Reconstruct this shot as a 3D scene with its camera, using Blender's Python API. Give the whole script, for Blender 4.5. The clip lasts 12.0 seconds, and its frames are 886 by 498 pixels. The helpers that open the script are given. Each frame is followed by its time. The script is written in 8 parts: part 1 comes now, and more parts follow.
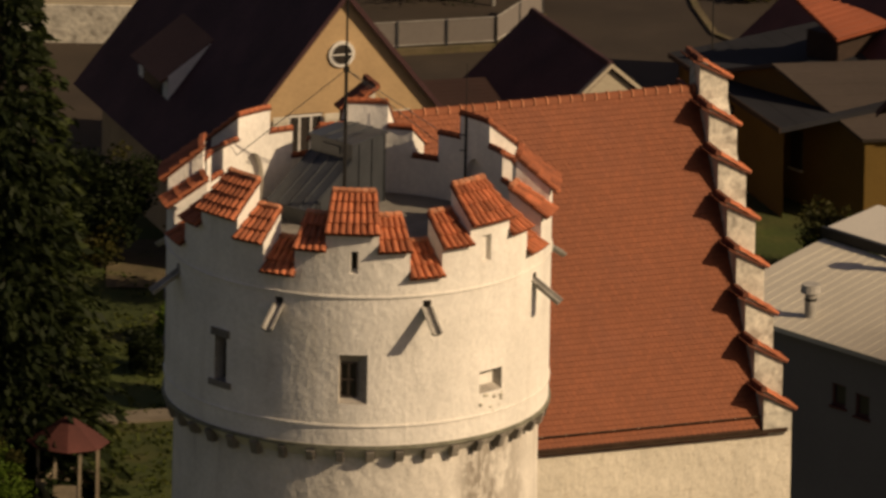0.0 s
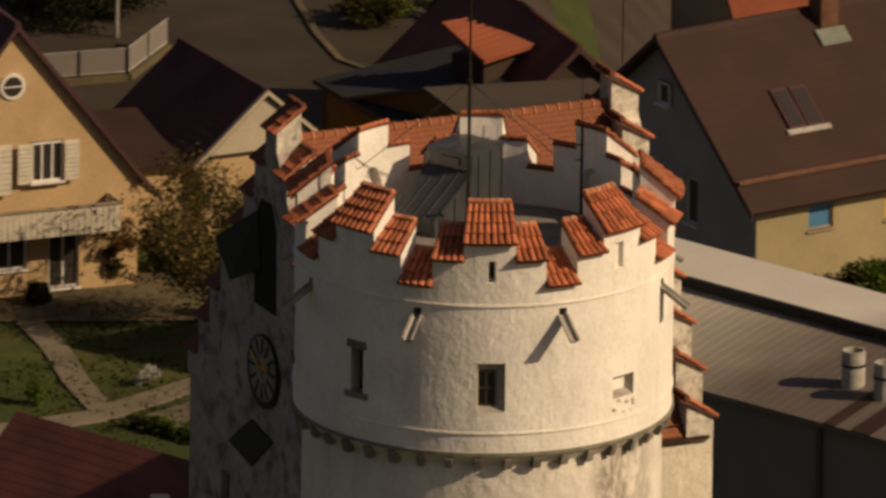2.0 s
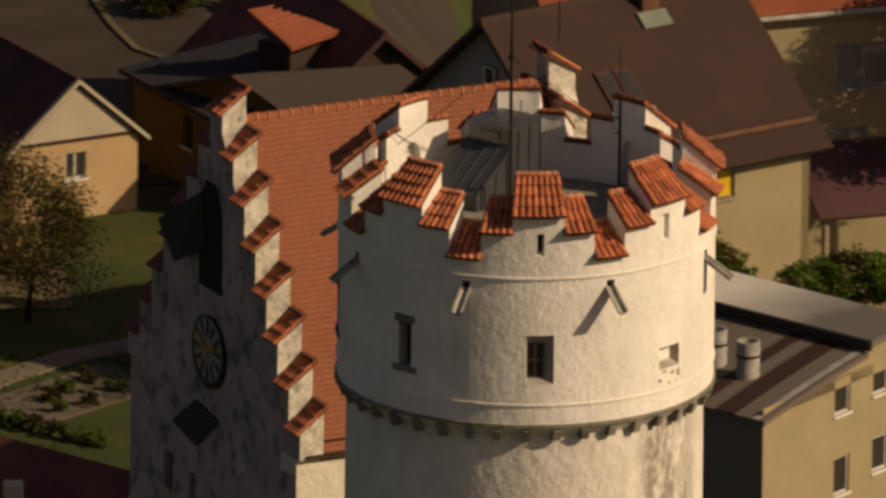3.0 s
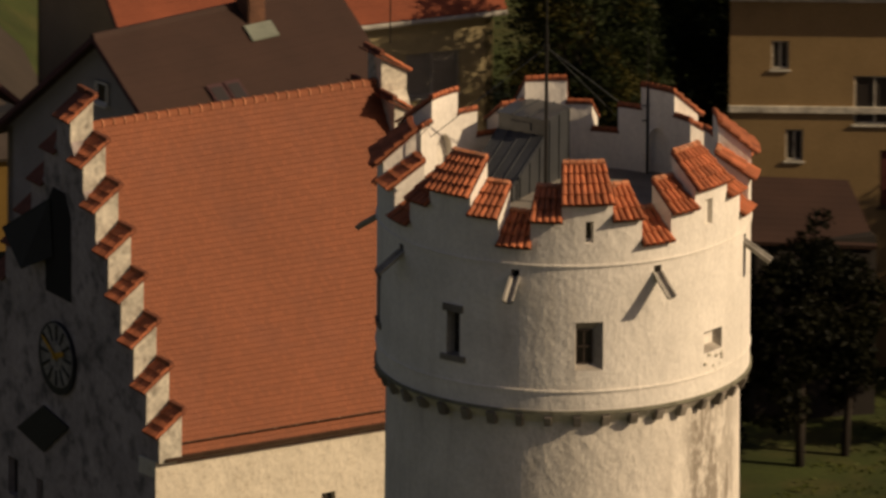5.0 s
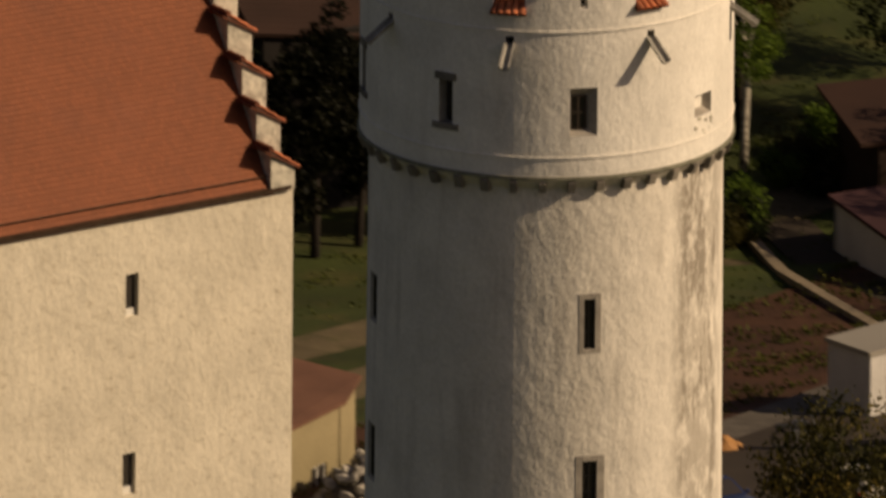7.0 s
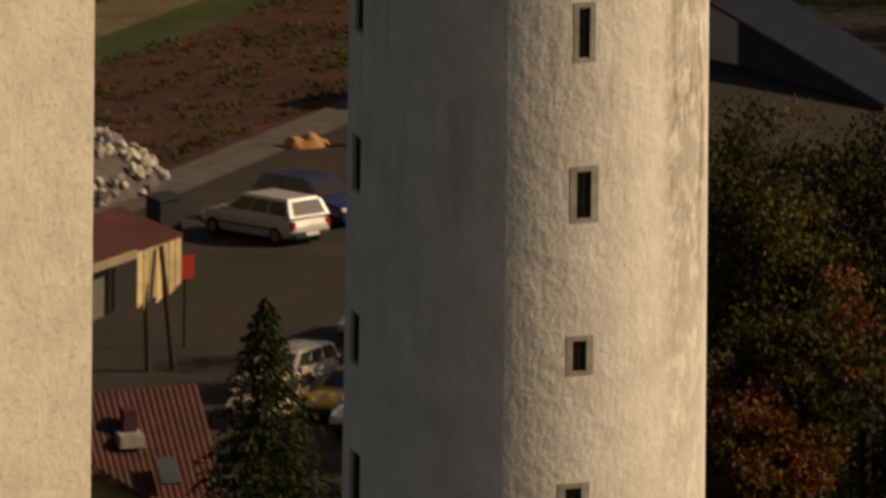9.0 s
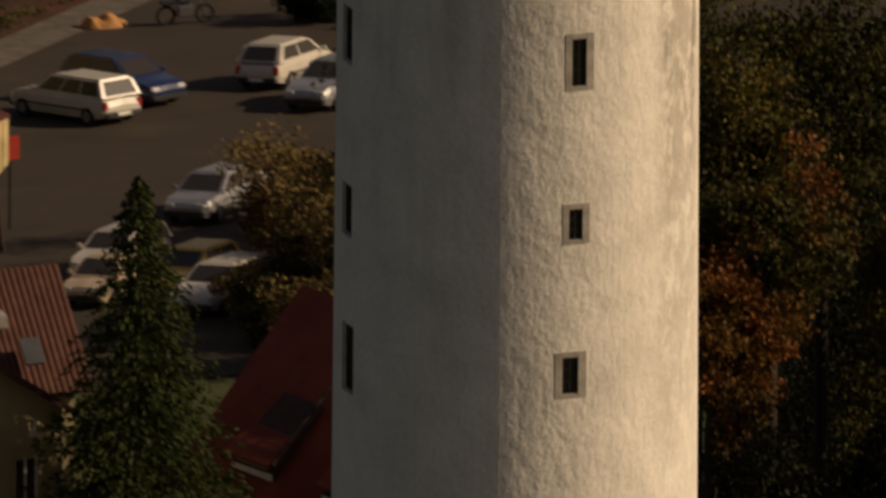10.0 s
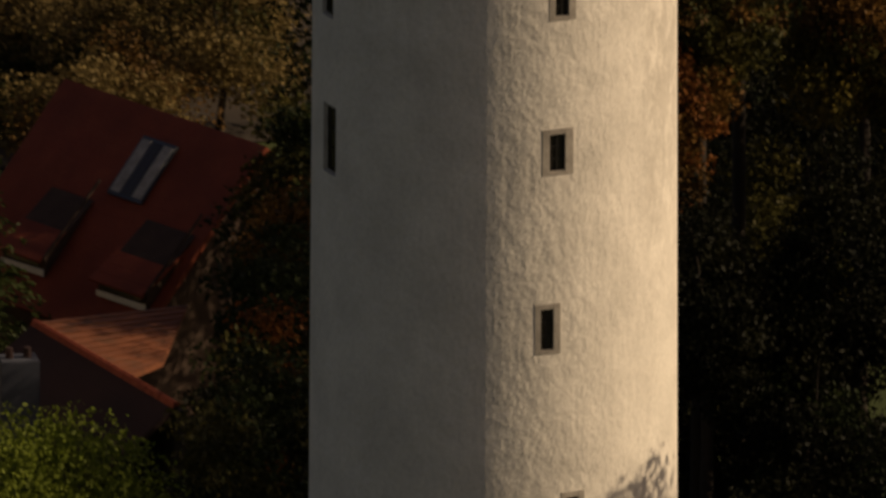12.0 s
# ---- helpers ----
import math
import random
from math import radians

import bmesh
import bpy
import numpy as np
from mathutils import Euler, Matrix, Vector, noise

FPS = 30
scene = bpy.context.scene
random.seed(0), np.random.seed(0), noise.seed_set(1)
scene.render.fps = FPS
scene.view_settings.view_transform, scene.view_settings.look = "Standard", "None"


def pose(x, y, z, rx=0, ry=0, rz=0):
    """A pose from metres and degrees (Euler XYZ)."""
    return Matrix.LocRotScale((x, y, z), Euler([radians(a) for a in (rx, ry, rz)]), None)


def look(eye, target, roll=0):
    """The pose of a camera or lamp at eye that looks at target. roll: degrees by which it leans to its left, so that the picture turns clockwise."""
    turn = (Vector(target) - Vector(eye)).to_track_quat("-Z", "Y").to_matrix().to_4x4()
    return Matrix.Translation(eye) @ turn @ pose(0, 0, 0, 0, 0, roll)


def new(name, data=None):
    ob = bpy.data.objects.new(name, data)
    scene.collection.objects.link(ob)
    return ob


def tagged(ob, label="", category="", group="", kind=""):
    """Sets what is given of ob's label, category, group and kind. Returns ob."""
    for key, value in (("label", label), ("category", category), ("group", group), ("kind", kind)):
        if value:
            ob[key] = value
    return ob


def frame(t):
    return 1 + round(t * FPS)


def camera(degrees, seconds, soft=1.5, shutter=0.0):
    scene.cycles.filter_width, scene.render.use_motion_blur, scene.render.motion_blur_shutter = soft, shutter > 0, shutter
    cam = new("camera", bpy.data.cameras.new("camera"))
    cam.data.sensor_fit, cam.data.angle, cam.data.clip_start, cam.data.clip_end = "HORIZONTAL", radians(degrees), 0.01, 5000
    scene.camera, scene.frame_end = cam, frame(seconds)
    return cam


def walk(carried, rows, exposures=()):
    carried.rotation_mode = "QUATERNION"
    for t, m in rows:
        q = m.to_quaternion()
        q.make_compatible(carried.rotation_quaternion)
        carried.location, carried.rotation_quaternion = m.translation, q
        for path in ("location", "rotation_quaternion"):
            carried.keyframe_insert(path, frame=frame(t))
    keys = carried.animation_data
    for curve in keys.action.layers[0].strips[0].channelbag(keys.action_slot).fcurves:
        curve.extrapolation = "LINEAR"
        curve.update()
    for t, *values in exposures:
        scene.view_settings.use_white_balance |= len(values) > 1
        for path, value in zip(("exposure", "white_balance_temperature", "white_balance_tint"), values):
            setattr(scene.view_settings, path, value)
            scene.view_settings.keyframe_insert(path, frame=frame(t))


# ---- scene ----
cam = camera(1.4991, 12.0, 3.0, 0.5)
EXPOSURE = [(0.0, -0.13, 7500, 10), (3.2, -0.17, 7500, 10), (5.0, -0.2, 7500, 10), (7.2, -0.28, 7450, 10), (9.0, -0.32, 7400, 10), (12.0, -0.32, 7400, 10)]
PATH = [
    (0.0, look((0.081, -800.006, 285.127), (1.994, -34.134, 53.965), 1.052)),
    (0.5, look((-12.352, -802.591, 285.458), (0.481, -36.675, 54.792), 1.086)),
    (1.0, look((-25.613, -805.173, 285.681), (-0.991, -39.324, 55.751), 0.904)),
    (1.5, look((-38.423, -807.671, 285.803), (-2.337, -42.117, 56.403), 0.876)),
    (2.0, look((-51.757, -809.837, 285.956), (-3.836, -44.721, 57.263), 0.769)),
    (2.5, look((-64.678, -811.759, 286.040), (-5.341, -47.289, 57.864), 0.746)),
    (3.0, look((-78.171, -813.316, 285.874), (-6.766, -49.768, 58.068), 0.689)),
    (3.2, look((-83.573, -813.836, 285.773), (-7.452, -50.661, 58.245), 0.552)),
    (4.8, look((-125.541, -815.320, 285.448), (-11.526, -56.308, 59.833), 0.293)),
    (5.0, look((-130.606, -815.061, 285.235), (-11.972, -56.691, 59.847), 0.378)),
    (5.5, look((-143.062, -813.968, 284.535), (-13.040, -57.474, 59.121), 0.373)),
    (6.0, look((-155.705, -811.979, 283.770), (-13.941, -57.762, 57.808), 0.424)),
    (6.5, look((-167.774, -809.260, 282.996), (-14.637, -57.519, 56.208), 0.304)),
    (7.0, look((-179.446, -805.746, 282.107), (-15.108, -56.738, 54.117), 0.463)),
    (7.2, look((-183.858, -804.188, 281.793), (-15.239, -56.290, 53.286), 0.470)),
    (8.8, look((-219.302, -787.236, 280.816), (-15.961, -50.057, 45.828), 0.597)),
    (9.0, look((-223.264, -785.291, 280.430), (-16.074, -49.337, 44.962), 0.662)),
    (9.5, look((-233.292, -780.505, 279.287), (-16.279, -47.694, 42.869), 0.505)),
    (10.0, look((-243.924, -775.685, 278.230), (-16.399, -46.387, 40.835), 0.392)),
    (10.5, look((-254.001, -771.331, 277.355), (-16.601, -45.439, 39.191), 0.309)),
    (11.0, look((-262.731, -767.797, 276.628), (-16.955, -44.979, 37.612), 0.205)),
    (11.5, look((-270.939, -764.663, 275.991), (-17.323, -44.818, 36.196), 0.070)),
    (12.0, look((-279.204, -761.571, 275.467), (-17.708, -44.805, 34.912), 0.175)),
]
walk(cam, PATH, EXPOSURE)

# ---- daylight ----
SUN_AZ, SUN_EL = 67.2, 32.0          # degrees from -y towards +x, and above the horizon
sun_way = Vector((math.sin(radians(SUN_AZ)) * math.cos(radians(SUN_EL)), -math.cos(radians(SUN_AZ)) * math.cos(radians(SUN_EL)), math.sin(radians(SUN_EL))))
world = bpy.data.worlds.new("sky")
scene.world = world
world.use_nodes = True
sky = world.node_tree.nodes.new("ShaderNodeTexSky")
sky.sky_type, sky.sun_disc = "NISHITA", False
sky.sun_elevation, sky.sun_rotation = radians(SUN_EL), radians(180 - SUN_AZ)
sky.dust_density = 2.0
world.node_tree.nodes["Background"].inputs["Strength"].default_value = 0.042
sky_tint = world.node_tree.nodes.new("ShaderNodeMix")      # added tint on the sky light, warms the shaded sides
sky_tint.data_type, sky_tint.blend_type = "RGBA", "MULTIPLY"
sky_tint.inputs[0].default_value = 1.0
sky_tint.inputs[7].default_value = (1.15, 0.95, 1.0, 1)
world.node_tree.links.new(sky.outputs["Color"], sky_tint.inputs[6])
world.node_tree.links.new(sky_tint.outputs[2], world.node_tree.nodes["Background"].inputs["Color"])
sun = new("sun", bpy.data.lights.new("sun", "SUN"))
sun.data.energy, sun.data.angle, sun.data.color = 4.25, radians(0.6), (1.0, 0.81, 0.60)
sun.matrix_world = look(sun_way * 300, (0, 0, 0))


# ---- materials ----
def material(name, color, rough=0.85, vary=0.18, scale=1.2, fine=14.0, bump=0.3, depth=0.02, metal=0.0, second=None,
             amount=0.5, stretch=(1, 1, 1), rand=0.0, island=0.0, spec=0.3):
    """A surface with stains at two sizes in world metres, relief, and a shift of tone from piece to piece."""
    m = bpy.data.materials.new(name)
    m.use_nodes = True
    nt = m.node_tree
    n, ln = nt.nodes, nt.links
    bsdf = n["Principled BSDF"]
    geo = n.new("ShaderNodeNewGeometry")
    mapping = n.new("ShaderNodeMapping")
    mapping.inputs["Scale"].default_value = stretch
    ln.new(geo.outputs["Position"], mapping.inputs["Vector"])
    def noise_tex(sc, detail):
        t = n.new("ShaderNodeTexNoise")
        t.inputs["Scale"].default_value, t.inputs["Detail"].default_value = sc, detail
        ln.new(mapping.outputs["Vector"], t.inputs["Vector"])
        return t
    big, small = noise_tex(scale, 4), noise_tex(fine, 5)
    def ramp(src, lo, hi, a, b):
        r = n.new("ShaderNodeMapRange")
        r.inputs["From Min"].default_value, r.inputs["From Max"].default_value = lo, hi
        r.inputs["To Min"].default_value, r.inputs["To Max"].default_value = a, b
        ln.new(src, r.inputs["Value"])
        return r.outputs["Result"]
    def times(a, b):
        t = n.new("ShaderNodeMath")
        t.operation = "MULTIPLY"
        ln.new(a, t.inputs[0])
        ln.new(b, t.inputs[1])
        return t.outputs[0]
    tone = times(ramp(big.outputs["Fac"], 0.3, 0.7, 1 - vary, 1 + vary * 0.6), ramp(small.outputs["Fac"], 0.3, 0.7, 1 - vary * 0.6, 1 + vary * 0.5))
    if rand:
        info = n.new("ShaderNodeObjectInfo")
        tone = times(tone, ramp(info.outputs["Random"], 0, 1, 1 - rand, 1 + rand))
    if island:
        tone = times(tone, ramp(geo.outputs["Random Per Island"], 0, 1, 1 - island, 1 + island))
    base = n.new("ShaderNodeMix")
    base.data_type = "RGBA"
    base.inputs[6].default_value = (*color, 1)
    base.inputs[7].default_value = (*(second or color), 1)
    spot = noise_tex(scale * 2.3, 6)
    ln.new(ramp(spot.outputs["Fac"], 0.5, 0.68, 0, amount if second else 0), base.inputs[0])
    mul = n.new("ShaderNodeMix")
    mul.data_type, mul.blend_type = "RGBA", "MULTIPLY"
    mul.inputs[0].default_value = 1
    ln.new(base.outputs[2], mul.inputs[6])
    ln.new(tone, mul.inputs[7])
    ln.new(mul.outputs[2], bsdf.inputs["Base Color"])
    bsdf.inputs["Roughness"].default_value, bsdf.inputs["Metallic"].default_value = rough, metal
    bsdf.inputs["Specular IOR Level"].default_value = spec
    if bump:
        b = n.new("ShaderNodeBump")
        b.inputs["Strength"].default_value, b.inputs["Distance"].default_value = bump, depth
        ln.new(small.outputs["Fac"], b.inputs["Height"])
        ln.new(b.outputs["Normal"], bsdf.inputs["Normal"])
    return m


def plaster(name, color, stain, streaks, lumps=0.05, strength=0.8, low=-100.0, high=100.0, weather=None, specks=0.0):
    """Old hand-laid render: lumps at two sizes, and rain streaks that run down between two heights."""
    m = material(name, color, 0.92, 0.12, 0.7, 9.0, 0, 0, spec=0.15)
    n, ln = m.node_tree.nodes, m.node_tree.links
    bsdf = n["Principled BSDF"]
    geo = n.new("ShaderNodeNewGeometry")
    # relief: trowel lumps, finer grain
    a, b = n.new("ShaderNodeTexNoise"), n.new("ShaderNodeTexNoise")
    a.inputs["Scale"].default_value, a.inputs["Detail"].default_value, a.inputs["Roughness"].default_value = 3.3, 6, 0.64
    b.inputs["Scale"].default_value, b.inputs["Detail"].default_value = 0.9, 2
    mp = n.new("ShaderNodeMapping")
    mp.inputs["Scale"].default_value = (1, 1, 0.75)
    ln.new(geo.outputs["Position"], mp.inputs["Vector"])
    ln.new(mp.outputs["Vector"], a.inputs["Vector"])
    ln.new(mp.outputs["Vector"], b.inputs["Vector"])
    add = n.new("ShaderNodeMath")
    add.operation = "MULTIPLY_ADD"
    add.inputs[1].default_value = 0.8
    ln.new(b.outputs["Fac"], add.inputs[0])
    ln.new(a.outputs["Fac"], add.inputs[2])
    bp = n.new("ShaderNodeBump")
    bp.inputs["Strength"].default_value, bp.inputs["Distance"].default_value = strength, lumps
    ln.new(add.outputs[0], bp.inputs["Height"])
    ln.new(bp.outputs["Normal"], bsdf.inputs["Normal"])
    # streaks: tall narrow noise
    st = n.new("ShaderNodeTexNoise")
    st.inputs["Scale"].default_value, st.inputs["Detail"].default_value = 1.0, 5
    ms = n.new("ShaderNodeMapping")
    ms.inputs["Scale"].default_value = (2.6, 2.6, 0.22)
    ln.new(geo.outputs["Position"], ms.inputs["Vector"])
    ln.new(ms.outputs["Vector"], st.inputs["Vector"])
    r = n.new("ShaderNodeMapRange")
    r.inputs["From Min"].default_value, r.inputs["From Max"].default_value, r.inputs["To Max"].default_value = 0.46, 0.72, streaks
    ln.new(st.outputs["Fac"], r.inputs["Value"])
    pa = n.new("ShaderNodeTexNoise")
    pa.inputs["Scale"].default_value, pa.inputs["Detail"].default_value = 0.42, 3
    ln.new(geo.outputs["Position"], pa.inputs["Vector"])
    pr = n.new("ShaderNodeMapRange")
    pr.inputs["From Min"].default_value, pr.inputs["From Max"].default_value = 0.40, 0.62
    pr.inputs["To Min"].default_value, pr.inputs["To Max"].default_value = 0.12, 1.0
    ln.new(pa.outputs["Fac"], pr.inputs["Value"])
    patch = n.new("ShaderNodeMath")
    patch.operation = "MULTIPLY"
    ln.new(r.outputs["Result"], patch.inputs[0])
    ln.new(pr.outputs["Result"], patch.inputs[1])
    sep = n.new("ShaderNodeSeparateXYZ")
    ln.new(geo.outputs["Position"], sep.inputs[0])
    z = n.new("ShaderNodeMapRange")
    z.inputs["From Min"].default_value, z.inputs["From Max"].default_value = low, high
    z.inputs["To Min"].default_value, z.inputs["To Max"].default_value = 0.15, 1.0
    ln.new(sep.outputs["Z"], z.inputs["Value"])
    f = n.new("ShaderNodeMath")
    f.operation = "MULTIPLY"
    ln.new(patch.outputs[0], f.inputs[0])
    ln.new(z.outputs["Result"], f.inputs[1])
    if weather:      # old rain stains on the weather side: long bands that break up into flakes lower down
        def mathn(op, x, y):
            q = n.new("ShaderNodeMath")
            q.operation = op
            for i, v in enumerate((x, y)):
                if isinstance(v, (int, float)):
                    q.inputs[i].default_value = v
                else:
                    ln.new(v, q.inputs[i])
            return q.outputs[0]
        def noise_at(stretch, detail, shift, rough=0.6):
            t, m_ = n.new("ShaderNodeTexNoise"), n.new("ShaderNodeMapping")
            t.inputs["Scale"].default_value, t.inputs["Detail"].default_value, t.inputs["Roughness"].default_value = 1.0, detail, rough
            m_.inputs["Scale"].default_value, m_.inputs["Location"].default_value = stretch, shift
            ln.new(geo.outputs["Position"], m_.inputs["Vector"])
            ln.new(m_.outputs["Vector"], t.inputs["Vector"])
            return t.outputs["Fac"]
        def ranged(v, lo, hi, a=0.0, b=1.0):
            q = n.new("ShaderNodeMapRange")
            q.inputs["From Min"].default_value, q.inputs["From Max"].default_value = lo, hi
            q.inputs["To Min"].default_value, q.inputs["To Max"].default_value = a, b
            ln.new(v, q.inputs["Value"])
            return q.outputs["Result"]
        bands = ranged(noise_at((1.7, 1.7, 0.30), 6, (3.1, 0.7, 0.0), 0.7), 0.42, 0.54)
        flakes = ranged(noise_at((2.6, 2.6, 1.5), 7, (1.3, 4.7, 2.0), 0.7), 0.40, 0.53)
        side = mathn("MULTIPLY", ranged(sep.outputs["X"], weather[0], weather[0] + 0.5), ranged(sep.outputs["X"], weather[1], weather[1] - 0.35))
        upper = ranged(sep.outputs["Z"], 23.0, 32.0)
        lower = ranged(sep.outputs["Z"], 17.0, 30.0)
        worn = mathn("MAXIMUM", mathn("MULTIPLY", mathn("MULTIPLY", bands, ranged(flakes, 0.0, 1.0, 0.25, 1.0)), upper), mathn("MULTIPLY", mathn("MULTIPLY", flakes, lower), 0.62))
        out = mathn("MAXIMUM", f.outputs[0], mathn("MULTIPLY", mathn("MULTIPLY", worn, side), 0.95))
        f = out.node
    if specks:       # small chips and lichen spots, leaning with the trowel strokes
        sp, sm = n.new("ShaderNodeTexNoise"), n.new("ShaderNodeMapping")
        sp.inputs["Scale"].default_value, sp.inputs["Detail"].default_value, sp.inputs["Roughness"].default_value = 3.0, 5, 0.65
        sm.inputs["Rotation"].default_value, sm.inputs["Scale"].default_value = (0.5, 0.5, 0.0), (1.0, 1.0, 1.9)
        ln.new(geo.outputs["Position"], sm.inputs["Vector"])
        ln.new(sm.outputs["Vector"], sp.inputs["Vector"])
        sr = n.new("ShaderNodeMapRange")
        sr.inputs["From Min"].default_value, sr.inputs["From Max"].default_value, sr.inputs["To Max"].default_value = 0.56, 0.69, specks
        ln.new(sp.outputs["Fac"], sr.inputs["Value"])
        mx = n.new("ShaderNodeMath")
        mx.operation = "MAXIMUM"
        ln.new(f.outputs[0], mx.inputs[0])
        ln.new(sr.outputs["Result"], mx.inputs[1])
        f = mx
    mix = n.new("ShaderNodeMix")
    mix.data_type = "RGBA"
    mix.inputs[7].default_value = (*stain, 1)
    old = bsdf.inputs["Base Color"].links[0].from_socket
    ln.new(f.outputs[0], mix.inputs[0])
    ln.new(old, mix.inputs[6])
    ln.new(mix.outputs[2], bsdf.inputs["Base Color"])
    return m


def glass_dark(name="window_glass"):
    m = bpy.data.materials.new(name)
    m.use_nodes = True
    b = m.node_tree.nodes["Principled BSDF"]
    b.inputs["Base Color"].default_value = (0.040, 0.034, 0.030, 1)
    b.inputs["Roughness"].default_value = 0.12
    b.inputs["Specular IOR Level"].default_value = 0.5
    return m


def leaves(name, color, other, rough=0.55):
    """Leaves: tone shifts from leaf to leaf, some light comes through."""
    m = bpy.data.materials.new(name)
    m.use_nodes = True
    n, ln = m.node_tree.nodes, m.node_tree.links
    b = n["Principled BSDF"]
    geo = n.new("ShaderNodeNewGeometry")
    tex = n.new("ShaderNodeTexNoise")
    tex.inputs["Scale"].default_value = 0.5
    ln.new(geo.outputs["Position"], tex.inputs["Vector"])
    add = n.new("ShaderNodeMath")
    add.operation = "MULTIPLY_ADD"
    add.inputs[1].default_value = 0.6
    ln.new(geo.outputs["Random Per Island"], add.inputs[0])
    sub = n.new("ShaderNodeMapRange")
    sub.inputs["From Min"].default_value, sub.inputs["From Max"].default_value = 0.35, 0.7
    sub.inputs["To Min"].default_value, sub.inputs["To Max"].default_value = -0.2, 0.6
    ln.new(tex.outputs["Fac"], sub.inputs["Value"])
    ln.new(sub.outputs["Result"], add.inputs[2])
    mix = n.new("ShaderNodeMix")
    mix.data_type = "RGBA"
    mix.inputs[6].default_value, mix.inputs[7].default_value = (*color, 1), (*other, 1)
    ln.new(add.outputs[0], mix.inputs[0])
    ln.new(mix.outputs[2], b.inputs["Base Color"])
    b.inputs["Roughness"].default_value = rough
    b.inputs["Specular IOR Level"].default_value = 0.08
    tr = n.new("ShaderNodeBsdfTranslucent")
    ln.new(mix.outputs[2], tr.inputs["Color"])
    ms = n.new("ShaderNodeMixShader")
    ms.inputs[0].default_value = 0.25
    ln.new(b.outputs[0], ms.inputs[1])
    ln.new(tr.outputs[0], ms.inputs[2])
    ln.new(ms.outputs[0], n["Material Output"].inputs["Surface"])
    return m


M_WHITE = plaster("white_lime_plaster", (0.80, 0.76, 0.68), (0.42, 0.37, 0.30), 0.45, 0.055, 0.75, 36, 46)
M_SHAFT = plaster("weathered_lime_plaster", (0.74, 0.69, 0.60), (0.27, 0.235, 0.19), 0.5, 0.07, 0.8, 25, 37.0, (2.35, 4.25))
M_GATE = plaster("cream_plaster", (0.66, 0.60, 0.48), (0.40, 0.335, 0.235), 0.12, 0.085, 0.75, 4, 12, specks=0.6)
# clock side away from the sun: its shade is put into the colour
M_FACADE = material("shade_side_plaster", (0.37, 0.315, 0.29), 0.92, 0.22, 0.8, 5, 0.7, 0.04, second=(0.12, 0.107, 0.098), amount=0.85)
M_DIAL = material("flaked_dial_paint", (0.27, 0.245, 0.215), 0.7, 0.35, 2, 14, 0.2, 0.004, second=(0.10, 0.09, 0.085), amount=0.8)
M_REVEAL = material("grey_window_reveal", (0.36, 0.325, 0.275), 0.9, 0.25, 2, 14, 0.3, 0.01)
M_STEP = material("weathered_step_plaster", (0.58, 0.54, 0.44), 0.9, 0.3, 1.6, 7, 0.6, 0.03, second=(0.30, 0.27, 0.22), amount=0.8)
M_STONE = material("grey_sandstone", (0.23, 0.205, 0.17), 0.9, 0.3, 2, 18, 0.5, 0.01, rand=0.25)
M_DRIP = material("mossy_drip_stone", (0.21, 0.205, 0.15), 0.9, 0.35, 3, 18, 0.4, 0.01)
M_TILE = material("orange_clay_tile", (0.375, 0.115, 0.05), 0.75, 0.25, 3, 22, 0.3, 0.006, rand=0.28, island=0.22, second=(0.24, 0.085, 0.045), amount=0.55)
M_RIDGE = material("pale_clay_tile", (0.50, 0.20, 0.10), 0.8, 0.25, 4, 22, 0.3, 0.006, rand=0.2, island=0.15, second=(0.30, 0.22, 0.16), amount=0.5)
M_BED = material("tile_underside", (0.16, 0.055, 0.03), 0.9, 0.3, 4, 20, 0.3, 0.01)
M_ROOFTILE = material("red_beaver_tail_tile", (0.230, 0.072, 0.029), 0.7, 0.10, 0.3, 24, 0.2, 0.005, rand=0.08, island=0.08, second=(0.205, 0.070, 0.036), amount=0.4)
M_ZINC = material("grey_zinc_sheet", (0.088, 0.094, 0.100), 0.42, 0.2, 1.2, 16, 0.12, 0.004, metal=0.55)
M_DECK = material("gravelled_roof_felt", (0.22, 0.20, 0.17), 0.95, 0.25, 1.5, 30, 0.3, 0.01)
# near-black paint for the unlit insides of openings
M_DARK = material("dark_opening", (0.016, 0.014, 0.013), 0.9, 0.1, 1, 5, 0)
M_IRON = material("dark_iron", (0.035, 0.033, 0.03), 0.5, 0.2, 3, 30, 0.1, 0.002, metal=0.6)
M_COPPER = material("old_copper", (0.10, 0.06, 0.04), 0.5, 0.3, 3, 20, 0.1, 0.003, metal=0.7)
M_LEAD = material("grey_spout_stone", (0.33, 0.31, 0.27), 0.8, 0.3, 3, 18, 0.3, 0.006, rand=0.15)
M_GLASS = glass_dark()
M_PAINT = material("white_paint", (0.72, 0.69, 0.62), 0.6, 0.1, 3, 20, 0.1, 0.003)
M_GOLD = material("gilded_metal", (0.55, 0.32, 0.07), 0.4, 0.15, 3, 20, 0.05, 0.002, metal=0.8)
M_DARKOAK = material("dark_oak_frame", (0.060, 0.045, 0.034), 0.7, 0.2, 3, 20, 0.2, 0.004)
M_BLACK = material("black_paint", (0.02, 0.02, 0.022), 0.6, 0.2, 2, 20, 0.1, 0.003)


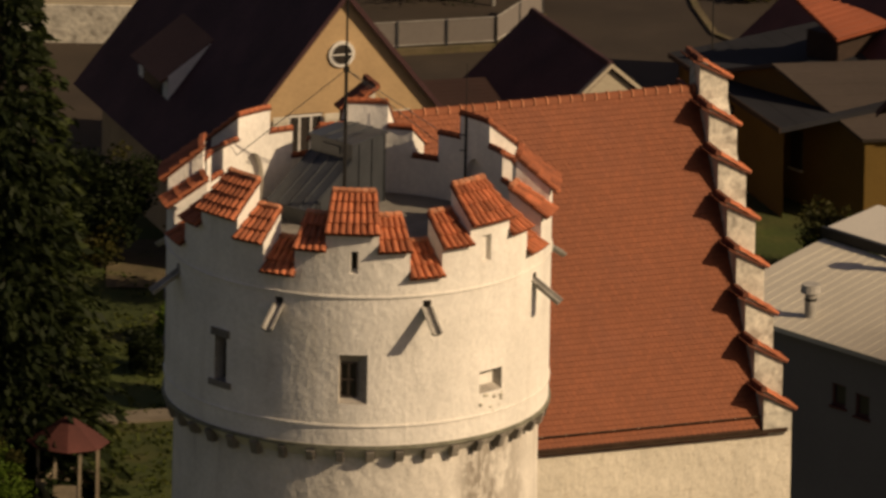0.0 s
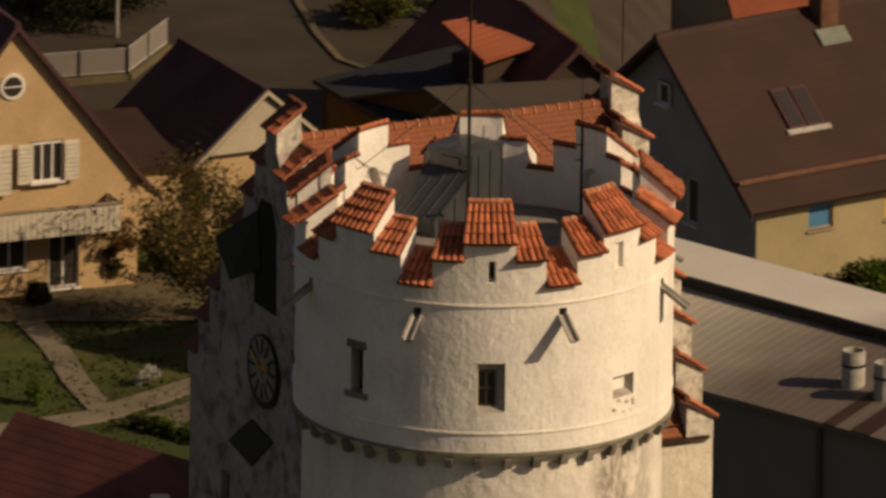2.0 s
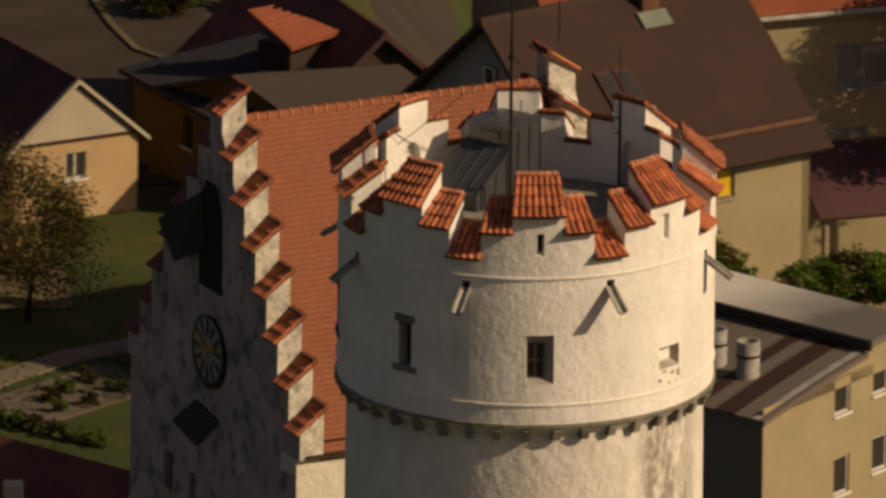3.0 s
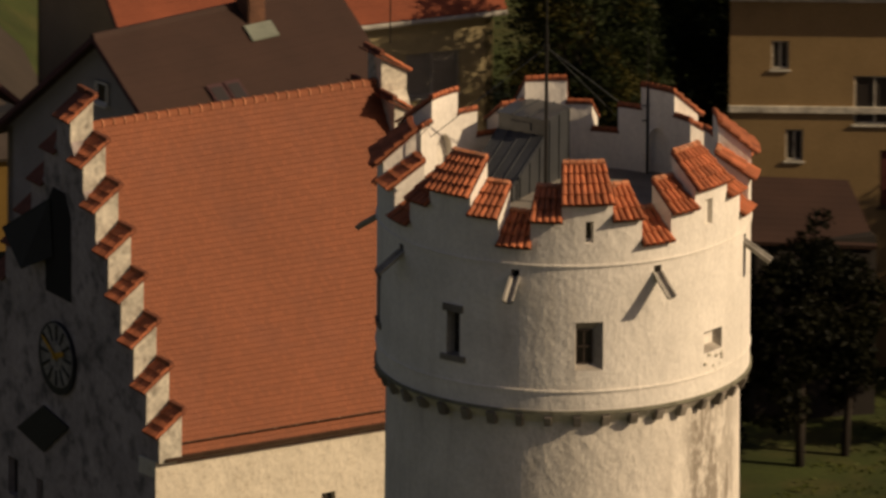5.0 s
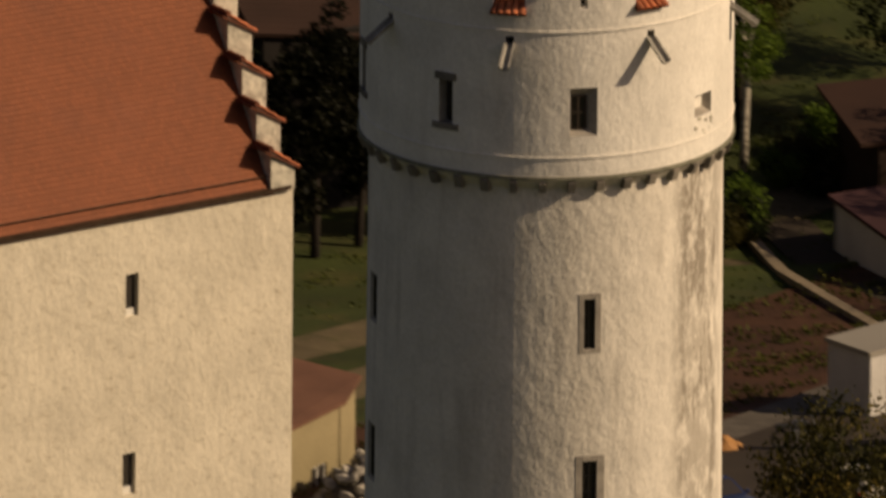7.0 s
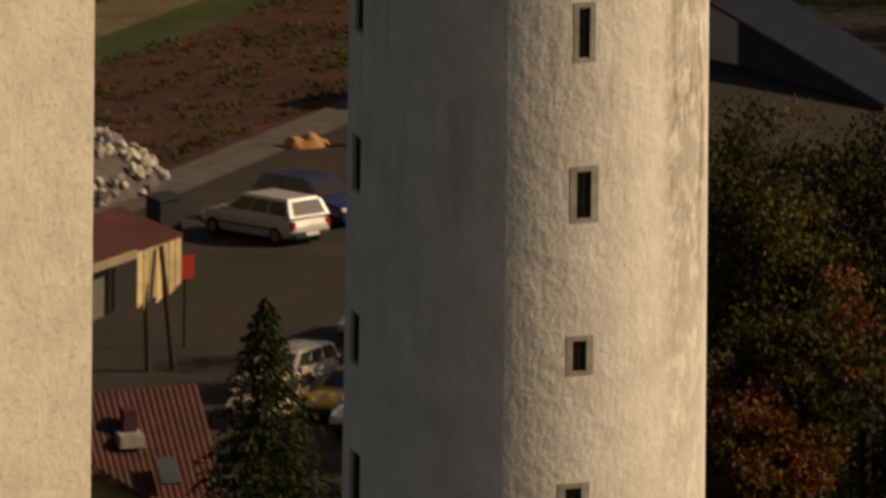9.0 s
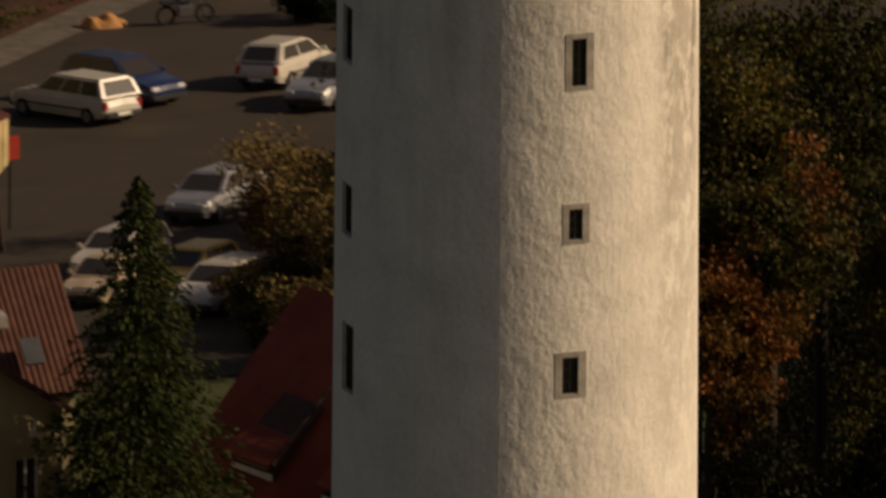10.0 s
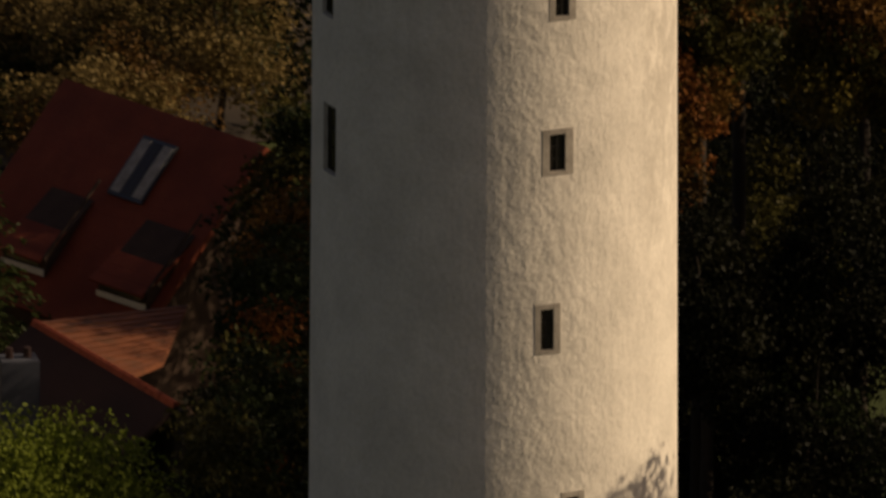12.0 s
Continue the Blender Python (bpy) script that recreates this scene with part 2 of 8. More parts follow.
# ---- mesh helpers ----
def part(name, bm, mat, parent=None, label="", smooth=False):
    """Links a bmesh as one mesh object, a part where it has a parent; its coordinates are the world's."""
    me = bpy.data.meshes.new(name)
    bmesh.ops.recalc_face_normals(bm, faces=bm.faces)
    bm.to_mesh(me)
    bm.free()
    return hang(new(name, me), mat, parent, label, smooth)


def hang(ob, mat, parent=None, label="", smooth=False):
    if mat and not ob.data.materials:
        ob.data.materials.append(mat)
    if smooth:
        for p in ob.data.polygons:
            p.use_smooth = True
    if parent:
        ob.parent = parent
        m, up = parent.matrix_basis.copy(), parent.parent
        if up:
            m = up.matrix_basis @ up_inverse(parent) @ m
        ob.matrix_parent_inverse = m.inverted()
    if label:
        ob["label"] = label
    return ob


def up_inverse(ob):
    return ob.matrix_parent_inverse


def thing(name, x, y, z, label, category, group="", kind=""):
    ob = new(name)
    ob.matrix_basis = Matrix.Translation((x, y, z))
    return tagged(ob, label, category, group, kind)


def box(bm, lo, hi, m=None):
    lo, hi = Vector(lo), Vector(hi)
    k = Matrix.Translation((lo + hi) / 2) @ Matrix.Diagonal((*(hi - lo), 1))
    bmesh.ops.create_cube(bm, size=1, matrix=(m @ k) if m else k)
    return bm


def boxed(lo, hi, m=None, bevel=0.0):
    bm = box(bmesh.new(), lo, hi, m)
    if bevel:
        bmesh.ops.bevel(bm, geom=bm.edges[:], offset=bevel, segments=2, affect="EDGES")
    return bm


def prism(bm, base, way):
    """A solid from a flat outline (3D points in order), pushed along way."""
    a = [bm.verts.new(p) for p in base]
    b = [bm.verts.new(Vector(p) + Vector(way)) for p in base]
    bm.faces.new(a)
    bm.faces.new(b[::-1])
    for i in range(len(a)):
        j = (i + 1) % len(a)
        bm.faces.new((a[i], b[i], b[j], a[j]))
    return bm


def pipe(bm, a, b, r, r2=None, seg=10):
    a, b = Vector(a), Vector(b)
    d = b - a
    k = Matrix.Translation((a + b) / 2) @ d.to_track_quat("Z", "Y").to_matrix().to_4x4()
    bmesh.ops.create_cone(bm, cap_ends=True, segments=seg, radius1=r, radius2=r if r2 is None else r2, depth=d.length, matrix=k)
    return bm


def polar(az, r, z):
    """A point by its azimuth, in degrees from -y towards +x."""
    return Vector((r * math.sin(radians(az)), -r * math.cos(radians(az)), z))


# ---- the round tower ----
R_DRUM, R_SHAFT = 4.75, 4.50
Z_RING, Z_DECK = 40.0, 43.95
R_IN = 3.90


def round_wall(bm, r, z0, z1, holes, step=2.5, levels=6):
    """A round wall with openings: (azimuth from, to, z from, to, inner azimuth from, to, inner z from, to, depth, end closed)."""
    az = sorted({-180 + step * i for i in range(int(360 / step))} | {h[i] for h in holes for i in (0, 1)})
    az = [a for i, a in enumerate(az) if i == 0 or a - az[i - 1] > 1e-4]
    zs = sorted({z0 + (z1 - z0) * i / levels for i in range(levels + 1)} | {h[i] for h in holes for i in (2, 3)})
    grid = [[bm.verts.new(polar(a, r, z)) for z in zs] for a in az]
    n = len(az)
    for i in range(n):
        a0, a1 = az[i], az[(i + 1) % n] + (360 if i == n - 1 else 0)
        mid = (a0 + a1) / 2
        for j in range(len(zs) - 1):
            zm = (zs[j] + zs[j + 1]) / 2
            if any(h[0] < mid < h[1] and h[2] < zm < h[3] for h in holes):
                continue
            k = (i + 1) % n
            bm.faces.new((grid[i][j], grid[k][j], grid[k][j + 1], grid[i][j + 1]))
    for a0, a1, b0, b1, c0, c1, d0, d1, depth, closed in holes:
        outer = [polar(a0, r, b0), polar(a1, r, b0), polar(a1, r, b1), polar(a0, r, b1)]
        inner = [polar(c0, r - depth, d0), polar(c1, r - depth, d0), polar(c1, r - depth, d1), polar(c0, r - depth, d1)]
        vo, vi = [bm.verts.new(p) for p in outer], [bm.verts.new(p) for p in inner]
        for i in range(4):
            j = (i + 1) % 4
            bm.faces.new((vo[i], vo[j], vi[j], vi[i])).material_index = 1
        if closed:
            bm.faces.new(vi)
    bmesh.ops.remove_doubles(bm, verts=bm.verts[:], dist=0.0005)
    return bm


def window_in(parent, az0, az1, z0, z1, r, bars=0, label="", wood=None):
    """A dark pane with a thin wooden frame and bars, set in a deep opening."""
    d = 0.03
    pane = bmesh.new()
    prism(pane, [polar(az0 - 1, r, z0 - d), polar(az1 + 1, r, z0 - d), polar(az1 + 1, r, z1 + d), polar(az0 - 1, r, z1 + d)], polar((az0 + az1) / 2, -0.05, 0))
    w = part("window", pane, M_GLASS, parent, label)
    if bars:
        f = bmesh.new()
        mid = (az0 + az1) / 2
        side = polar(mid + 90, 1, 0)
        c = polar(mid, r + 0.02, 0)
        half = r * radians(az1 - az0) / 2
        for i in range(bars + 1):
            z = z0 + (z1 - z0) * i / bars
            prism(f, [c - side * half + Vector((0, 0, z - 0.02)), c + side * half + Vector((0, 0, z - 0.02)), c + side * half + Vector((0, 0, z + 0.02)), c - side * half + Vector((0, 0, z + 0.02))], polar(mid, 0.03, 0))
        for s in (-1, 0, 1):
            prism(f, [c + side * (half * s - 0.02) + Vector((0, 0, z0)), c + side * (half * s + 0.02) + Vector((0, 0, z0)), c + side * (half * s + 0.02) + Vector((0, 0, z1)), c + side * (half * s - 0.02) + Vector((0, 0, z1))], polar(mid, 0.03, 0))
        part("window_frame", f, wood or M_IRON, w)
    return w


tower = thing("round_tower", 0, 0, -6, "tall round white plastered tower with a stepped, tile-capped parapet", "tower")

# shaft: seven small windows one above the other, and a row on the shaded side
SHAFT_WINDOWS = [  # azimuth, z of the sill, width in degrees, height of the opening
    (2.8, 35.25, 7.4, 1.58), (3.2, 31.05, 9.6, 1.50), (2.3, 27.05, 9.0, 1.06),
    (0.8, 23.02, 10.4, 1.22), (-2.5, 18.36, 8.4, 1.33), (6.0, 13.4, 8.0, 1.3), (4.0, 8.8, 8.5, 1.3)]
SIDE_WINDOWS = [(-87, 35.1, 8.0, 1.3), (-87.5, 30.9, 8.5, 1.5), (-86.5, 26.4, 8.5, 1.37), (-84.5, 22.33, 9.0, 1.8)]
holes, panes, surrounds = [], [], []
for a, z, w, h in SHAFT_WINDOWS:
    a -= 0.6
    lo, hi = a - w * 0.27, a + w * 0.23
    holes.append((lo, hi, z + 0.11, z + h - 0.15, lo, hi, z + 0.11, z + h - 0.15, 0.12, False))
    surrounds.append((a - w / 2, a + w / 2, z, z + h, lo, hi, z + 0.11, z + h - 0.15))
    panes.append((lo, hi, z + 0.11, z + h - 0.15))
for a, z, w, h in SIDE_WINDOWS:
    holes.append((a - w / 2, a + w / 2, z, z + h, a - w / 4, a + w / 4, z + 0.1, z + h - 0.1, 0.10, False))
    panes.append((a - w / 4, a + w / 4, z + 0.1, z + h - 0.1))
bm = round_wall(bmesh.new(), R_SHAFT, -9, 39.7, holes, levels=10)
for v in bm.verts:      # the shaft widens downwards
    k = 1 + 0.00525 * (40 - v.co.z) / R_SHAFT
    v.co.x, v.co.y = v.co.x * k, v.co.y * k
shaft = part("shaft", bm, M_SHAFT, tower, "weathered white plaster with grey rain streaks")
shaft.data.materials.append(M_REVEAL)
for a0, a1, z0, z1, b0, b1, y0, y1 in surrounds:       # worn grey bands round the openings
    bm = bmesh.new()
    for c0, c1, d0, d1 in ((a0, b0, z0, z1), (b1, a1, z0, z1), (b0, b1, z0, y0), (b0, b1, y1, z1)):
        r0 = R_SHAFT + 0.00525 * (40 - z0) - 0.02
        prism(bm, [polar(c0, r0, d0), polar(c1, r0, d0), polar(c1, r0, d1), polar(c0, r0, d1)], polar((c0 + c1) / 2, 0.03, 0))
    bmesh.ops.bevel(bm, geom=bm.edges[:], offset=0.006, segments=1, affect="EDGES")
    part("window_surround", bm, M_REVEAL, tower, "worn grey plaster band round a window")
for p in panes:
    window_in(tower, *p, R_SHAFT - 0.11 + 0.00525 * (40 - p[2]), 3, "small dark deep-set window")

# drum: window, arrow slits, blind niches, the holes over the spouts
SPOUTS = [-24.0 + 45 * i - (360 if i > 4 else 0) for i in range(8)]
SLITS = [-45.0, -90.0, -135.0, 90.0, 135.0, 180.0 - 1e-3]
holes = [(-5.3, 3.2, 41.06, 42.33, -4.9, 0.0, 41.22, 42.08, 0.22, False),
         (-2.4, 0.0, 44.41, 44.98, -2.0, -0.4, 44.47, 44.95, 0.3, False),
         (39.5, 43.2, 44.44, 45.12, 39.8, 42.9, 44.46, 45.08, 0.12, True),
         (39.6, 48.8, 41.06, 41.62, 41.5, 47.5, 41.2, 41.55, 0.22, True)]
for a in SLITS[:2]:
    holes.append((a - 2.5, a + 2.5, 41.18, 42.36, a - 1.9, a + 1.9, 41.2, 42.34, 0.3, False))
for a in SPOUTS:
    holes.append((a - 1.3, a + 1.3, 43.4, 43.68, a - 1.3, a + 1.3, 43.4, 43.68, 0.45, False))
bm = round_wall(bmesh.new(), R_DRUM, Z_RING, 44.2, [h for h in holes if h[3] < 44.2], levels=5)
drum = part("drum", bm, M_WHITE, tower, "bright white lumpy plaster")
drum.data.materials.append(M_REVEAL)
window_in(tower, -4.9, 0.0, 41.22, 42.08, R_DRUM - 0.205, 2, "small window with a dark wooden frame", M_DARKOAK)
for a in SLITS[:2]:
    window_in(tower, a - 1.9, a + 1.9, 41.2, 42.34, R_DRUM - 0.28, 0, "tall narrow dark slit")
    for z0, z1, w in ((42.34, 42.53, 3.7), (41.04, 41.2, 4.6)):
        bm = bmesh.new()
        for i in range(4):
            b0, b1 = a - w + 2 * w * i / 4, a - w + 2 * w * (i + 1) / 4
            prism(bm, [polar(b0, R_DRUM - 0.1, z0), polar(b1, R_DRUM - 0.1, z0), polar(b1, R_DRUM + 0.05, z0), polar(b0, R_DRUM + 0.05, z0)], (0, 0, z1 - z0))
        part("lintel" if z0 > 42 else "sill", bm, M_STONE, tower, "grey stone slab")
# broken sill under the niche
bm = bmesh.new()
rng = random.Random(5)
for i in range(14):
    p = polar(40 + rng.random() * 9, R_DRUM - 0.02, 40.55 + rng.random() * 0.48)
    bmesh.ops.create_icosphere(bm, subdivisions=1, radius=0.03 + rng.random() * 0.06, matrix=Matrix.Translation(p) @ Matrix.Diagonal((1, 1, 0.7, 1)))
tagged(part("broken_sill", bm, M_STEP, tower, "crumbled plaster under the niche"), kind="stuff")
for a in SPOUTS:
    bm = bmesh.new()
    prism(bm, [polar(a - 1.6, R_DRUM - 0.44, 43.38), polar(a + 1.6, R_DRUM - 0.44, 43.38), polar(a + 1.6, R_DRUM - 0.44, 43.7), polar(a - 1.6, R_DRUM - 0.44, 43.7)], polar(a, -0.03, 0))
    part("outlet", bm, M_DARK, tower)


def band(r0, r1, z0, z1, seg=120):
    """A ring with a square section."""
    bm = bmesh.new()
    rows = [[bm.verts.new(polar(360 / seg * i, r, z)) for r, z in ((r0, z0), (r1, z0), (r1, z1), (r0, z1))] for i in range(seg)]
    for i in range(seg):
        a, b = rows[i], rows[(i + 1) % seg]
        for k in range(4):
            bm.faces.new((a[k], b[k], b[(k + 1) % 4], a[(k + 1) % 4]))
    return bm


part("moulding", band(R_DRUM - 0.05, R_DRUM + 0.035, 43.79, 43.84), M_WHITE, tower)
part("moulding", band(R_DRUM - 0.05, R_DRUM + 0.03, 40.48, 40.53), M_WHITE, tower)
part("drip_ring", band(R_SHAFT - 0.1, R_DRUM + 0.055, 39.92, 40.0), M_DRIP, tower, "mossy stone drip ring under the drum")
bm = bmesh.new()
rows = [[bm.verts.new(polar(3 * i, r, z)) for r, z in ((R_DRUM + 0.0, 39.92), (R_SHAFT + 0.1, 39.74), (R_SHAFT - 0.02, 39.6))] for i in range(120)]
for i in range(120):
    for k in range(2):
        bm.faces.new((rows[i][k], rows[(i + 1) % 120][k], rows[(i + 1) % 120][k + 1], rows[i][k + 1]))
part("cove", bm, M_SHAFT, tower)
N_CORBEL = 40
corbel = boxed((-0.1, -0.24, -0.16), (0.1, 0.05, 0.14), None, 0.014)
for v in corbel.verts:
    if v.co.z < 0 and v.co.y < -0.1:
        v.co.y += 0.1
me = bpy.data.meshes.new("corbel")
corbel.to_mesh(me)
corbel.free()
for i in range(N_CORBEL):
    az = 4.4 + 360 / N_CORBEL * i
    ob = hang(new("corbel", me), M_STONE, tower)
    rng = random.Random(i)
    ob.matrix_basis = Matrix.Translation(polar(az, R_SHAFT + 0.07, 39.71)) @ pose(0, 0, 0, 0, 0, az + rng.uniform(-3, 3)) @ Matrix.Diagonal((rng.uniform(0.85, 1.15), rng.uniform(0.85, 1.1), rng.uniform(0.85, 1.15), 1))

# spouts: stone channels that lean out and down
for a in SPOUTS:
    bm = bmesh.new()
    out, side = polar(a, 1, 0), polar(a + 90, 1, 0)
    tilt = (out * 0.80 - Vector((0, 0, 0.52))).normalized()
    up = side.cross(tilt)
    if up.z < 0:
        up = -up
    root = polar(a, R_DRUM - 0.06, 43.51)
    arc = [math.pi * (1 + i / 8) for i in range(9)]
    outline = [(0.15 * math.cos(q), 0.15 * math.sin(q) + 0.05) for q in arc] + [(0.095 * math.cos(q), 0.095 * math.sin(q) + 0.05) for q in reversed(arc)]
    prism(bm, [root + side * u + up * v for u, v in outline], tilt * 0.90)
    part("spout", bm, M_LEAD, tower, "grey stone water spout")

# parapet: eight merlons, each high in the middle and stepped at both sides
CAPS = [("high", -7.9, 7.9, 45.46, 46.27, 8, 4), ("mid", 7.9, 17.4, 45.00, 45.65, 5, 3), ("low", 17.4, 27.6, 44.30, 44.95, 5, 3), ("mid", 27.6, 37.1, 45.00, 45.65, 5, 3)]
R_EAVE = 4.90


def parapet_wall(a0, a1, ze, zi, niche):
    """One stretch of the parapet: solid between drum and cap, with a shallow arched niche on the inside where wanted."""
    bm = bmesh.new()
    n = 12
    slope = (zi - ze) / (R_EAVE - R_IN)
    zo = ze + slope * (R_EAVE - R_DRUM) - 0.05
    zt = zi - 0.05
    hole = [h for h in holes if h[2] > 44.2 and h[0] > a0 and h[1] < a1]
    cols = sorted({a0 + (a1 - a0) * i / n for i in range(n + 1)} | {h[k] for h in hole for k in (0, 1)})
    levels = sorted({44.2 if ze > 44.25 else 44.1, zo} | {h[k] for h in hole for k in (2, 3)})
    def quad(*p):
        bm.faces.new([bm.verts.new(q) for q in p])
    for b0, b1 in zip(cols, cols[1:]):
        m = (b0 + b1) / 2
        for z0, z1 in zip(levels, levels[1:]):
            if not any(h[0] < m < h[1] and h[2] < (z0 + z1) / 2 < h[3] for h in hole):
                quad(polar(b0, R_DRUM, z0), polar(b1, R_DRUM, z0), polar(b1, R_DRUM, z1), polar(b0, R_DRUM, z1))
        quad(polar(b0, R_DRUM, zo), polar(b1, R_DRUM, zo), polar(b1, R_IN, zt), polar(b0, R_IN, zt))
        mid, half = (a0 + a1) / 2, 4.9
        def arch(b):
            u = (b - mid) / half
            return Z_DECK + 0.75 + 0.5 * math.sqrt(max(0, 1 - u * u)) if abs(u) < 1 else None
        t0, t1 = arch(b0), arch(b1)
        if niche and (abs(m - mid) < half):
            t0, t1 = t0 or Z_DECK + 0.75, t1 or Z_DECK + 0.75
            quad(polar(b0, R_IN, t0), polar(b1, R_IN, t1), polar(b1, R_IN, zt), polar(b0, R_IN, zt))
            quad(polar(b0, R_IN + 0.22, Z_DECK - 0.1), polar(b1, R_IN + 0.22, Z_DECK - 0.1), polar(b1, R_IN + 0.22, t1), polar(b0, R_IN + 0.22, t0))
            quad(polar(b0, R_IN, t0), polar(b1, R_IN, t1), polar(b1, R_IN + 0.22, t1), polar(b0, R_IN + 0.22, t0))
            for b, other in ((b0, b0 - 0.01), (b1, b1 + 0.01)):
                if abs(other - mid) >= half - 0.9:
                    quad(polar(b, R_IN, Z_DECK - 0.1), polar(b, R_IN + 0.22, Z_DECK - 0.1), polar(b, R_IN + 0.22, arch(b) or Z_DECK + 0.75), polar(b, R_IN, arch(b) or Z_DECK + 0.75))
        else:
            quad(polar(b0, R_IN, Z_DECK - 0.1), polar(b1, R_IN, Z_DECK - 0.1), polar(b1, R_IN, zt), polar(b0, R_IN, zt))
    for b in (a0, a1):
        quad(polar(b, R_DRUM, 44.1), polar(b, R_IN, Z_DECK - 0.1), polar(b, R_IN, zt), polar(b, R_DRUM, zo))
    for h in hole:
        vo = [polar(h[0], R_DRUM, h[2]), polar(h[1], R_DRUM, h[2]), polar(h[1], R_DRUM, h[3]), polar(h[0], R_DRUM, h[3])]
        vi = [polar(h[4], R_DRUM - h[8], h[6]), polar(h[5], R_DRUM - h[8], h[6]), polar(h[5], R_DRUM - h[8], h[7]), polar(h[4], R_DRUM - h[8], h[7])]
        for i in range(4):
            j = (i + 1) % 4
            quad(vo[i], vo[j], vi[j], vi[i])
        quad(*vi)
    return bm


def clay_tile(length=0.36, r0=0.085, r1=0.068):
    """A hollow half-round tile that narrows upwards, lying along +y, its low end at the origin."""
    bm = bmesh.new()
    seg = 6
    low = [bm.verts.new((r0 * math.cos(math.pi * i / seg), 0, r0 * math.sin(math.pi * i / seg) * 0.9)) for i in range(seg + 1)]
    inn = [bm.verts.new((v.co.x * 0.76, 0, v.co.z * 0.76)) for v in low]
    top = [bm.verts.new((r1 * math.cos(math.pi * i / seg), length, r1 * math.sin(math.pi * i / seg) * 0.9 - 0.025)) for i in range(seg + 1)]
    for i in range(seg):
        bm.faces.new((low[i], low[i + 1], top[i + 1], top[i]))
        bm.faces.new((low[i], inn[i], inn[i + 1], low[i + 1]))
    return bm


bm = clay_tile()
TILE_MESH = bpy.data.meshes.new("cap_tile")
bm.to_mesh(TILE_MESH)
bm.free()
TILE_MESH.materials.append(M_TILE)
bm = boxed((-0.10, -0.09, -0.03), (0.10, 0.07, 0.05), None, 0.02)
RIDGE_MESH = bpy.data.meshes.new("ridge_tile")
bm.to_mesh(RIDGE_MESH)
bm.free()
RIDGE_MESH.materials.append(M_RIDGE)


def add_mesh(bm, mesh, m):
    """Adds a copy of a mesh to a bmesh."""
    vs = [bm.verts.new(m @ v.co) for v in mesh.vertices]
    for p in mesh.polygons:
        bm.faces.new([vs[i] for i in p.vertices])


rng = random.Random(11)
for unit in range(8):
    centre = -1.9 + 45 * unit - (360 if unit > 4 else 0)
    near = abs(centre) < 75
    for kind, a0, a1, ze, zi, cols, rows in CAPS:
        b0, b1 = centre + a0, centre + a1
        part("parapet", parapet_wall(b0, b1, ze, zi, kind == "high" and unit != 0), M_WHITE, tower)
        grow = 0.45
        bed = bmesh.new()
        n = 4
        for i in range(n):
            c0, c1 = b0 - grow + (b1 - b0 + 2 * grow) * i / n, b0 - grow + (b1 - b0 + 2 * grow) * (i + 1) / n
            prism(bed, [polar(c0, R_EAVE, ze), polar(c1, R_EAVE, ze), polar(c1, R_IN - 0.03, zi), polar(c0, R_IN - 0.03, zi)], (0, 0, -0.045))
        cap = part("cap", bed, M_BED, tower, "steep cap of half-round clay tiles")
        rest = bmesh.new()
        for c in range(cols):
            u = (c + 0.5) / cols
            az = b0 - grow * 0.6 + (b1 - b0 + grow * 1.2) * u
            for k in range(rows):
                s0 = (k - 0.06) / rows
                ra = R_EAVE + 0.03 + (R_IN - R_EAVE) * s0
                lo = polar(az, ra, ze + (zi - ze) * s0 + 0.012)
                hi = polar(az, R_IN, zi + 0.012)
                y = (hi - lo).normalized()
                x = polar(az + 90, 1, 0)
                z = x.cross(y)
                width = (ra * radians(b1 - b0 + grow * 1.2) / cols) / 0.172
                length = (hi - lo).length / (rows - k + 0.06) * 1.18 / 0.36
                m = Matrix((x, y, z)).transposed().to_4x4()
                m.translation = lo
                m = m @ pose(0, 0, rng.uniform(0, 0.008), rng.uniform(-1.5, 1.5), 0, rng.uniform(-2.5, 2.5)) @ Matrix.Diagonal((width, length, 1.05, 1))
                if near:
                    ob = hang(new("tile", TILE_MESH), None, cap)
                    ob.matrix_basis = m
                else:
                    add_mesh(rest, TILE_MESH, m)
        count = max(3, cols - 2)
        for c in range(count):
            az = b0 + (b1 - b0) * (c + 0.5) / count
            w = R_IN * radians(b1 - b0) / count / 0.2 * 1.02
            m = Matrix.Translation(polar(az, R_IN + 0.02, zi + 0.03)) @ pose(0, 0, 0, 0, 0, az) @ pose(0, 0, 0, 20 + rng.uniform(-4, 4), 0, 0) @ Matrix.Diagonal((w, 1, 1.2, 1))
            if near:
                ob = hang(new("ridge_tile", RIDGE_MESH), None, cap)
                ob.matrix_basis = m
            else:
                add_mesh(rest, RIDGE_MESH, m)
        if not near:
            tagged(part("tiles", rest, M_TILE, cap), kind="stuff")
        else:
            rest.free()
window_in(tower, -2.0, -0.4, 44.47, 44.95, R_DRUM - 0.28, 0)

# roof deck inside the parapet
bm = bmesh.new()
bmesh.ops.create_cone(bm, cap_ends=True, segments=96, radius1=R_IN + 0.3, radius2=R_IN + 0.3, depth=0.2, matrix=pose(0, 0, Z_DECK - 0.1))
part("roof_deck", bm, M_DECK, tower, "flat grey felt deck inside the parapet")

# stair hut: a zinc-clad box with a seamed slope down over the steps
hut = thing("stair_hut", -0.3, 2.9, Z_DECK, "dark grey zinc stair hut with a seamed sloping hood", "roof hut")
u, w = Vector((0.607, 0.795, 0)), Vector((-0.748, 0.664, 0))       # along the right side, along the hood's top
c4 = Vector((-0.20, 2.04, 0))
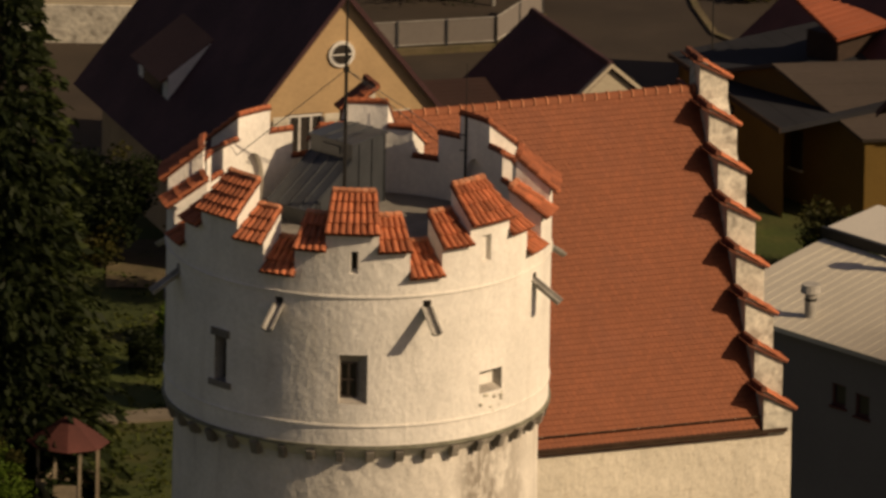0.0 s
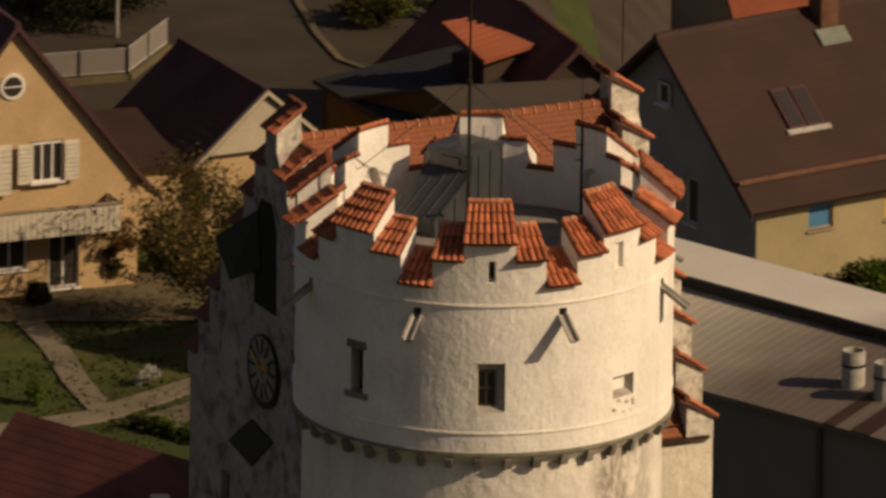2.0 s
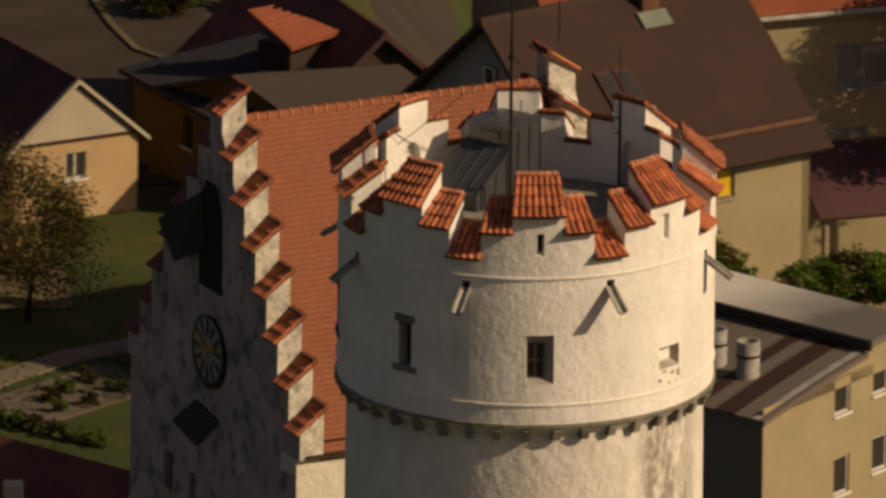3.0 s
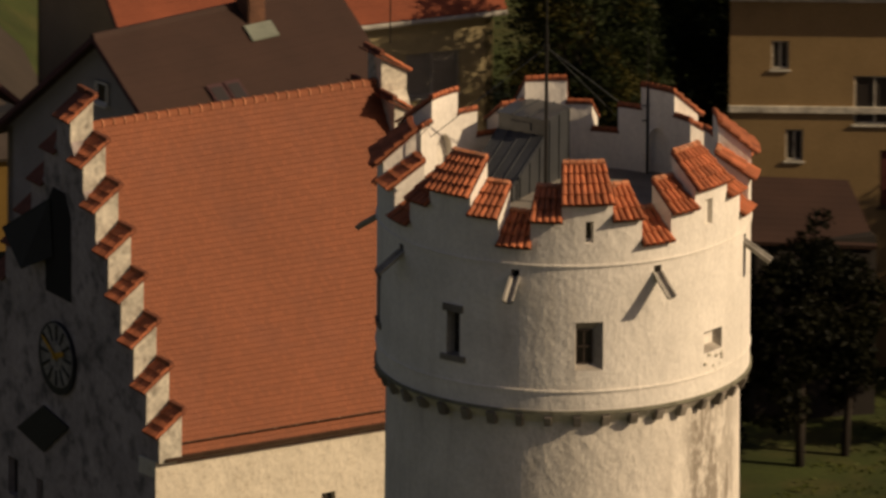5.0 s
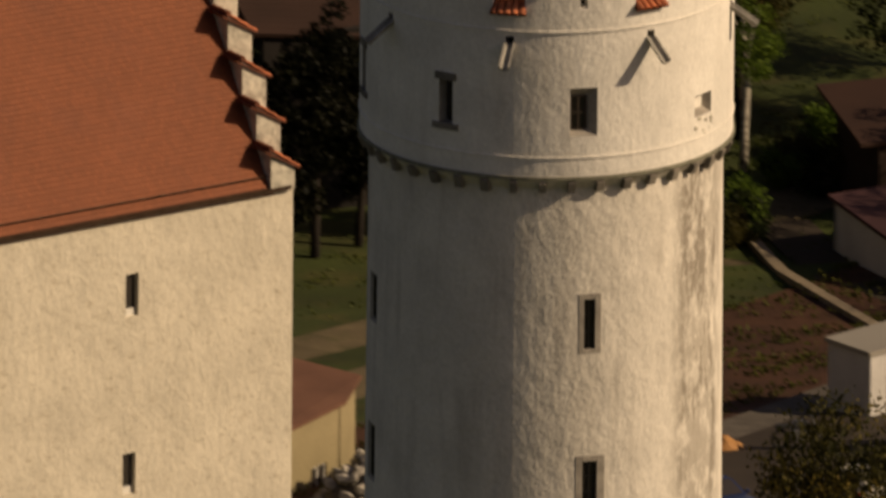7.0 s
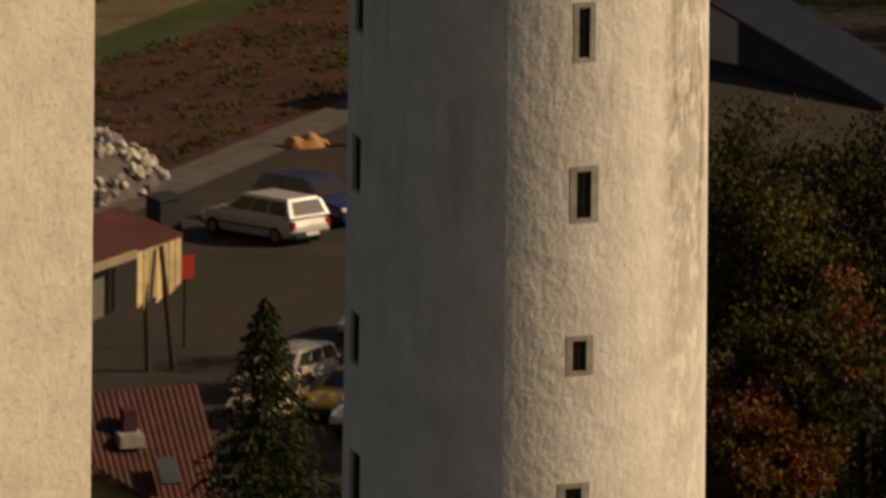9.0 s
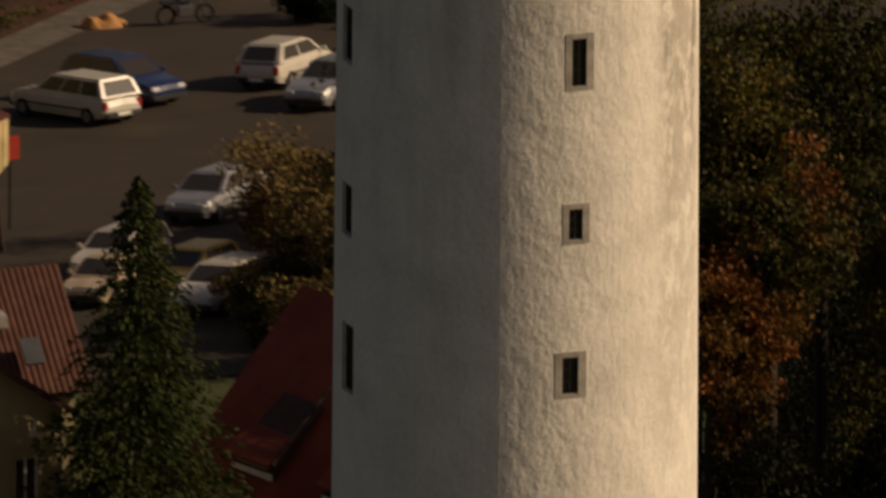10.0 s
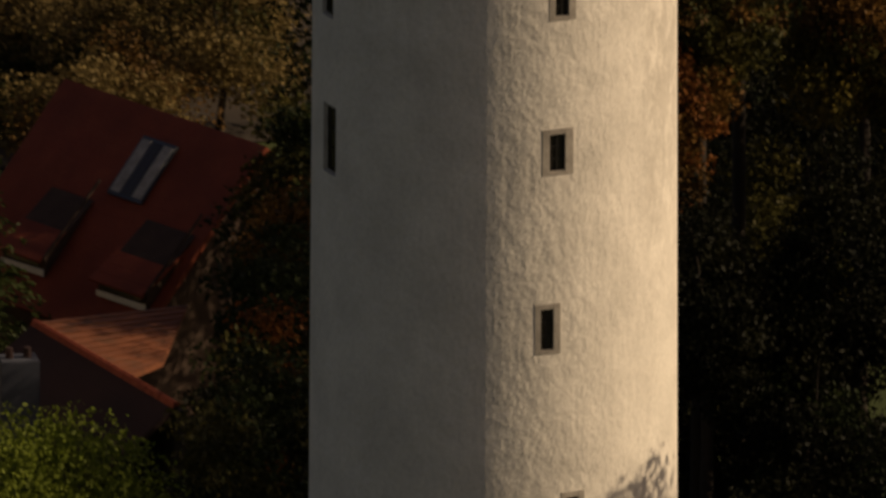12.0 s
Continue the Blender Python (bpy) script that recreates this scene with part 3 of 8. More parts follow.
top, low, foot, L, hw, deep = 45.66, 45.24, 44.36, 1.65, 1.38, 1.33
up = Vector((0, 0, 1))
bm = bmesh.new()
prism(bm, [c4 + up * Z_DECK, c4 + w * hw + up * Z_DECK, c4 + w * hw + u * deep + up * Z_DECK, c4 + u * deep + up * Z_DECK], up * (top - Z_DECK))
part("body", bm, M_ZINC, hut)
o = 0.05
bm = bmesh.new()
prism(bm, [c4 - u * o - w * o + up * top, c4 + w * (hw + o) - u * o + up * top, c4 + w * (hw + o) + u * (deep + o) + up * (top + 0.03), c4 + u * (deep + o) - w * o + up * (top + 0.03)], up * 0.06)
lid = part("lid", bm, M_ZINC, hut)
for f in (0.33, 0.67):
    q = c4 - u * o + w * hw * f + up * (top + 0.06)
    part("seam", prism(bmesh.new(), [q, q + w * 0.025, q + w * 0.025 + up * 0.035, q + up * 0.035], u * (deep + 2 * o) + up * 0.03), M_ZINC, lid)
bm = bmesh.new()
prism(bm, [c4 + up * Z_DECK, c4 + up * low, c4 - u * L + up * foot, c4 - u * L + up * Z_DECK], w * hw)
part("hood", bm, M_ZINC, hut, "sloping zinc hood")
bm = bmesh.new()
prism(bm, [c4 - u * 0.02 + up * (low - 0.02), c4 - u * (L + 0.08) + up * (foot - 0.05), c4 - u * (L + 0.08) + up * foot, c4 - u * 0.02 + up * (low + 0.03)], w * (hw + 0.08))
for v in bm.verts:
    v.co -= w * 0.04
sheet_ = part("hood_sheet", bm, M_ZINC, hut)
for i in range(5):
    q = c4 + w * (hw * i / 4 - 0.012)
    bm = bmesh.new()
    prism(bm, [q + up * (low + 0.02), q - u * (L + 0.07) + up * foot, q - u * (L + 0.07) + up * (foot + 0.045), q + up * (low + 0.065)], w * 0.025)
    part("seam", bm, M_ZINC, sheet_)
for i in range(6):      # upright seams of the side towards the sun
    d = -1.3 + 2.6 * i / 5
    q = c4 - w * 0.032 + u * d
    h = top if d >= 0 else low + (low - foot) / L * d - 0.03
    bm = bmesh.new()
    prism(bm, [q + up * Z_DECK, q + u * 0.025 + up * Z_DECK, q + u * 0.025 + up * h, q + up * h], w * 0.03)
    part("seam", bm, M_ZINC, hut)
part("sash", boxed((-0.3, -0.02, -0.1), (0.3, 0.02, 0.1), Matrix.Translation(c4 + w * hw * 0.5 - u * 0.02 + up * 45.47) @ pose(0, 0, 0, 0, 0, 138.4), 0.01), M_ZINC, hut)

mast = thing("flag_mast", -0.38, 0.6, Z_DECK, "tall dark iron mast on the tower deck", "mast")
bm = bmesh.new()
pipe(bm, (-0.38, 0.6, Z_DECK), (-0.38, 0.6, 48.6), 0.048, 0.045)
pipe(bm, (-0.38, 0.6, 48.6), (-0.38, 0.6, 52.5), 0.03, 0.02)
part("pole", bm, M_IRON, mast)
bm = bmesh.new()
pipe(bm, (-0.38, 0.6, 48.0), (-0.38, 0.6, 48.12), 0.08)
part("collar", bm, M_IRON, mast)
for p in ((2.4, 3.72, 45.3), (1.93, 3.82, 45.25), (-3.3, 2.6, 45.0)):
    bm = bmesh.new()
    pipe(bm, (-0.38, 0.6, 48.06), p, 0.011, seg=5)
    part("stay_wire", bm, M_ZINC, mast)
rod = thing("lightning_rod", 2.60, 2.88, Z_DECK, "thin iron lightning rod with short cross arms", "lightning rod")
bm = bmesh.new()
pipe(bm, (2.60, 2.88, Z_DECK), (2.60, 2.88, 46.3), 0.035, 0.03, 8)
pipe(bm, (2.60, 2.88, 46.3), (2.60, 2.88, 47.6), 0.014, 0.01, 6)
part("rod", bm, M_IRON, rod)
for z in (45.35, 45.75):
    part("cross_arm", pipe(bmesh.new(), (2.45, 2.88, z), (2.75, 2.88, z), 0.016, seg=6), M_IRON, rod)
wire = thing("conductor_wire", -3.5, 2.0, 44.0, "thin conductor wire along the inner parapet", "wire")
bm = bmesh.new()
pipe(bm, (-3.80, -0.6, 46.2), (-2.9, 2.8, 45.6), 0.012, seg=5)
pipe(bm, (-3.80, -0.6, 46.2), (-3.80, -0.6, Z_DECK), 0.02, seg=5)
part("wire", bm, M_IRON, wire)


# ---- the gate tower with stepped gables ----
G0 = Vector((1.42, 80.54, 0))
GE = Vector((math.cos(radians(28.2)), math.sin(radians(28.2)), 0))     # along the eaves
GG = Vector((-math.sin(radians(20)), math.cos(radians(20)), 0))        # across, towards the back
G_LEN, G_DEEP, G_MID = 11.92, 11.0, 5.47


def gp(a, b, z):
    """A point of the gate tower: along the eaves, across, height; the old walls have sunk a little at one end."""
    return G0 + GE * a + GG * b + Vector((0, 0, z - 0.04 * (a - 6)))


gate = thing("gate_tower", 4.5, 88, -26, "old gate tower with stepped gables and a red tiled roof", "gate tower")
EAVE, RIDGE = 12.93, 21.25
GWINS = [(5.8, 9.98, 0.47, 1.25), (5.72, 4.78, 0.47, 1.22), (5.7, -1.0, 0.5, 1.3)]


def flat_wall(origin, along, inward, length, z0, z1, holes, depth=0.25):
    """One face of a wall with openings cut into it; holes are (s from, s to, z from, z to)."""
    bm = bmesh.new()
    ss = sorted({0.0, length} | {h[i] for h in holes for i in (0, 1)})
    zs = sorted({z0, z1} | {h[i] for h in holes for i in (2, 3)})
    o = Vector((origin[0], origin[1], 0))
    def at(s, z, d=0.0):
        return bm.verts.new(o + along * s + inward * d + Vector((0, 0, z)))
    for s0, s1 in zip(ss, ss[1:]):
        for a, b in zip(zs, zs[1:]):
            if not any(h[0] < (s0 + s1) / 2 < h[1] and h[2] < (a + b) / 2 < h[3] for h in holes):
                bm.faces.new((at(s0, a), at(s1, a), at(s1, b), at(s0, b)))
    for s0, s1, a, b in holes:
        ring = [(s0, a), (s1, a), (s1, b), (s0, b)]
        for i in range(4):
            p, q = ring[i], ring[(i + 1) % 4]
            bm.faces.new((at(*p), at(*q), at(*q, depth), at(*p, depth)))
    bmesh.ops.remove_doubles(bm, verts=bm.verts[:], dist=0.0005)
    return bm


inn = Vector((-GE.y, GE.x, 0))
wall = flat_wall(G0, GE, inn, G_LEN, -28, EAVE - 0.24, [(a, a + w, z, z + h) for a, z, w, h in GWINS])
part("wall", wall, M_GATE, gate, "cream lumpy plaster in full sun")
bm = bmesh.new()
prism(bm, [G0 + Vector((0, 0, EAVE - 0.24)), G0 + GE * G_LEN + Vector((0, 0, EAVE - 0.24)), gp(G_LEN, 0, EAVE), gp(0, 0, EAVE)], inn * 0.8)
part("wall_top", bm, M_GATE, gate)
for a, z, w, h in GWINS:
    bm = bmesh.new()
    p = G0 + inn * 0.16
    prism(bm, [p + GE * a + Vector((0, 0, z)), p + GE * (a + w) + Vector((0, 0, z)), p + GE * (a + w) + Vector((0, 0, z + h)), p + GE * a + Vector((0, 0, z + h))], inn * 0.05)
    win = part("window", bm, M_GLASS, gate, "narrow dark window")
    bm = bmesh.new()
    q = p - inn * 0.04
    prism(bm, [q + GE * (a + 0.03) + Vector((0, 0, z)), q + GE * (a + w - 0.03) + Vector((0, 0, z)), q + GE * (a + w - 0.03) + Vector((0, 0, z + 0.22)), q + GE * (a + 0.03) + Vector((0, 0, z + 0.22))], inn * 0.02)
    part("window_board", bm, M_PAINT, win, "pale lower panel")
# clock facade with its openings, the far walls
gout = Vector((-GG.y, GG.x, 0))       # out of the clock facade
FHOLES = [(5.0, 6.5, 16.5, 19.4), (8.15, 8.75, 9.95, 11.05), (6.65, 7.05, 9.6, 10.85)]
part("clock_facade", flat_wall(G0, GG, -gout, G_DEEP, -28, EAVE + 0.2, [h for h in FHOLES if h[3] < 13], 0.3), M_FACADE, gate, "blotched grey plaster with shade put into its colour")
bm = bmesh.new()
prism(bm, [gp(G_LEN - 0.02, 0.05, -28), gp(G_LEN - 0.02, G_DEEP, -28), gp(0, G_DEEP, -28), gp(0.4, G_DEEP - 0.4, -28), gp(G_LEN - 0.4, G_DEEP - 0.4, -28), gp(G_LEN - 0.4, 0.4, -28)], Vector((0, 0, 28 + EAVE)))
part("rear_walls", bm, M_GATE, gate)
for s0, s1, z0, z1 in FHOLES[1:]:
    bm = bmesh.new()
    p = G0 - gout * 0.22
    prism(bm, [p + GG * s0 + Vector((0, 0, z0)), p + GG * s1 + Vector((0, 0, z0)), p + GG * s1 + Vector((0, 0, z1)), p + GG * s0 + Vector((0, 0, z1))], -gout * 0.05)
    part("window", bm, M_GLASS, gate, "narrow dark window")

# stepped gables: eight steps up and eight down, each with a small tiled cap that falls outwards
TREAD = 0.757
rng = random.Random(21)
for side in (0, 1):
    a_in, a_out = (0.78, 0.0) if side == 0 else (10.96, G_LEN - 0.10)
    for half in (0, 1):
        for k in range(8):
            b0 = -0.2 + TREAD * k
            b1 = b0 + TREAD + 0.004 if k < 7 else G_MID + 0.002
            if half:
                b0, b1 = G_DEEP - b0, G_DEEP - b1
            if side == 0:
                lo, hi = 14.05 + 1.115 * k - 0.24, 14.58 + 1.112 * k - 0.2
            else:
                lo, hi = 13.40 + 1.134 * k + 0.24, 13.98 + 1.134 * k + 0.2
            if side:        # the far gable runs a little askew
                a_in, a_out = 10.96 - 0.011 * k, G_LEN - 0.08 - 0.011 * k
            bm = bmesh.new()
            base = EAVE - 0.6 + 0.9 * k if k else EAVE + 0.0
            prism(bm, [gp(a_in, b0, base), gp(a_out, b0, base), gp(a_out, b0, lo - 0.05), gp(a_in, b0, hi - 0.05)], GG * (b1 - b0))
            step = part("step", bm, M_STEP, gate, "weathered plaster gable step")
            # faces turned from the sun get the shade-dark plaster
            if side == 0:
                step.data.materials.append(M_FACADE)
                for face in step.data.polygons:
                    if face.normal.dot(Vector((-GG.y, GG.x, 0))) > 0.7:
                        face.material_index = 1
            # cap: bed slab and half-round tiles
            over = 0.14 if side == 0 else 0.10
            s = 1 if a_out > a_in else -1
            f0 = b0 - 0.1 if not half else b0 + 0.1
            bm = bmesh.new()
            fall = (lo - hi) / abs(a_out - a_in)
            prism(bm, [gp(a_in - s * (0.27 if side else 0.1), f0, hi - 0.03), gp(a_out + s * over, f0, lo - 0.05 + fall * over), gp(a_out + s * over, f0, lo + 0.0 + fall * over), gp(a_in - s * (0.27 if side else 0.1), f0, hi + 0.02)], GG * (b1 - f0))
            cap = part("step_cap", bm, M_BED, gate, "small red tile cap on a gable step")
            n = 5
            for c in range(n):
                b = f0 + (b1 - f0) * (c + 0.5) / n
                for r in range(3):
                    t0, t1 = r / 3 - 0.02, 1
                    pa = gp(a_out + s * over + (a_in - a_out - s * over) * t0, b, lo + fall * over + (hi - lo - fall * over) * t0 + 0.012)
                    pb = gp(a_in, b, hi + 0.012)
                    y = (pb - pa).normalized()
                    x = GG.copy()
                    z = x.cross(y)
                    if z.z < 0:
                        x, z = -x, -z
                    m = Matrix((x, y, z)).transposed().to_4x4()
                    m.translation = pa
                    m = m @ Matrix.Diagonal((abs(b1 - f0) / n / 0.172, (pb - pa).length / (3 - r) * 1.15 / 0.36, 0.8, 1))
                    if half == 0 and r < 3:
                        ob = hang(new("tile", TILE_MESH), None, cap)
                        ob.matrix_basis = m
            # dark ridge piece along the high edge
            bm = bmesh.new()
            prism(bm, [gp(a_in - s * 0.13, f0, hi - 0.02), gp(a_in + s * 0.06, f0, hi - 0.03), gp(a_in + s * 0.03, f0, hi + 0.11), gp(a_in - s * 0.10, f0, hi + 0.12)], GG * (b1 - f0))
            part("ridge_tile", bm, M_BED, cap)
    # body of the gable behind the steps
    bm = bmesh.new()
    prism(bm, [gp(a_in, 0.02, EAVE - 0.3), gp(a_in, G_MID, RIDGE + 0.3), gp(a_in, G_DEEP - 0.02, EAVE - 0.3)], GE * ((a_out - a_in) * 0.985))
    # the clock-side gable takes the same shade-dark plaster
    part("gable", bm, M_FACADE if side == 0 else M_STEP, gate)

# the loft opening as a painted dark panel, tilted shutter, clock and diamond board on the facade
def on_facade(b, z, d=0.0):
    return G0 + GG * b + gout * d + Vector((0, 0, z))


bm = bmesh.new()
prism(bm, [on_facade(5.05, 16.5, 0.03), on_facade(6.5, 16.5, 0.03), on_facade(6.5, 18.9, 0.03), on_facade(6.1, 19.6, 0.03), on_facade(5.4, 19.6, 0.03), on_facade(5.05, 18.9, 0.03)], gout * -0.3)
loft = part("loft_opening", bm, M_DARK, gate, "loft opening, its dark inside painted on a flat panel")
bm = bmesh.new()
prism(bm, [on_facade(6.2, 19.2, 0.08), on_facade(8.2, 17.9, 0.5), on_facade(7.1, 17.0, 0.5), on_facade(6.0, 17.6, 0.08)], Vector((0, 0, 0.06)))
part("shutter", bm, M_BLACK, gate, "tilted black shutter board")
dial = thing("tower_clock", 0, 86, 14.7, "weathered pale clock dial with gilded hands and dark numeral bars", "clock")
cz, cb, cr = 14.80, 5.66, 0.95
turn = Matrix((GG, Vector((0, 0, 1)), gout)).transposed().to_4x4()


def disc(r, d0, d1, seg=40):
    bm = bmesh.new()
    m = turn.copy()
    m.translation = on_facade(cb, cz, (d0 + d1) / 2)
    bmesh.ops.create_cone(bm, cap_ends=True, segments=seg, radius1=r, radius2=r, depth=d1 - d0, matrix=m)
    return bm


# rim moved down and aside, so its black crescent imitates a shadow
bm = disc(cr + 0.10, 0.0, 0.10)
for v in bm.verts:
    v.co += Vector((0, 0, -0.10)) + GG * 0.06
part("rim", bm, M_BLACK, dial, "black rim, set off-centre as the dial's shadow crescent")
part("face", disc(cr * 0.97, 0.02, 0.125), M_DIAL, dial, "pale flaked face")
part("inner_face", disc(cr * 0.42, 0.03, 0.14), M_DIAL, dial)
for i in range(12):
    ang = math.pi * i / 6
    bm = bmesh.new()
    c, s_ = math.cos(ang), math.sin(ang)
    pts = []
    for du, dv in ((-0.03, 0.45), (0.03, 0.45), (0.055, 0.92), (-0.055, 0.92)):
        pts.append(on_facade(cb + (du * c + dv * s_) * cr, cz + (dv * c - du * s_) * cr, 0.13))
    prism(bm, pts, gout * 0.02)
    part("numeral_bar", bm, M_BLACK, dial)
for ang, ln_, w_ in ((radians(62), 0.95, 0.06), (radians(-70), 0.62, 0.08)):
    bm = bmesh.new()
    c, s_ = math.cos(ang), math.sin(ang)
    prism(bm, [on_facade(cb + (du * c + dv * s_) * cr, cz + (dv * c - du * s_) * cr, 0.17) for du, dv in ((-w_, -0.15), (w_, -0.15), (w_, ln_ * 0.8), (0, ln_), (-w_, ln_ * 0.8))], gout * 0.02)
    part("hand_bar", bm, M_GOLD, dial, "gilded clock hand")
bm = bmesh.new()
prism(bm, [on_facade(6.55, 13.1, 0.02), on_facade(8.1, 12.05, 0.02), on_facade(6.5, 11.75, 0.02), on_facade(5.05, 12.85, 0.02)], gout * 0.06)
part("diamond_board", bm, M_BLACK, gate, "dark diamond-shaped board under the clock")

# roof
EB = -0.10       # the eaves' overhang
SLOPE_Z = (RIDGE - (EAVE + 0.11)) / (G_MID - EB)


def roof_z(b):
    return EAVE + 0.11 + SLOPE_Z * (b - EB)


bm = bmesh.new()
prism(bm, [gp(0.7, EB, roof_z(EB) - 0.03), gp(0.7, G_MID, RIDGE - 0.03), gp(0.7, G_MID, RIDGE - 0.2), gp(0.7, EB, roof_z(EB) - 0.2)], gp(11.15, 0, 0) - gp(0.7, 0, 0))
part("roof_slab", bm, M_BED, gate)
bm = bmesh.new()
prism(bm, [gp(0.7, G_DEEP - EB, roof_z(EB) - 0.03), gp(0.7, G_MID, RIDGE - 0.03), gp(0.7, G_MID, RIDGE - 0.2), gp(0.7, G_DEEP - EB, roof_z(EB) - 0.2)], gp(11.15, 0, 0) - gp(0.7, 0, 0))
part("rear_roof", bm, M_ROOFTILE, gate)
COLS, ROWS = 64, 62
A0, A1 = 0.80, 11.06
slope_way = (gp(6, G_MID, RIDGE) - gp(6, EB, roof_z(EB)))
slope_len = slope_way.length
up_slope = slope_way.normalized()
along = (gp(11, 0, 0) - gp(1, 0, 0)).normalized()
normal = along.cross(up_slope)
tw, tl = (A1 - A0) / COLS, slope_len / ROWS


def beaver(w, l):
    """Corner points and faces of one flat tile with a rounded foot, thick at the foot."""
    v = [(-w / 2 * 0.93, l * 1.25, 0.004), (w / 2 * 0.93, l * 1.25, 0.004), (w / 2 * 0.93, l * 0.24, 0.028), (w / 4, 0.02 * l, 0.034), (-w / 4, 0.02 * l, 0.034), (-w / 2 * 0.93, l * 0.24, 0.028)]
    v += [(x, y, 0.0) for x, y, z in v[2:]]
    f = [(0, 5, 4, 3, 2, 1), (2, 3, 7, 6), (3, 4, 8, 7), (4, 5, 9, 8)]
    return v, f


tv, tf = beaver(tw, tl)
tile_me = bpy.data.meshes.new("roof_tile")
tile_me.from_pydata(tv, [], tf)
tile_me.materials.append(M_ROOFTILE)
frame_m = Matrix((along, up_slope, normal)).transposed().to_4x4()
verts, faces = [], []
rng = random.Random(3)
for r in range(ROWS):
    for c in range(COLS):
        a = A0 + (c + 0.5 + (0.25 if r % 2 else -0.25)) * tw
        if not A0 < a < A1:
            continue
        foot = gp(a, EB, roof_z(EB)) + up_slope * (tl * r) + normal * rng.uniform(0, 0.003)
        if r < 4:
            ob = hang(new("roof_tile", tile_me), None, gate)
            m = frame_m.copy()
            m.translation = foot
            ob.matrix_basis = m
        else:
            n0 = len(verts)
            m3 = frame_m.to_3x3()
            verts += [tuple(foot + m3 @ Vector(p)) for p in tv]
            faces += [tuple(n0 + i for i in q) for q in tf]
me = bpy.data.meshes.new("roof_tiles")
me.from_pydata(verts, [], faces)
tagged(hang(new("roof_tiles", me), M_ROOFTILE, gate), kind="stuff")
for i in range(27):
    bm = bmesh.new()
    p = gp(A0 + 0.1 + 0.38 * i, G_MID, RIDGE - 0.02 + rng.uniform(0, 0.015))
    seg = [(-0.13, -0.1), (-0.10, 0.02), (-0.04, 0.06), (0.04, 0.06), (0.10, 0.02), (0.13, -0.1)]
    prism(bm, [p + GG * x + Vector((0, 0, z)) for x, z in seg], along * 0.35)
    ridge_piece = part("ridge_tile", bm, M_ROOFTILE, gate)
    bm = prism(bmesh.new(), [p + GG * x * 1.15 + Vector((0, 0, z * 1.1 + 0.015)) for x, z in seg], along * 0.045)
    part("mortar_joint", bm, M_RIDGE, ridge_piece)
# gutter, eaves board and snow rail
bm = bmesh.new()
g0 = gp(0.2, -0.17, EAVE + 0.07)
prism(bm, [g0 + GG * x + Vector((0, 0, z)) for x, z in ((-0.08, 0.06), (-0.07, -0.04), (0.0, -0.09), (0.07, -0.04), (0.08, 0.06), (0.06, 0.06), (0.05, -0.03), (0, -0.06), (-0.05, -0.03), (-0.06, 0.06))], gp(11.7, 0, 0) - gp(0.2, 0, 0))
part("gutter", bm, M_COPPER, gate, "dark copper gutter")
bm = bmesh.new()
prism(bm, [gp(0.8, -0.07, EAVE + 0.0), gp(0.8, 0.02, EAVE - 0.02), gp(0.8, 0.02, EAVE + 0.14), gp(0.8, -0.07, EAVE + 0.12)], gp(11.1, 0, 0) - gp(0.8, 0, 0))
part("eaves_board", bm, M_STONE, gate)
rail = thing("snow_rail", 6.5, 83.5, 13.3, "dark iron snow rail along the tiled eaves", "snow rail")
for off, h in ((0.32, 0.13), (0.32, 0.06)):
    a, b = gp(0.9, EB, roof_z(EB)) + up_slope * off + normal * h, gp(11.0, EB, roof_z(EB)) + up_slope * off + normal * h
    part("rail", pipe(bmesh.new(), a, b, 0.022, seg=6), M_COPPER, rail)
for i in range(14):
    p = gp(1.1 + 0.75 * i, EB, roof_z(EB)) + up_slope * 0.32
    part("bracket", pipe(bmesh.new(), p, p + normal * 0.16, 0.025, seg=6), M_COPPER, rail)
# thin antenna on the far gable
bm = bmesh.new()
tip = gp(11.4, G_MID, RIDGE + 1.0)
pipe(bm, tip, tip + Vector((0, 0, 2.6)), 0.02, seg=5)
ant = thing("roof_antenna", *tip, "thin dark antenna rod on a gable top", "antenna")
part("rod", bm, M_IRON, ant)


# ---- the ground ----
def ease(a, b, x):
    q = min(1, max(0, (x - a) / (b - a)))
    return q * q * (3 - 2 * q)


def ground_z(x, y):
    """The tower stands on a spur; the town lies below it, and the car park slopes away."""
    hill = ease(10, 95, math.hypot(x * 0.8, y))
    dip = 0.143 * max(0, min(y, 250) - 143) * ease(14, 34, x)
    return -5 - 20.5 * hill - dip


M_GRASS = material("lawn_grass", (0.040, 0.053, 0.009), 0.95, 0.35, 0.25, 6, 0.5, 0.05, second=(0.075, 0.066, 0.018), amount=0.6)
M_ASPHALT = material("worn_asphalt", (0.043, 0.032, 0.022), 0.9, 0.22, 0.35, 18, 0.3, 0.01, second=(0.054, 0.040, 0.028), amount=0.6)
M_PATH = material("pale_gravel_path", (0.17, 0.14, 0.10), 0.95, 0.25, 0.8, 14, 0.4, 0.02)
M_SOIL = material("red_brown_soil", (0.064, 0.026, 0.011), 0.95, 0.35, 0.5, 5, 0.8, 0.06)
M_BEDSOIL = material("raked_garden_soil", (0.125, 0.100, 0.070), 0.95, 0.3, 0.8, 6, 0.7, 0.05, second=(0.07, 0.062, 0.035), amount=0.6)
M_TRACK = material("dull_earth_track", (0.120, 0.092, 0.050), 0.95, 0.3, 0.5, 6, 0.5, 0.04, second=(0.06, 0.058, 0.02), amount=0.6)
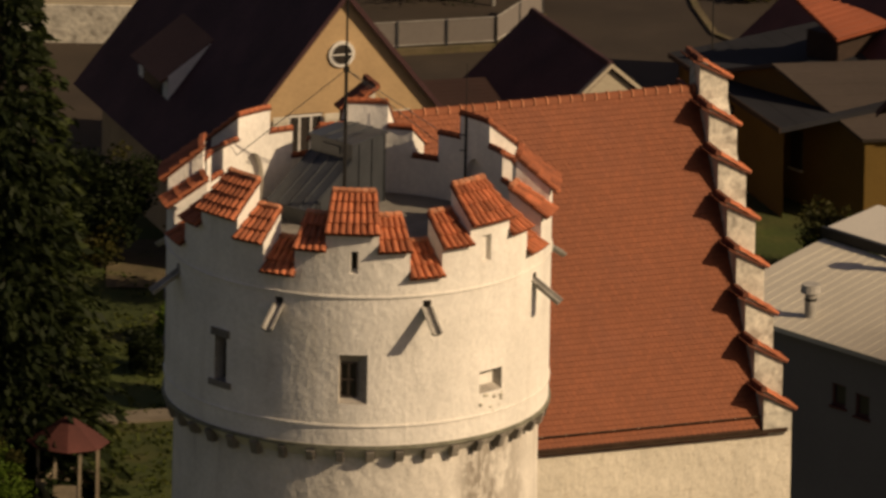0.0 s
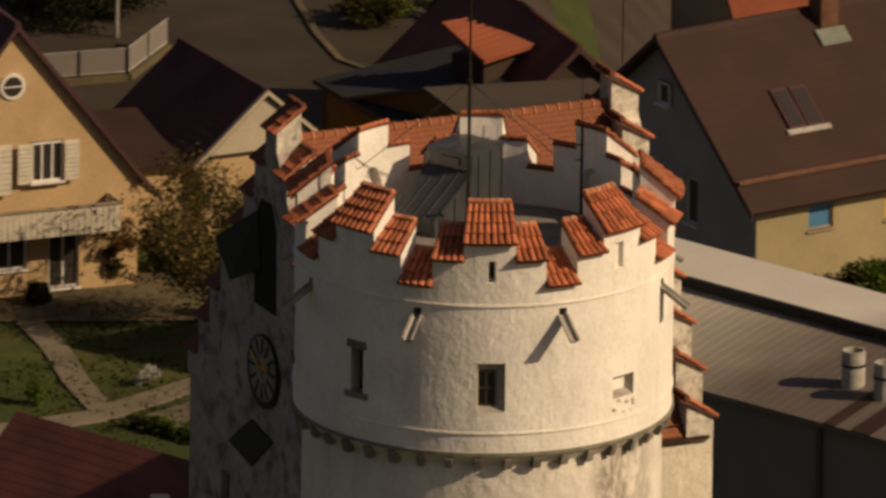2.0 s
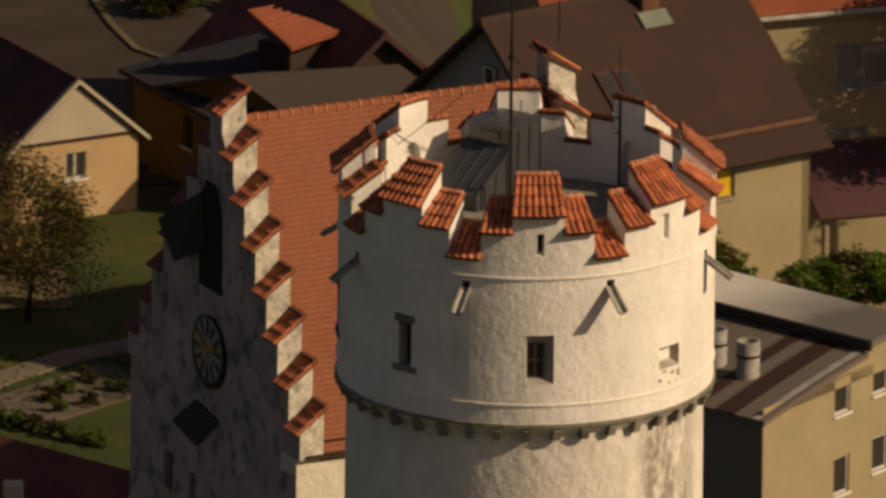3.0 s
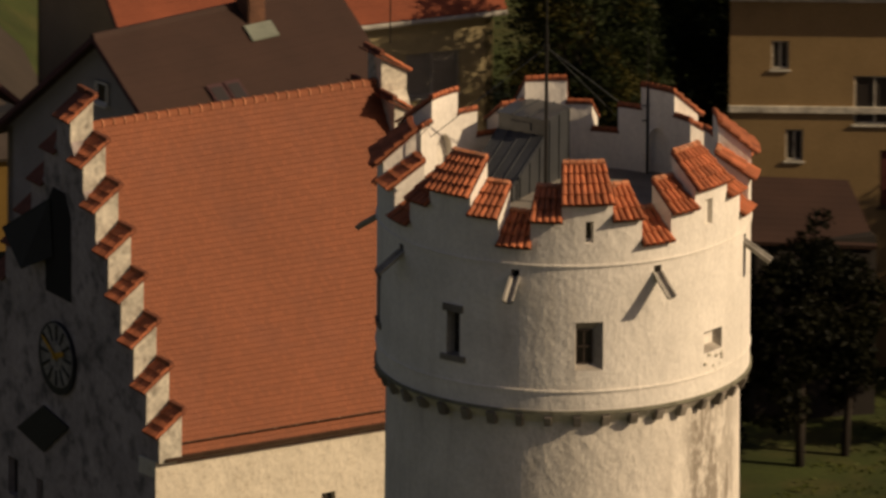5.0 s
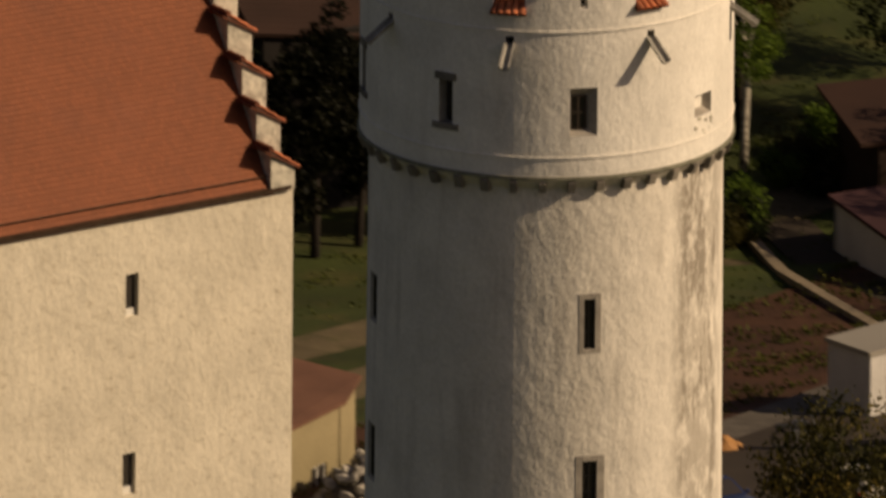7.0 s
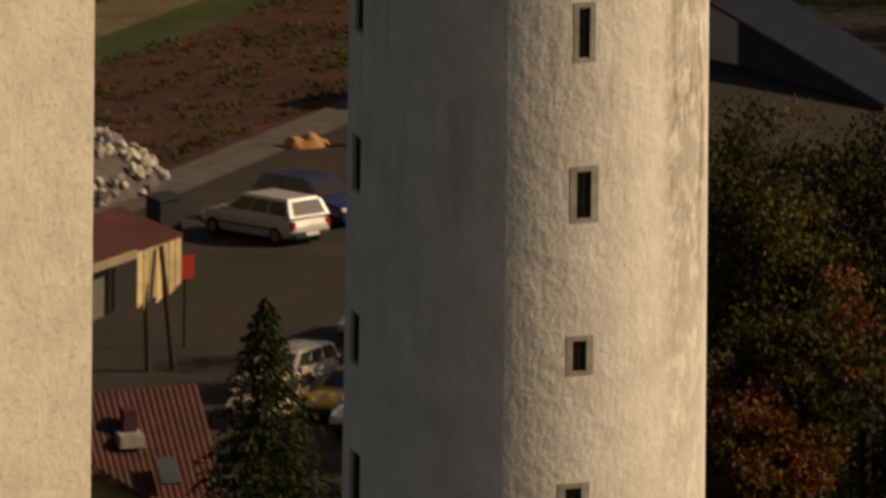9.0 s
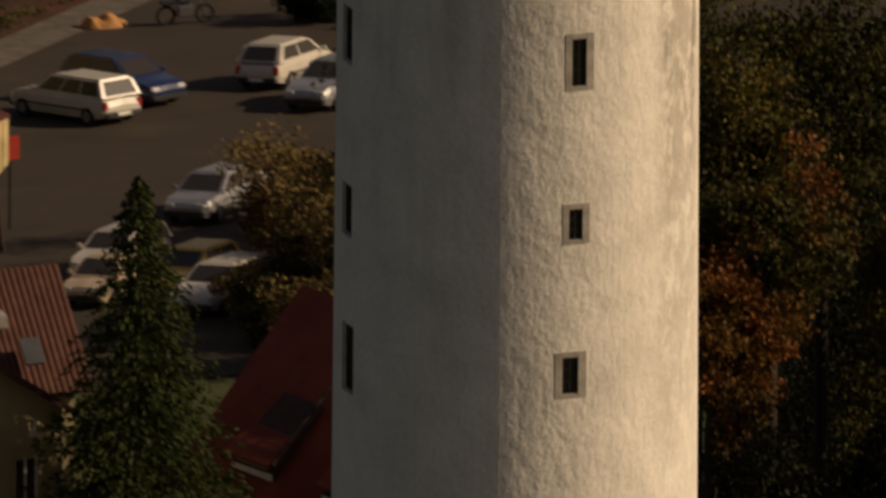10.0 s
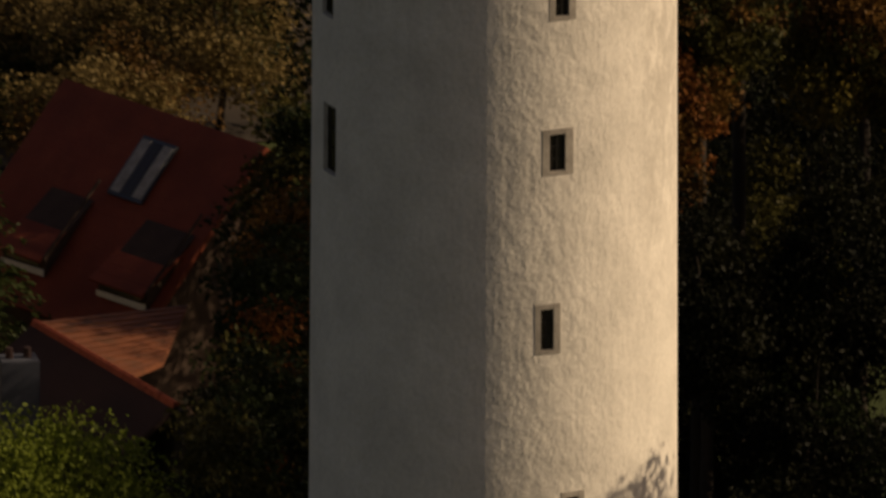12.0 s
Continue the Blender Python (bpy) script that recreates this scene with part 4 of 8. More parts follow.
M_TERRACE = material("dry_garden_ground", (0.12, 0.092, 0.05), 0.95, 0.3, 0.6, 5, 0.6, 0.04, second=(0.09, 0.085, 0.03), amount=0.7)


def sheet(name, x0, x1, y0, y1, step, lift, mat, label, category, inside=None, kind="structure"):
    """A piece of ground that follows the slope."""
    nx, ny = max(2, int((x1 - x0) / step)), max(2, int((y1 - y0) / step))
    verts = [(x0 + (x1 - x0) * i / nx, y0 + (y1 - y0) * j / ny) for j in range(ny + 1) for i in range(nx + 1)]
    faces = [(j * (nx + 1) + i, j * (nx + 1) + i + 1, (j + 1) * (nx + 1) + i + 1, (j + 1) * (nx + 1) + i) for j in range(ny) for i in range(nx)]
    me = bpy.data.meshes.new(name)
    me.from_pydata([(x, y, ground_z(x, y) + lift) for x, y in verts], [], faces)
    ob = hang(new(name, me), mat)
    return tagged(ob, label, category, kind=kind)


def strip(name, points, width, lift, mat, label, category, thick=0.12):
    """A path of constant width along a line of places on the ground."""
    bm = bmesh.new()
    fine = []
    for (x0, y0), (x1, y1) in zip(points, points[1:]):
        n = max(2, int(math.hypot(x1 - x0, y1 - y0) / 1.5))
        fine += [(x0 + (x1 - x0) * i / n, y0 + (y1 - y0) * i / n) for i in range(n)]
    fine.append(points[-1])
    rows = []
    for i, (x, y) in enumerate(fine):
        a, b = fine[max(0, i - 1)], fine[min(len(fine) - 1, i + 1)]
        t = Vector((b[0] - a[0], b[1] - a[1], 0)).normalized()
        s = Vector((-t.y, t.x, 0)) * width / 2
        z = ground_z(x, y) + lift
        p = Vector((x, y, z))
        low = Vector((0, 0, -thick))
        rows.append([bm.verts.new(q) for q in (p - s + low, p - s, p + s, p + s + low)])
    for a, b in zip(rows, rows[1:]):
        for k in range(3):
            bm.faces.new((a[k], a[k + 1], b[k + 1], b[k]))
    return tagged(part(name, bm, mat), label, category, kind="structure")


# one sheet to the horizon: fine near the town, coarse beyond
xs = [-2500, -900, -300, -120] + [-60 + 4 * i for i in range(48)] + [180, 400, 1000, 2500]
ys = [-2500, -1000, -400, -150] + [-60 + 4 * i for i in range(101)] + [420, 700, 1500, 3000]
me = bpy.data.meshes.new("ground")
me.from_pydata([(x, y, ground_z(x, y) - 0.02) for y in ys for x in xs], [], [(j * len(xs) + i, j * len(xs) + i + 1, (j + 1) * len(xs) + i + 1, (j + 1) * len(xs) + i) for j in range(len(ys) - 1) for i in range(len(xs) - 1)])
tagged(hang(new("ground", me), M_GRASS), "mown green lawns and meadow between the houses", "ground", kind="structure")
sheet("car_park", 33, 70, 150, 224, 3, 0.03, M_ASPHALT, "worn brown-grey asphalt of a sloping car park", "asphalt")
me = bpy.data.meshes.new("field")
fv = [(47.0 + 0.64 * u - 0.768 * v, 210.3 + 0.768 * u + 0.64 * v) for v in (0, 2.2, 4.4, 6.6, 8.8, 10.8) for u in range(-8, 56, 4)]
me.from_pydata([(x, y, ground_z(x, y) + 0.05) for x, y in fv], [], [(j * 16 + i, j * 16 + i + 1, (j + 1) * 16 + i + 1, (j + 1) * 16 + i) for j in range(5) for i in range(15)])
tagged(hang(new("field", me), M_SOIL), "red-brown tilled field with weedy rows", "field", kind="structure")
sheet("yard", -30, 34, 238, 300, 4, 0.03, M_ASPHALT, "worn asphalt yard behind the houses", "yard")
sheet("terrace", -8, 7, 224.2, 229.5, 2, 0.04, M_TERRACE, "dry stony garden bed before a house", "garden bed")
strip("garden_path", [(-0.2, 224.2), (0.5, 221.3), (1.0, 217.5), (1.9, 213.4)], 0.9, 0.05, M_PATH, "pale gravel garden path through the lawn", "path")
strip("walkway", [(-12, 209.0), (-4, 211.2), (1.4, 213.8), (6.4, 218.9), (12, 222.0)], 1.1, 0.06, M_PATH, "pale walkway at the garden edge", "path")
strip("vegetable_bed", [(3.7, 212.4), (8.3, 216.7)], 3.2, 0.03, M_BEDSOIL, "raked dry soil of a vegetable bed", "garden bed", 0.1)
strip("kerb", [(10.2, 262), (10.8, 256.6), (11.4, 253.6), (13.2, 251.2), (16, 250.2)], 0.22, 0.12, M_TERRACE, "curved stone kerb in the yard", "kerb", 0.2)
strip("farm_track", [(47.0 + 0.64 * u - 0.768 * 14.2, 210.3 + 0.768 * u + 0.64 * 14.2) for u in (6, 18, 30, 42)], 3.8, 0.03, M_TRACK, "dull earth track along the field", "track")
strip("lane", [(30, 230), (44.5, 238.2), (54, 247.5), (64, 257), (80, 268)], 3.2, 0.05, M_TRACK, "pale lane between lawn and field", "lane")


# ---- houses ----
M_OCHRE = plaster("ochre_house_plaster", (0.47, 0.325, 0.175), (0.34, 0.23, 0.12), 0.25, 0.01, 0.4, -30, -10)
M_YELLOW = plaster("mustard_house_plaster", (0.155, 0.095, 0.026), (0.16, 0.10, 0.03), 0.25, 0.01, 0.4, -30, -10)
M_CREAMW = plaster("cream_house_plaster", (0.31, 0.255, 0.145), (0.36, 0.30, 0.2), 0.25, 0.01, 0.4, -30, -10)
M_PALE = plaster("pale_house_plaster", (0.44, 0.38, 0.28), (0.4, 0.35, 0.26), 0.25, 0.01, 0.4, -30, -10)
M_DARKROOF = material("dark_brown_roof_tile", (0.068, 0.030, 0.031), 0.8, 0.3, 0.6, 12, 0.4, 0.02, rand=0.15)
# tile tone lowered so that it carries the roof's shade
M_SHADEROOF = material("shade_dark_roof_tile", (0.026, 0.011, 0.010), 0.85, 0.3, 0.6, 12, 0.4, 0.02)
M_BROWNROOF = material("brown_roof_tile", (0.040, 0.019, 0.0125), 0.8, 0.2, 0.5, 14, 0.4, 0.02, rand=0.1)
M_DORMROOF = material("mid_brown_roof_tile", (0.165, 0.080, 0.050), 0.8, 0.2, 0.5, 14, 0.4, 0.02)
M_BARNROOF = material("weathered_barn_tile", (0.125, 0.042, 0.032), 0.8, 0.3, 0.6, 12, 0.4, 0.02)
M_REDROOF = material("dull_red_roof_tile", (0.105, 0.032, 0.024), 0.8, 0.3, 0.6, 12, 0.4, 0.02, rand=0.15)
M_ORANGEROOF = material("orange_roof_tile", (0.20, 0.052, 0.022), 0.75, 0.2, 0.6, 12, 0.4, 0.02, rand=0.15)
M_GREYROOF = material("grey_sheet_roof", (0.060, 0.046, 0.036), 0.75, 0.2, 0.5, 12, 0.3, 0.02, stretch=(0.4, 2, 1))
# near-black sheet, the neighbouring house's shadow put into its colour
M_SHADOWROOF = material("shadow_dark_sheet_roof", (0.018, 0.018, 0.021), 0.9, 0.2, 0.5, 12, 0.3, 0.02)
M_WHITEROOF = material("pale_metal_roof", (0.36, 0.33, 0.275), 0.6, 0.15, 0.3, 10, 0.15, 0.01, metal=0.2)
M_WOOD = material("weathered_board", (0.30, 0.24, 0.16), 0.85, 0.25, 2, 16, 0.4, 0.01, rand=0.15)
M_DARKWOOD = material("dark_stained_wood", (0.05, 0.03, 0.02), 0.8, 0.25, 2, 16, 0.3, 0.01, rand=0.2)
M_SHUTTER = material("pale_shutter_paint", (0.52, 0.47, 0.37), 0.7, 0.15, 3, 20, 0.2, 0.005)
M_BLUE = material("blue_window_panel", (0.06, 0.17, 0.28), 0.4, 0.1, 2, 10, 0)
M_SUNYELLOW = material("yellow_window_panel", (0.62, 0.42, 0.02), 0.5, 0.1, 2, 10, 0)
UP = Vector((0, 0, 1))
M_BROWNBRICK = material("old_brown_brick", (0.13, 0.062, 0.036), 0.9, 0.3, 1.5, 12, 0.5, 0.02)
M_VERDIGRIS = material("greenish_lead_sheet", (0.17, 0.19, 0.15), 0.6, 0.2, 2, 14, 0.1, 0.004)
M_GREYPANE = material("flat_grey_pane", (0.22, 0.20, 0.17), 0.6, 0.1, 2, 10, 0.1, 0.004)
M_GREYW = plaster("greyish_white_plaster", (0.29, 0.275, 0.262), (0.24, 0.225, 0.21), 0.2, 0.01, 0.4, -30, -10)
M_DARKGREY = material("smooth_dark_grey", (0.17, 0.15, 0.13), 0.9, 0.08, 0.4, 8, 0.1, 0.01)


def graded_sheet(name, paler, duller, start, end):
    """Sheet roofing whose tone goes from dull to pale between two distances from the workshop's corner."""
    m = material(name, paler, 0.65, 0.1, 0.3, 10, 0.1, 0.01)
    n, ln = m.node_tree.nodes, m.node_tree.links
    bsdf = n["Principled BSDF"]
    geo, dot, noise = n.new("ShaderNodeNewGeometry"), n.new("ShaderNodeVectorMath"), n.new("ShaderNodeTexNoise")
    dot.operation = "DOT_PRODUCT"
    dot.inputs[1].default_value = (-0.70, 0.714, 0)
    ln.new(geo.outputs["Position"], dot.inputs[0])
    noise.inputs["Scale"].default_value, noise.inputs["Detail"].default_value = 0.5, 4
    ln.new(geo.outputs["Position"], noise.inputs["Vector"])
    add = n.new("ShaderNodeMath")
    add.operation = "MULTIPLY_ADD"
    add.inputs[1].default_value = 3.0
    ln.new(noise.outputs["Fac"], add.inputs[0])
    ln.new(dot.outputs["Value"], add.inputs[2])
    r = n.new("ShaderNodeMapRange")
    r.inputs["From Min"].default_value, r.inputs["From Max"].default_value = 102.85 + start, 102.85 + end
    ln.new(add.outputs[0], r.inputs["Value"])
    mix = n.new("ShaderNodeMix")
    mix.data_type = "RGBA"
    mix.inputs[6].default_value = (*duller, 1)
    ln.new(r.outputs["Result"], mix.inputs[0])
    ln.new(bsdf.inputs["Base Color"].links[0].from_socket, mix.inputs[7])
    ln.new(mix.outputs[2], bsdf.inputs["Base Color"])
    return m


M_SHEETLOW = graded_sheet("bowed_sheet_roofing", (0.56, 0.51, 0.41), (0.13, 0.105, 0.085), 6.0, 15.0)
M_SHEETUP = graded_sheet("upper_sheet_roofing", (0.60, 0.56, 0.48), (0.13, 0.115, 0.10), 2.5, 7.0)


def slab(bm, p, a, b, thick):
    """A sloping slab from corner p along a and b, its top surface in that plane."""
    n = a.cross(b).normalized()
    if n.z < 0:
        n = -n
    return prism(bm, [p, p + a, p + a + b, p + b], n * -thick)


def roof_plane(parent, p, a, b, mat, thick=0.14, course=0.33, name="roof", label=""):
    """One roof plane, its courses of tiles stepped in one skin; p is a low corner, a along the eaves, b up the slope."""
    n = a.cross(b).normalized()
    if n.z < 0:
        n = -n
    rows = max(2, int(b.length / course))
    line = [p - n * thick]
    for i in range(rows):
        line += [p + b * (i / rows) + n * 0.009, p + b * ((i + 1) / rows) + n * 0.004]
    line.append(p + b - n * thick)
    return part(name, prism(bmesh.new(), line, a), mat, parent, label)


def house_window(parent, o, u, n, s0, s1, z0, z1, shutters=0.0, bars=(1, 1), pane=None, frame=None, label=""):
    """A window in a wall opening: dark pane set back, wooden frame with bars, sill, and shutters of the given width."""
    def at(s, z, d):
        return o + u * s + n * d + UP * z
    def bar(bm, a0, a1, b0, b1, d0, d1):
        prism(bm, [at(a0, b0, d0), at(a1, b0, d0), at(a1, b1, d0), at(a0, b1, d0)], n * (d1 - d0))
    bm = bmesh.new()
    bar(bm, s0 - 0.02, s1 + 0.02, z0 - 0.02, z1 + 0.02, -0.16, -0.12)
    win = part("window", bm, pane or M_GLASS, parent, label)
    bm = bmesh.new()
    w = 0.06
    for a0, a1, b0, b1 in ((s0, s0 + w, z0, z1), (s1 - w, s1, z0, z1), (s0, s1, z0, z0 + w), (s0, s1, z1 - w, z1)):
        bar(bm, a0, a1, b0, b1, -0.119, -0.07)
    for i in range(bars[0]):
        c = s0 + (s1 - s0) * (i + 1) / (bars[0] + 1)
        bar(bm, c - w / 2, c + w / 2, z0, z1, -0.118, -0.075)
    part("window_frame", bm, frame or M_PAINT, win)
    bm = bmesh.new()
    bar(bm, s0 - 0.06, s1 + 0.06, z0 - 0.07, z0, -0.1, 0.07)
    part("window_sill", bm, frame or M_PAINT, win)
    if shutters:
        for a0, a1 in ((s0 - shutters - 0.02, s0 - 0.02), (s1 + 0.02, s1 + shutters + 0.02)):
            bm = bmesh.new()
            edge = [at(a0, z1 + 0.02, 0.02), at(a0, z0 - 0.02, 0.02)]
            for i in range(9):      # louvres lean out at their lower edge
                z, step = z0 + (z1 - z0) * i / 9, (z1 - z0) / 9
                edge += [at(a0, z + 0.004, 0.07), at(a0, z + step * 0.92, 0.045)]
            prism(bm, edge, u * (a1 - a0))
            part("shutter", bm, M_SHUTTER, win, "pale louvred shutter")
    return win


def gable_house(name, label, c0, u, half, length, eave, ridge, base, walls, roof, windows=(), side_windows=(), over=0.5, course=0.33, wall_label="", front_over=None):
    """A gabled house: c0 is the middle of the front gable, u runs along that gable to the right, and the ridge runs back."""
    u = u.normalized()
    fo = over if front_over is None else front_over
    back = Vector((-u.y, u.x, 0))
    c0 = Vector((c0[0], c0[1], 0))
    h = thing(name, c0.x, c0.y, base, label, "house")
    left = c0 - u * half
    front = flat_wall(left, u, back, 2 * half, base, eave, [(s0 + half, s1 + half, z0, z1) for s0, s1, z0, z1, *_ in windows if z1 <= eave], 0.2)
    part("wall", front, walls, h, wall_label)
    bm = bmesh.new()
    prism(bm, [left + UP * eave, left + u * 2 * half + UP * eave, c0 + UP * (ridge - 0.1)], back * 0.25)
    part("gable", bm, walls, h)
    right = c0 + u * half
    part("side_wall", flat_wall(right, back, -u, length, base, eave, [(s0, s1, z0, z1) for s0, s1, z0, z1, *_ in side_windows], 0.2), walls, h)
    bm = bmesh.new()
    prism(bm, [left + UP * base, left + back * length + UP * base, right + back * length + UP * base, right + back * (length - 0.3) + UP * base, left + back * (length - 0.3) + u * 0.3 + UP * base, left + u * 0.3 + UP * base], UP * (eave - base))
    part("rear_wall", bm, walls, h)
    bm = bmesh.new()
    prism(bm, [left + back * (length - 0.25) + UP * eave, right + back * (length - 0.25) + UP * eave, c0 + back * (length - 0.25) + UP * (ridge - 0.1)], back * 0.25)
    part("gable", bm, walls, h)
    slope = (ridge - eave) / half
    for s in (-1, 1):
        p = c0 + u * s * (half + over) - back * fo + UP * (eave - slope * over + 0.1)
        roof_plane(h, p, back * (length + over + fo), u * -s * (half + over) + UP * slope * (half + over), roof, course=course)
        bm = bmesh.new()    # barge board
        prism(bm, [p - back * 0.02, p - back * 0.02 - UP * 0.22, c0 - back * (fo + 0.02) + UP * (ridge - 0.12), c0 - back * (fo + 0.02) + UP * (ridge + 0.1)], back * 0.05)
        part("barge_board", bm, M_DARKROOF, h)
    bm = bmesh.new()
    q = c0 - back * fo + UP * (ridge + 0.1)
    prism(bm, [q - u * 0.14 - UP * 0.1, q - u * 0.06 + UP * 0.06, q + u * 0.06 + UP * 0.06, q + u * 0.14 - UP * 0.1], back * (length + over + fo))
    part("ridge", bm, roof, h)
    for s0, s1, z0, z1, *more in windows:
        house_window(h, c0 - back * (0.17 if z1 > eave else 0), u, -back, s0, s1, z0, z1, *more)
    for s0, s1, z0, z1, *more in side_windows:
        house_window(h, right, back, u, s0, s1, z0, z1, *more)
    return h


# ochre house with an oculus, shutters and a balcony
hu = Vector((0.947, 0.32, 0))
hb = Vector((-0.32, 0.947, 0))
hc = Vector((-0.58, 227.0, 0))
ochre = gable_house("ochre_house", "ochre gabled house with dark roof, pale shutters and a balcony", hc, hu, 4.25, 11.5, -21.75, -16.45, -25.7, M_OCHRE, M_DARKROOF,
    windows=[(-1.88, -0.72, -22.0, -20.35, 0.52, (2, 1)), (0.55, 1.62, -21.7, -20.4, 0.5, (2, 1)), (-0.72, 0.46, -24.6, -23.3, 0.0, (1, 1)), (1.2, 2.25, -25.35, -23.35, 0.0, (1, 1))], over=0.75, front_over=0.22)
o = hc - hb * 0.02
for r, d, mat, nm in ((0.43, 0.07, M_PAINT, "oculus_frame"), (0.32, 0.09, M_GLASS, "oculus_pane")):
    bm = bmesh.new()
    m = Matrix((hu, UP, -hb)).transposed().to_4x4()
    m.translation = hc - hb * d / 2 - hu * 0.1 + UP * -18.45
    bmesh.ops.create_cone(bm, cap_ends=True, segments=28, radius1=r, radius2=r, depth=d, matrix=m)
    oc = part(nm, bm, mat, ochre, "round gable window" if r > 0.4 else "")
bm = bmesh.new()
q = hc - hb * 0.105 - hu * 0.1 + UP * -18.45
prism(bm, [q - hu * 0.32 - UP * 0.02, q + hu * 0.32 - UP * 0.02, q + hu * 0.32 + UP * 0.02, q - hu * 0.32 + UP * 0.02], -hb * 0.02)
part("oculus_bar", bm, M_PAINT, ochre)
bal = bmesh.new()
q = hc - hb * 1.15
prism(bal, [q - hu * 2.3 + UP * -23.2, q + hu * 3.2 + UP * -23.2, q + hu * 3.2 + UP * -23.05, q - hu * 2.3 + UP * -23.05], hb * 1.12)
balc = part("balcony", bal, M_WOOD, ochre, "wooden balcony with a board parapet")
for i in range(27):
    s = -2.3 + 5.5 * i / 27
    bm = bmesh.new()
    prism(bm, [q + hu * (s + 0.01) + UP * -23.25, q + hu * (s + 0.185) + UP * -23.25, q + hu * (s + 0.185) + UP * -22.35, q + hu * (s + 0.01) + UP * -22.35], -hb * 0.03)
    part("board", bm, M_SHUTTER, balc)
bm = bmesh.new()
prism(bm, [q - hu * 2.35 + UP * -22.35, q + hu * 3.25 + UP * -22.35, q + hu * 3.25 + UP * -22.27, q - hu * 2.35 + UP * -22.27], -hb * 0.08)
part("handrail", bm, M_WOOD, balc)
for s in (-2.3, 3.2):
    bm = bmesh.new()
    prism(bm, [q + hu * s + UP * -23.2, q + hu * s + hb * 1.12 + UP * -23.2, q + hu * s + hb * 1.12 + UP * -22.3, q + hu * s + UP * -22.3], hu * 0.03)
    part("side_board", bm, M_SHUTTER, balc)
# dormer on the shaded slope
dq = Vector((-6.17, 231.09, -21.33))
bm = bmesh.new()
prism(bm, [dq - UP * 0.3, dq + UP * 0.80, dq + hu * 2.35 + UP * 2.44, dq + hu * 2.35 + UP * 1.4], hb * 3.0)
dorm = part("dormer", bm, M_PAINT, ochre, "pale dormer with a brown shed roof")
# light caught by this flatter slope is put into a paler tile colour
roof_plane(dorm, dq + hb * 0.02 - hu * 0.25 + UP * 0.63, hb * 3.1, hu * 2.75 + UP * 1.98, M_DORMROOF, 0.07)
bm = bmesh.new()
w0 = dq - hu * 0.02 + UP * 0.05
prism(bm, [w0 + hb * 0.5, w0 + hb * 2.4, w0 + hb * 2.4 + UP * 0.45, w0 + hb * 0.5 + UP * 0.45], -hu * 0.03)
part("window", bm, M_GLASS, dorm)

# small white-gabled house with a dark roof, and a lean-to
sm = gable_house("garden_house", "small house with a white gable and dark brown roof", (7.85, 234.5), Vector((0.92, 0.39, 0)), 2.25, 6.0, -22.85, -20.9, -25.7, M_OCHRE, M_DARKROOF,
    windows=[(-0.38, 0.38, -24.2, -23.3, 0.0, (1, 1))], over=0.3, front_over=0.12)
su, sb = Vector((0.92, 0.39, 0)), Vector((-0.39, 0.92, 0))
q = Vector((7.85, 234.5, 0)) - sb * 0.03
bm = bmesh.new()
prism(bm, [q - su * 2.2 + UP * -22.82, q + su * 2.2 + UP * -22.82, q + UP * -21.02], -sb * 0.03)
part("gable_panel", bm, M_PALE, sm, "white painted gable")
bm = bmesh.new()
prism(bm, [q - su * 2.25 + UP * -22.88, q + su * 2.25 + UP * -22.88, q + su * 2.25 + UP * -22.8, q - su * 2.25 + UP * -22.8], -sb * 0.06)
part("trim_board", bm, M_DARKWOOD, sm)
for k in (-1, 1):       # pale verge boards
    bm = bmesh.new()
    prism(bm, [q + su * k * 2.6 + UP * -23.02, q + UP * -20.78, q + UP * -20.93, q + su * k * 2.6 + UP * -23.17], -sb * 0.2)
    part("verge_board", bm, M_PALE, sm)
lean = thing("lean_to_shed", 4.0, 234.5, -25.5, "low shed with a brown felted roof beside a house", "shed")
bm = bmesh.new()
prism(bm, [Vector((2.3, 233.2, -25.7)), Vector((5.6, 234.0, -25.7)), Vector((5.2, 238.0, -25.7)), Vector((1.9, 237.2, -25.7))], UP * 2.5)
part("wall", bm, M_OCHRE, lean)
roof_plane(lean, Vector((2.1, 232.9, -23.1)), Vector((3.7, 0.9, 0)), Vector((-0.6, 5.0, 0.55)), M_BROWNROOF, 0.12)

# mustard house under a low-pitched dark roof, and its wing
me_, mr_ = Vector((0.39, -0.92, 0)), Vector((0.92, 0.39, 0))
ma = Vector((9.82, 241.4, -22.5))
mu = thing("mustard_house", 12.5, 238.5, -25.5, "low mustard yellow house under a low-pitched dark roof", "house")
wo = ma + mr_ * 0.35
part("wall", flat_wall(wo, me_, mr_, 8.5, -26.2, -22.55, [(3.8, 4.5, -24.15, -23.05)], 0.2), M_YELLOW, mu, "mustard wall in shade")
wq = Vector((wo.x, wo.y, 0)) + mr_ * 0.15
wn = part("window", prism(bmesh.new(), [wq + me_ * 3.78 + UP * -24.17, wq + me_ * 4.52 + UP * -24.17, wq + me_ * 4.52 + UP * -23.03, wq + me_ * 3.78 + UP * -23.03], mr_ * 0.05), M_GLASS, mu)
part("window_sill", prism(bmesh.new(), [wo - mr_ * 0.07 + me_ * 3.7 + UP * -1.72, wo - mr_ * 0.07 + me_ * 4.6 + UP * -1.72, wo - mr_ * 0.07 + me_ * 4.6 + UP * -1.65, wo - mr_ * 0.07 + me_ * 3.7 + UP * -1.65], mr_ * 0.12), M_STEP, wn)
